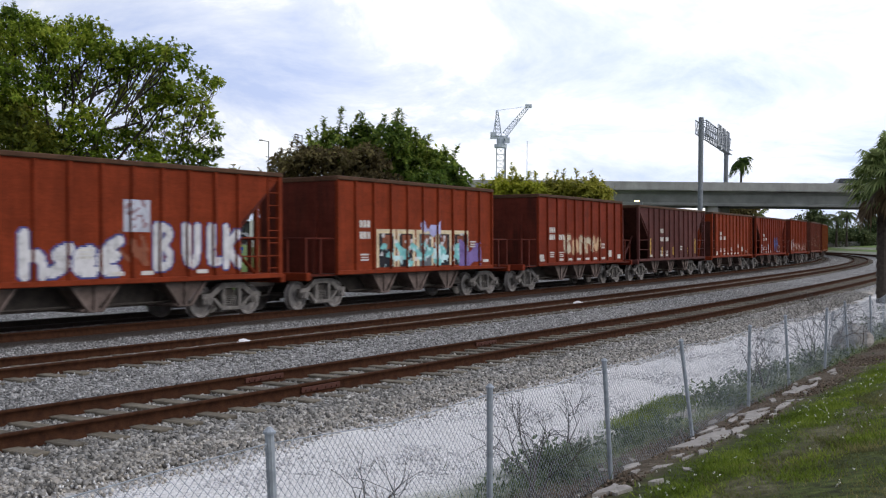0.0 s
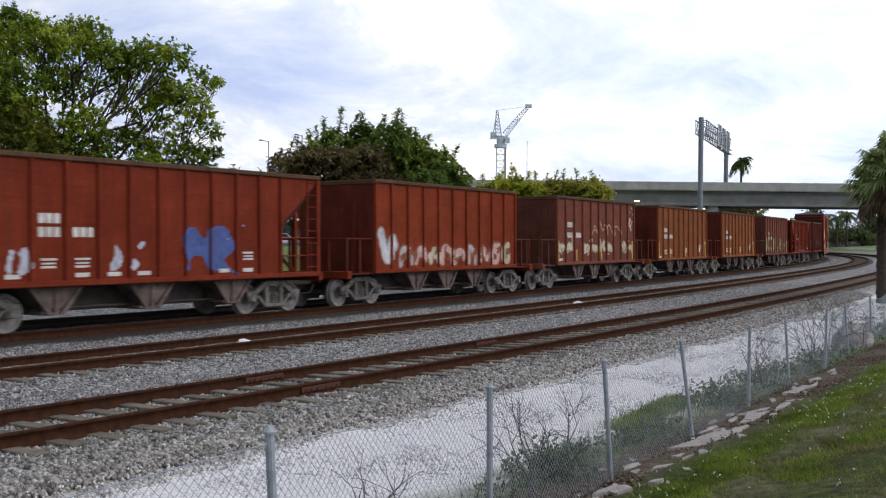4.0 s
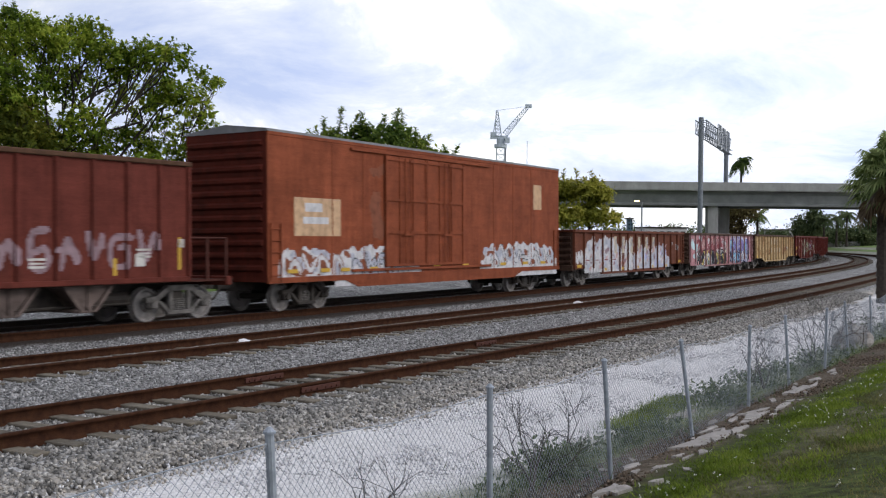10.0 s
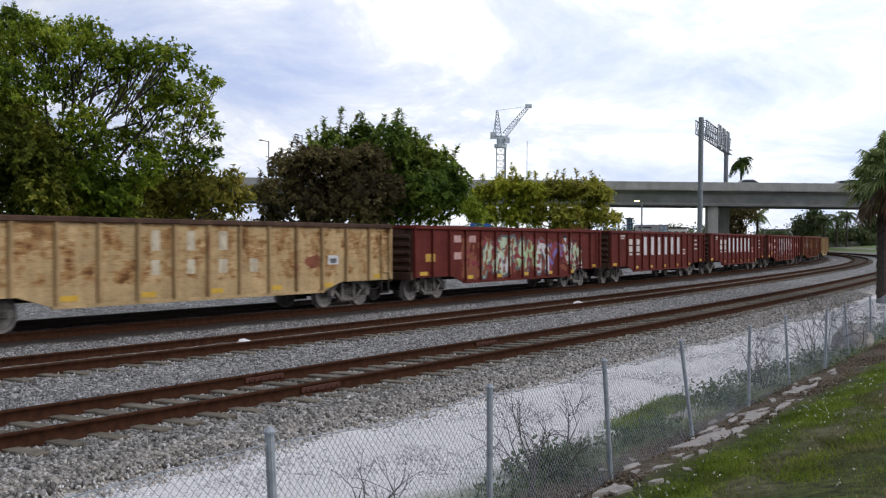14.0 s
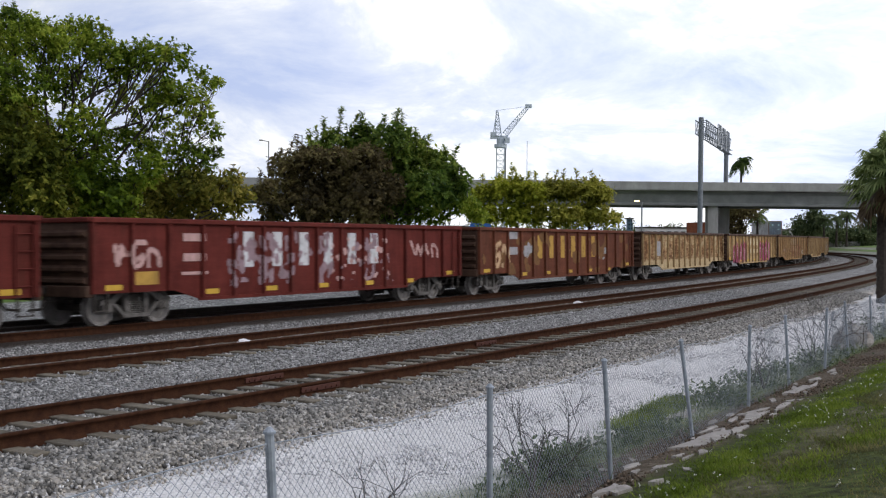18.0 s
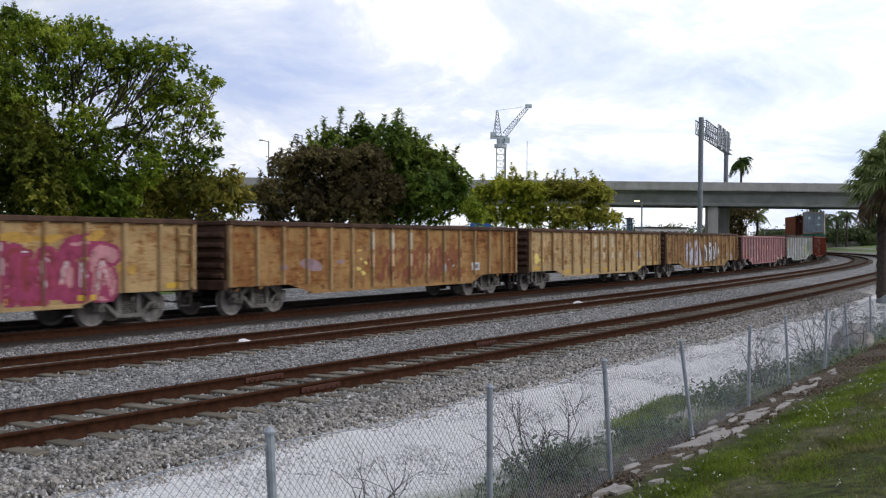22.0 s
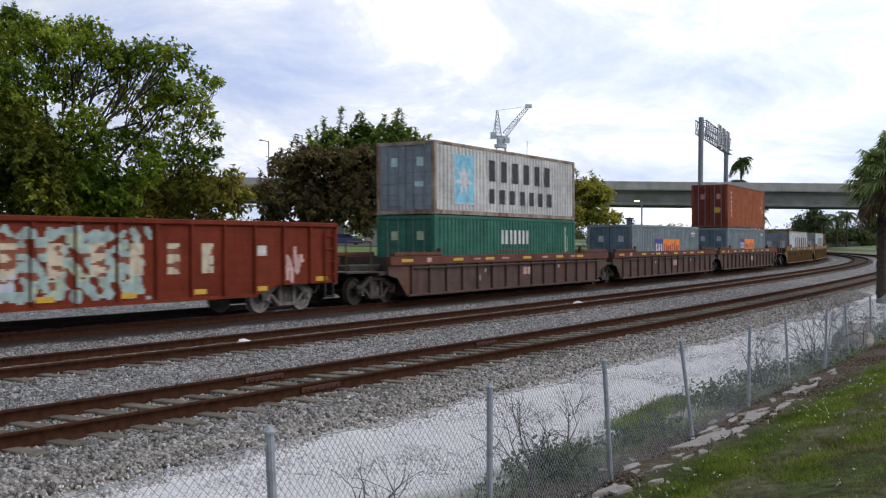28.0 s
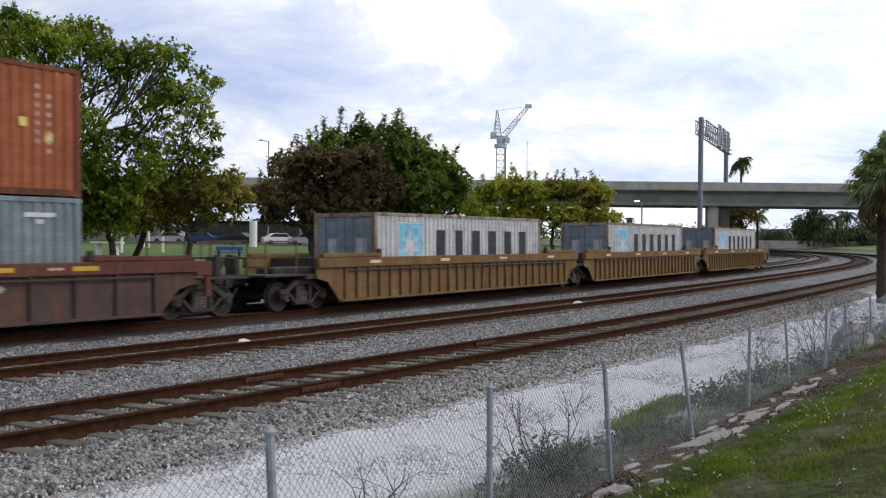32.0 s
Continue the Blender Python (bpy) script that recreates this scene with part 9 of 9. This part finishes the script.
        if n == "Te":
            s.wild(-4.2, -1.0, 0.65, 2.0, 4, ("pale", "grey"), "mauve", 201, 0.14).wild(-0.5, 3.2, 0.75, 2.0, 4, ("white",), "ink", 202, 0.13, glint="pale").blotch(4.0, 6.6, 0.8, 1.5, "grey", 203, 0.3, 3)
        if n == "Ta":
            s.rect(-5.85, -5.05, 1.25, 2.05, "grey")
        s.put("paint_patch")
    s = gon_side("P", 17, z1=2.3)
    s.blotch(-7.4, -6.6, 1.0, 1.4, "gold", 211, 0.5, 4).blotch(-2.5, 1.5, 1.1, 1.9, "tan", 212, 0.12, 4).blotch(-8, 8, 0.5, 1.1, "rose", 213, 0.35, 3)
    for x in (-5.2, -4.15):
        s.rect(x - 0.33, x + 0.33, 1.0, 2.22, "mauve").rect(x - 0.22, x + 0.22, 1.98, 2.14, "rose").rect(x - 0.24, x + 0.24, 1.5, 1.74, "bone").rect(x - 0.2, x + 0.2, 1.12, 1.2, "rose")
    s.rect(5.1, 5.4, 1.3, 1.5, "maroon").put("paint_patch")
    s = gon_side("Q", 15)
    s.blotch(-8, 8, 0.6, 2.4, "white", 221, 0.5, 2).blotch(-8, 8, 0.6, 2.3, "pale", 222, 0.35, 2.5).wild(-6.5, 2.0, 0.8, 2.1, 7, ("white", "pale", "grey"), "grey", 223, 0.13).wild(2.5, 7.0, 0.8, 2.1, 4, ("mint", "white", "yellow"), "green", 224, 0.15).rect(-7.6, -6.9, 1.5, 2.1, "tan").rect(-5.4, -4.6, 1.5, 2.0, "grey").rect(5.6, 6.2, 1.1, 2.1, "slate").put("paint_patch")
    # ---- well cars
    for n in ("W1", "W2", "W3"):
        panel_bars(CARS[n], [(x, 1.38, 0.7, 0.10) for x in (-8.4, -5.0, -2.6, 0.6, 3.8, 6.0)], M["yellow"], -1.494, "reflector", "yellow reflective strip")
        panel_bars(CARS[n], [(-7.0, 1.38, 0.3, 0.16), (-3.6, 1.38, 0.5, 0.06), (-1.3, 1.38, 0.6, 0.06), (2.3, 1.38, 0.5, 0.08), (5.2, 1.38, 0.4, 0.06)], M["p_rose"], -1.494, "stencil_bar")
        panel_bars(CARS[n], [(0.6, 0.85, 0.32, 0.3), (1.0, 0.85, 0.32, 0.3)], M["p_rose"], -1.3945, "stencil_bar")
        s = Side(CARS[n], -7, 7, 0.3, 1.2, (), 0.05, -1.3945)
        s.blotch(-3.4, -2.5, 0.4, 1.1, "grey", 231 + len(n), 0.35, 5).blotch(3.4, 4.6, 0.8, 1.1, "grey", 233, 0.35, 5).put("scrawl")
    for n in ("V1", "V2", "V3"):
        panel_bars(CARS[n], [(x, 1.38, 0.6, 0.09) for x in (-6.5, -2.2, 2.2, 6.5)], M["p_cream"], -1.494, "stencil_bar")
    # ---- containers
    yc = -1.2125

    def cside(n, x0, x1, z0, z1, cell=0.05):
        return Side(CARS[n], x0, x1, z0, z1, (), cell, yc)

    def star(s, cx, cz, w, h):
        s.rect(cx - w / 2 - 0.05, cx + w / 2 + 0.05, cz - h / 2 - 0.05, cz + h / 2 + 0.05, "white").rect(cx - w / 2, cx + w / 2, cz - h / 2, cz + h / 2, "sky")
        turn = ((np.arctan2(s.Z - cz, s.X - cx) - math.pi / 2) / (2 * math.pi / 7)) % 1.0
        reach = min(w, h) * 0.47 * (0.36 + 0.64 * (abs(turn - 0.5) * 2) ** 1.7)
        s.c[np.hypot(s.X - cx, s.Z - cz) < reach] = s.idx("white")

    s = cside("MA", -5.6, 5.6, 0.2, 2.45)
    star(s, -4.0, 1.3, 1.45, 1.75)
    for i in range(6):
        s.block(-1.80 + 1.0 * i, 1.35, 2.15, 0.68, "ink")
    for i in range(7):
        s.block(-1.80 + 0.87 * i, 0.5, 1.05, 0.60, "ink")
    s.put("emblem", "plain painted lettering block")
    for n in ("M1", "M2", "M3"):
        s = cside(n, -5.6, 5.6, 0.9, 2.45)
        star(s, -4.0, 1.45, 1.45, 1.6)
        for i in range(6):
            s.block(-2.0 + 1.28 * i, 1.12, 2.05, 0.80, "ink")
        s.put("emblem", "plain painted lettering block")
    s = cside("CA", -2, 5.8, 1.2, 2.5)
    for i in range(7):
        s.block(-0.95 + 0.37 * i, 1.55, 2.1, 0.28, "white")
    s.rect(-0.95, 1.25, 1.28, 1.33, "maroon").rect(5.0, 5.08, 1.2, 2.3, "mint").rect(5.25, 5.31, 1.2, 1.9, "mint").put("lettering_block", "plain white lettering block")
    for n, dx in (("PN", 0.0), ("PN2", 0.0)):
        s = cside(n, -3, 5.6, 1.05, 2.4)
        s.rect(-2.4 + dx, -0.9 + dx, 1.15, 1.85, "navy").rect(-0.9 + dx, 2.25 + dx, 1.15, 1.85, "orange")
        for i in range(3):
            s.block(-2.08 + 0.44 * i + dx, 1.2, 1.6, 0.34, "white")
        for i in range(8):
            s.block(-0.62 + 0.36 * i + dx, 1.2, 1.62 if i in (0, 4, 5) else 1.5, 0.24, "maroon")
        s.rect(4.6, 5.4, 2.15, 2.25, "white").rect(4.9, 5.1, 1.98, 2.08, "white").put("emblem", "plain painted emblem")
    s = cside("OR", -5.9, 5.9, 0.3, 2.7)
    for i in range(6):
        s.block(-5.0, 2.35 - 0.3 * i - 0.12, 2.35 - 0.3 * i + 0.1, 0.26, "white")
    for k, (x, z) in enumerate(((4.6, 1.6), (5.25, 1.3))):
        s.rect(x - 0.1, x + 0.1, z - 0.12, z + 0.1, "yellow")
    for i in range(7):
        s.rect(4.88, 4.98, 2.4 - 0.2 * i - 0.06, 2.4 - 0.2 * i + 0.06, "rose").rect(5.2, 5.28, 2.2 - 0.2 * i - 0.05, 2.2 - 0.2 * i + 0.05, "rose")
    s.put("lettering_block", "plain white lettering block")
    # marks on the container doors
    for n, h, col in (("MA", 2.591, "cyan"), ("PN", 2.591, "pale"), ("PN2", 2.591, "pale"), ("CA", 2.591, "mint"), ("OR", 2.896, "pink")):
        for y in (-0.62, 0.45):
            part("door_mark", Shape().box(-6.092, -6.086, y - 0.13, y + 0.15, h * 0.66, h * 0.78), M["p_" + col], CARS[n], "pale painted mark")
        part("door_mark", Shape().box(-6.092, -6.086, -0.75, -0.4, h * 0.38, h * 0.45), M["p_" + col], CARS[n], "pale painted mark")
    for n in ("M1", "M2", "M3"):
        for y in (-0.66, 0.44):
            part("door_mark", Shape().box(-6.092, -6.086, y - 0.2, y + 0.2, 0.95, 1.75), M["p_pale"], CARS[n], "pale painted mark")
    for y in (-0.5,):
        part("door_mark", Shape().box(-6.094, -6.087, y - 0.18, y + 0.18, 1.0, 1.35), M["yellow"], CARS["OR"], "yellow warning plate")


put_marks()


# ------------------------------------------------------------------ what moves
def motions():
    for carried, u, half, *lift in MOVING:
        rows = []
        for k in range(33):
            t = float(k)
            s = u - SPEED * t - GAIN * t * t / 2
            x0, y0, _, _ = on_line(s - half)
            x1, y1, _, _ = on_line(s + half)
            turn = math.atan2(y1 - y0, x1 - x0)
            z = lift[0] if lift else 0.0
            m = Matrix.Translation(((x0 + x1) / 2, (y0 + y1) / 2, 0.0)) @ Matrix.Rotation(float(turn), 4, "Z") @ Matrix.Rotation(-CANT, 4, "X") @ Matrix.Translation((0, 0, z))
            rows.append((t, m))
        walk(carried, rows)
    for carried, t0, x0, speed, lane in BRIDGE_CARS:
        walk(carried, [(t, pose(x0 - speed * (t - t0) , lane, 9.25)) for t in (0.0, 8.0, 16.0, 24.0, 32.0)])


motions()
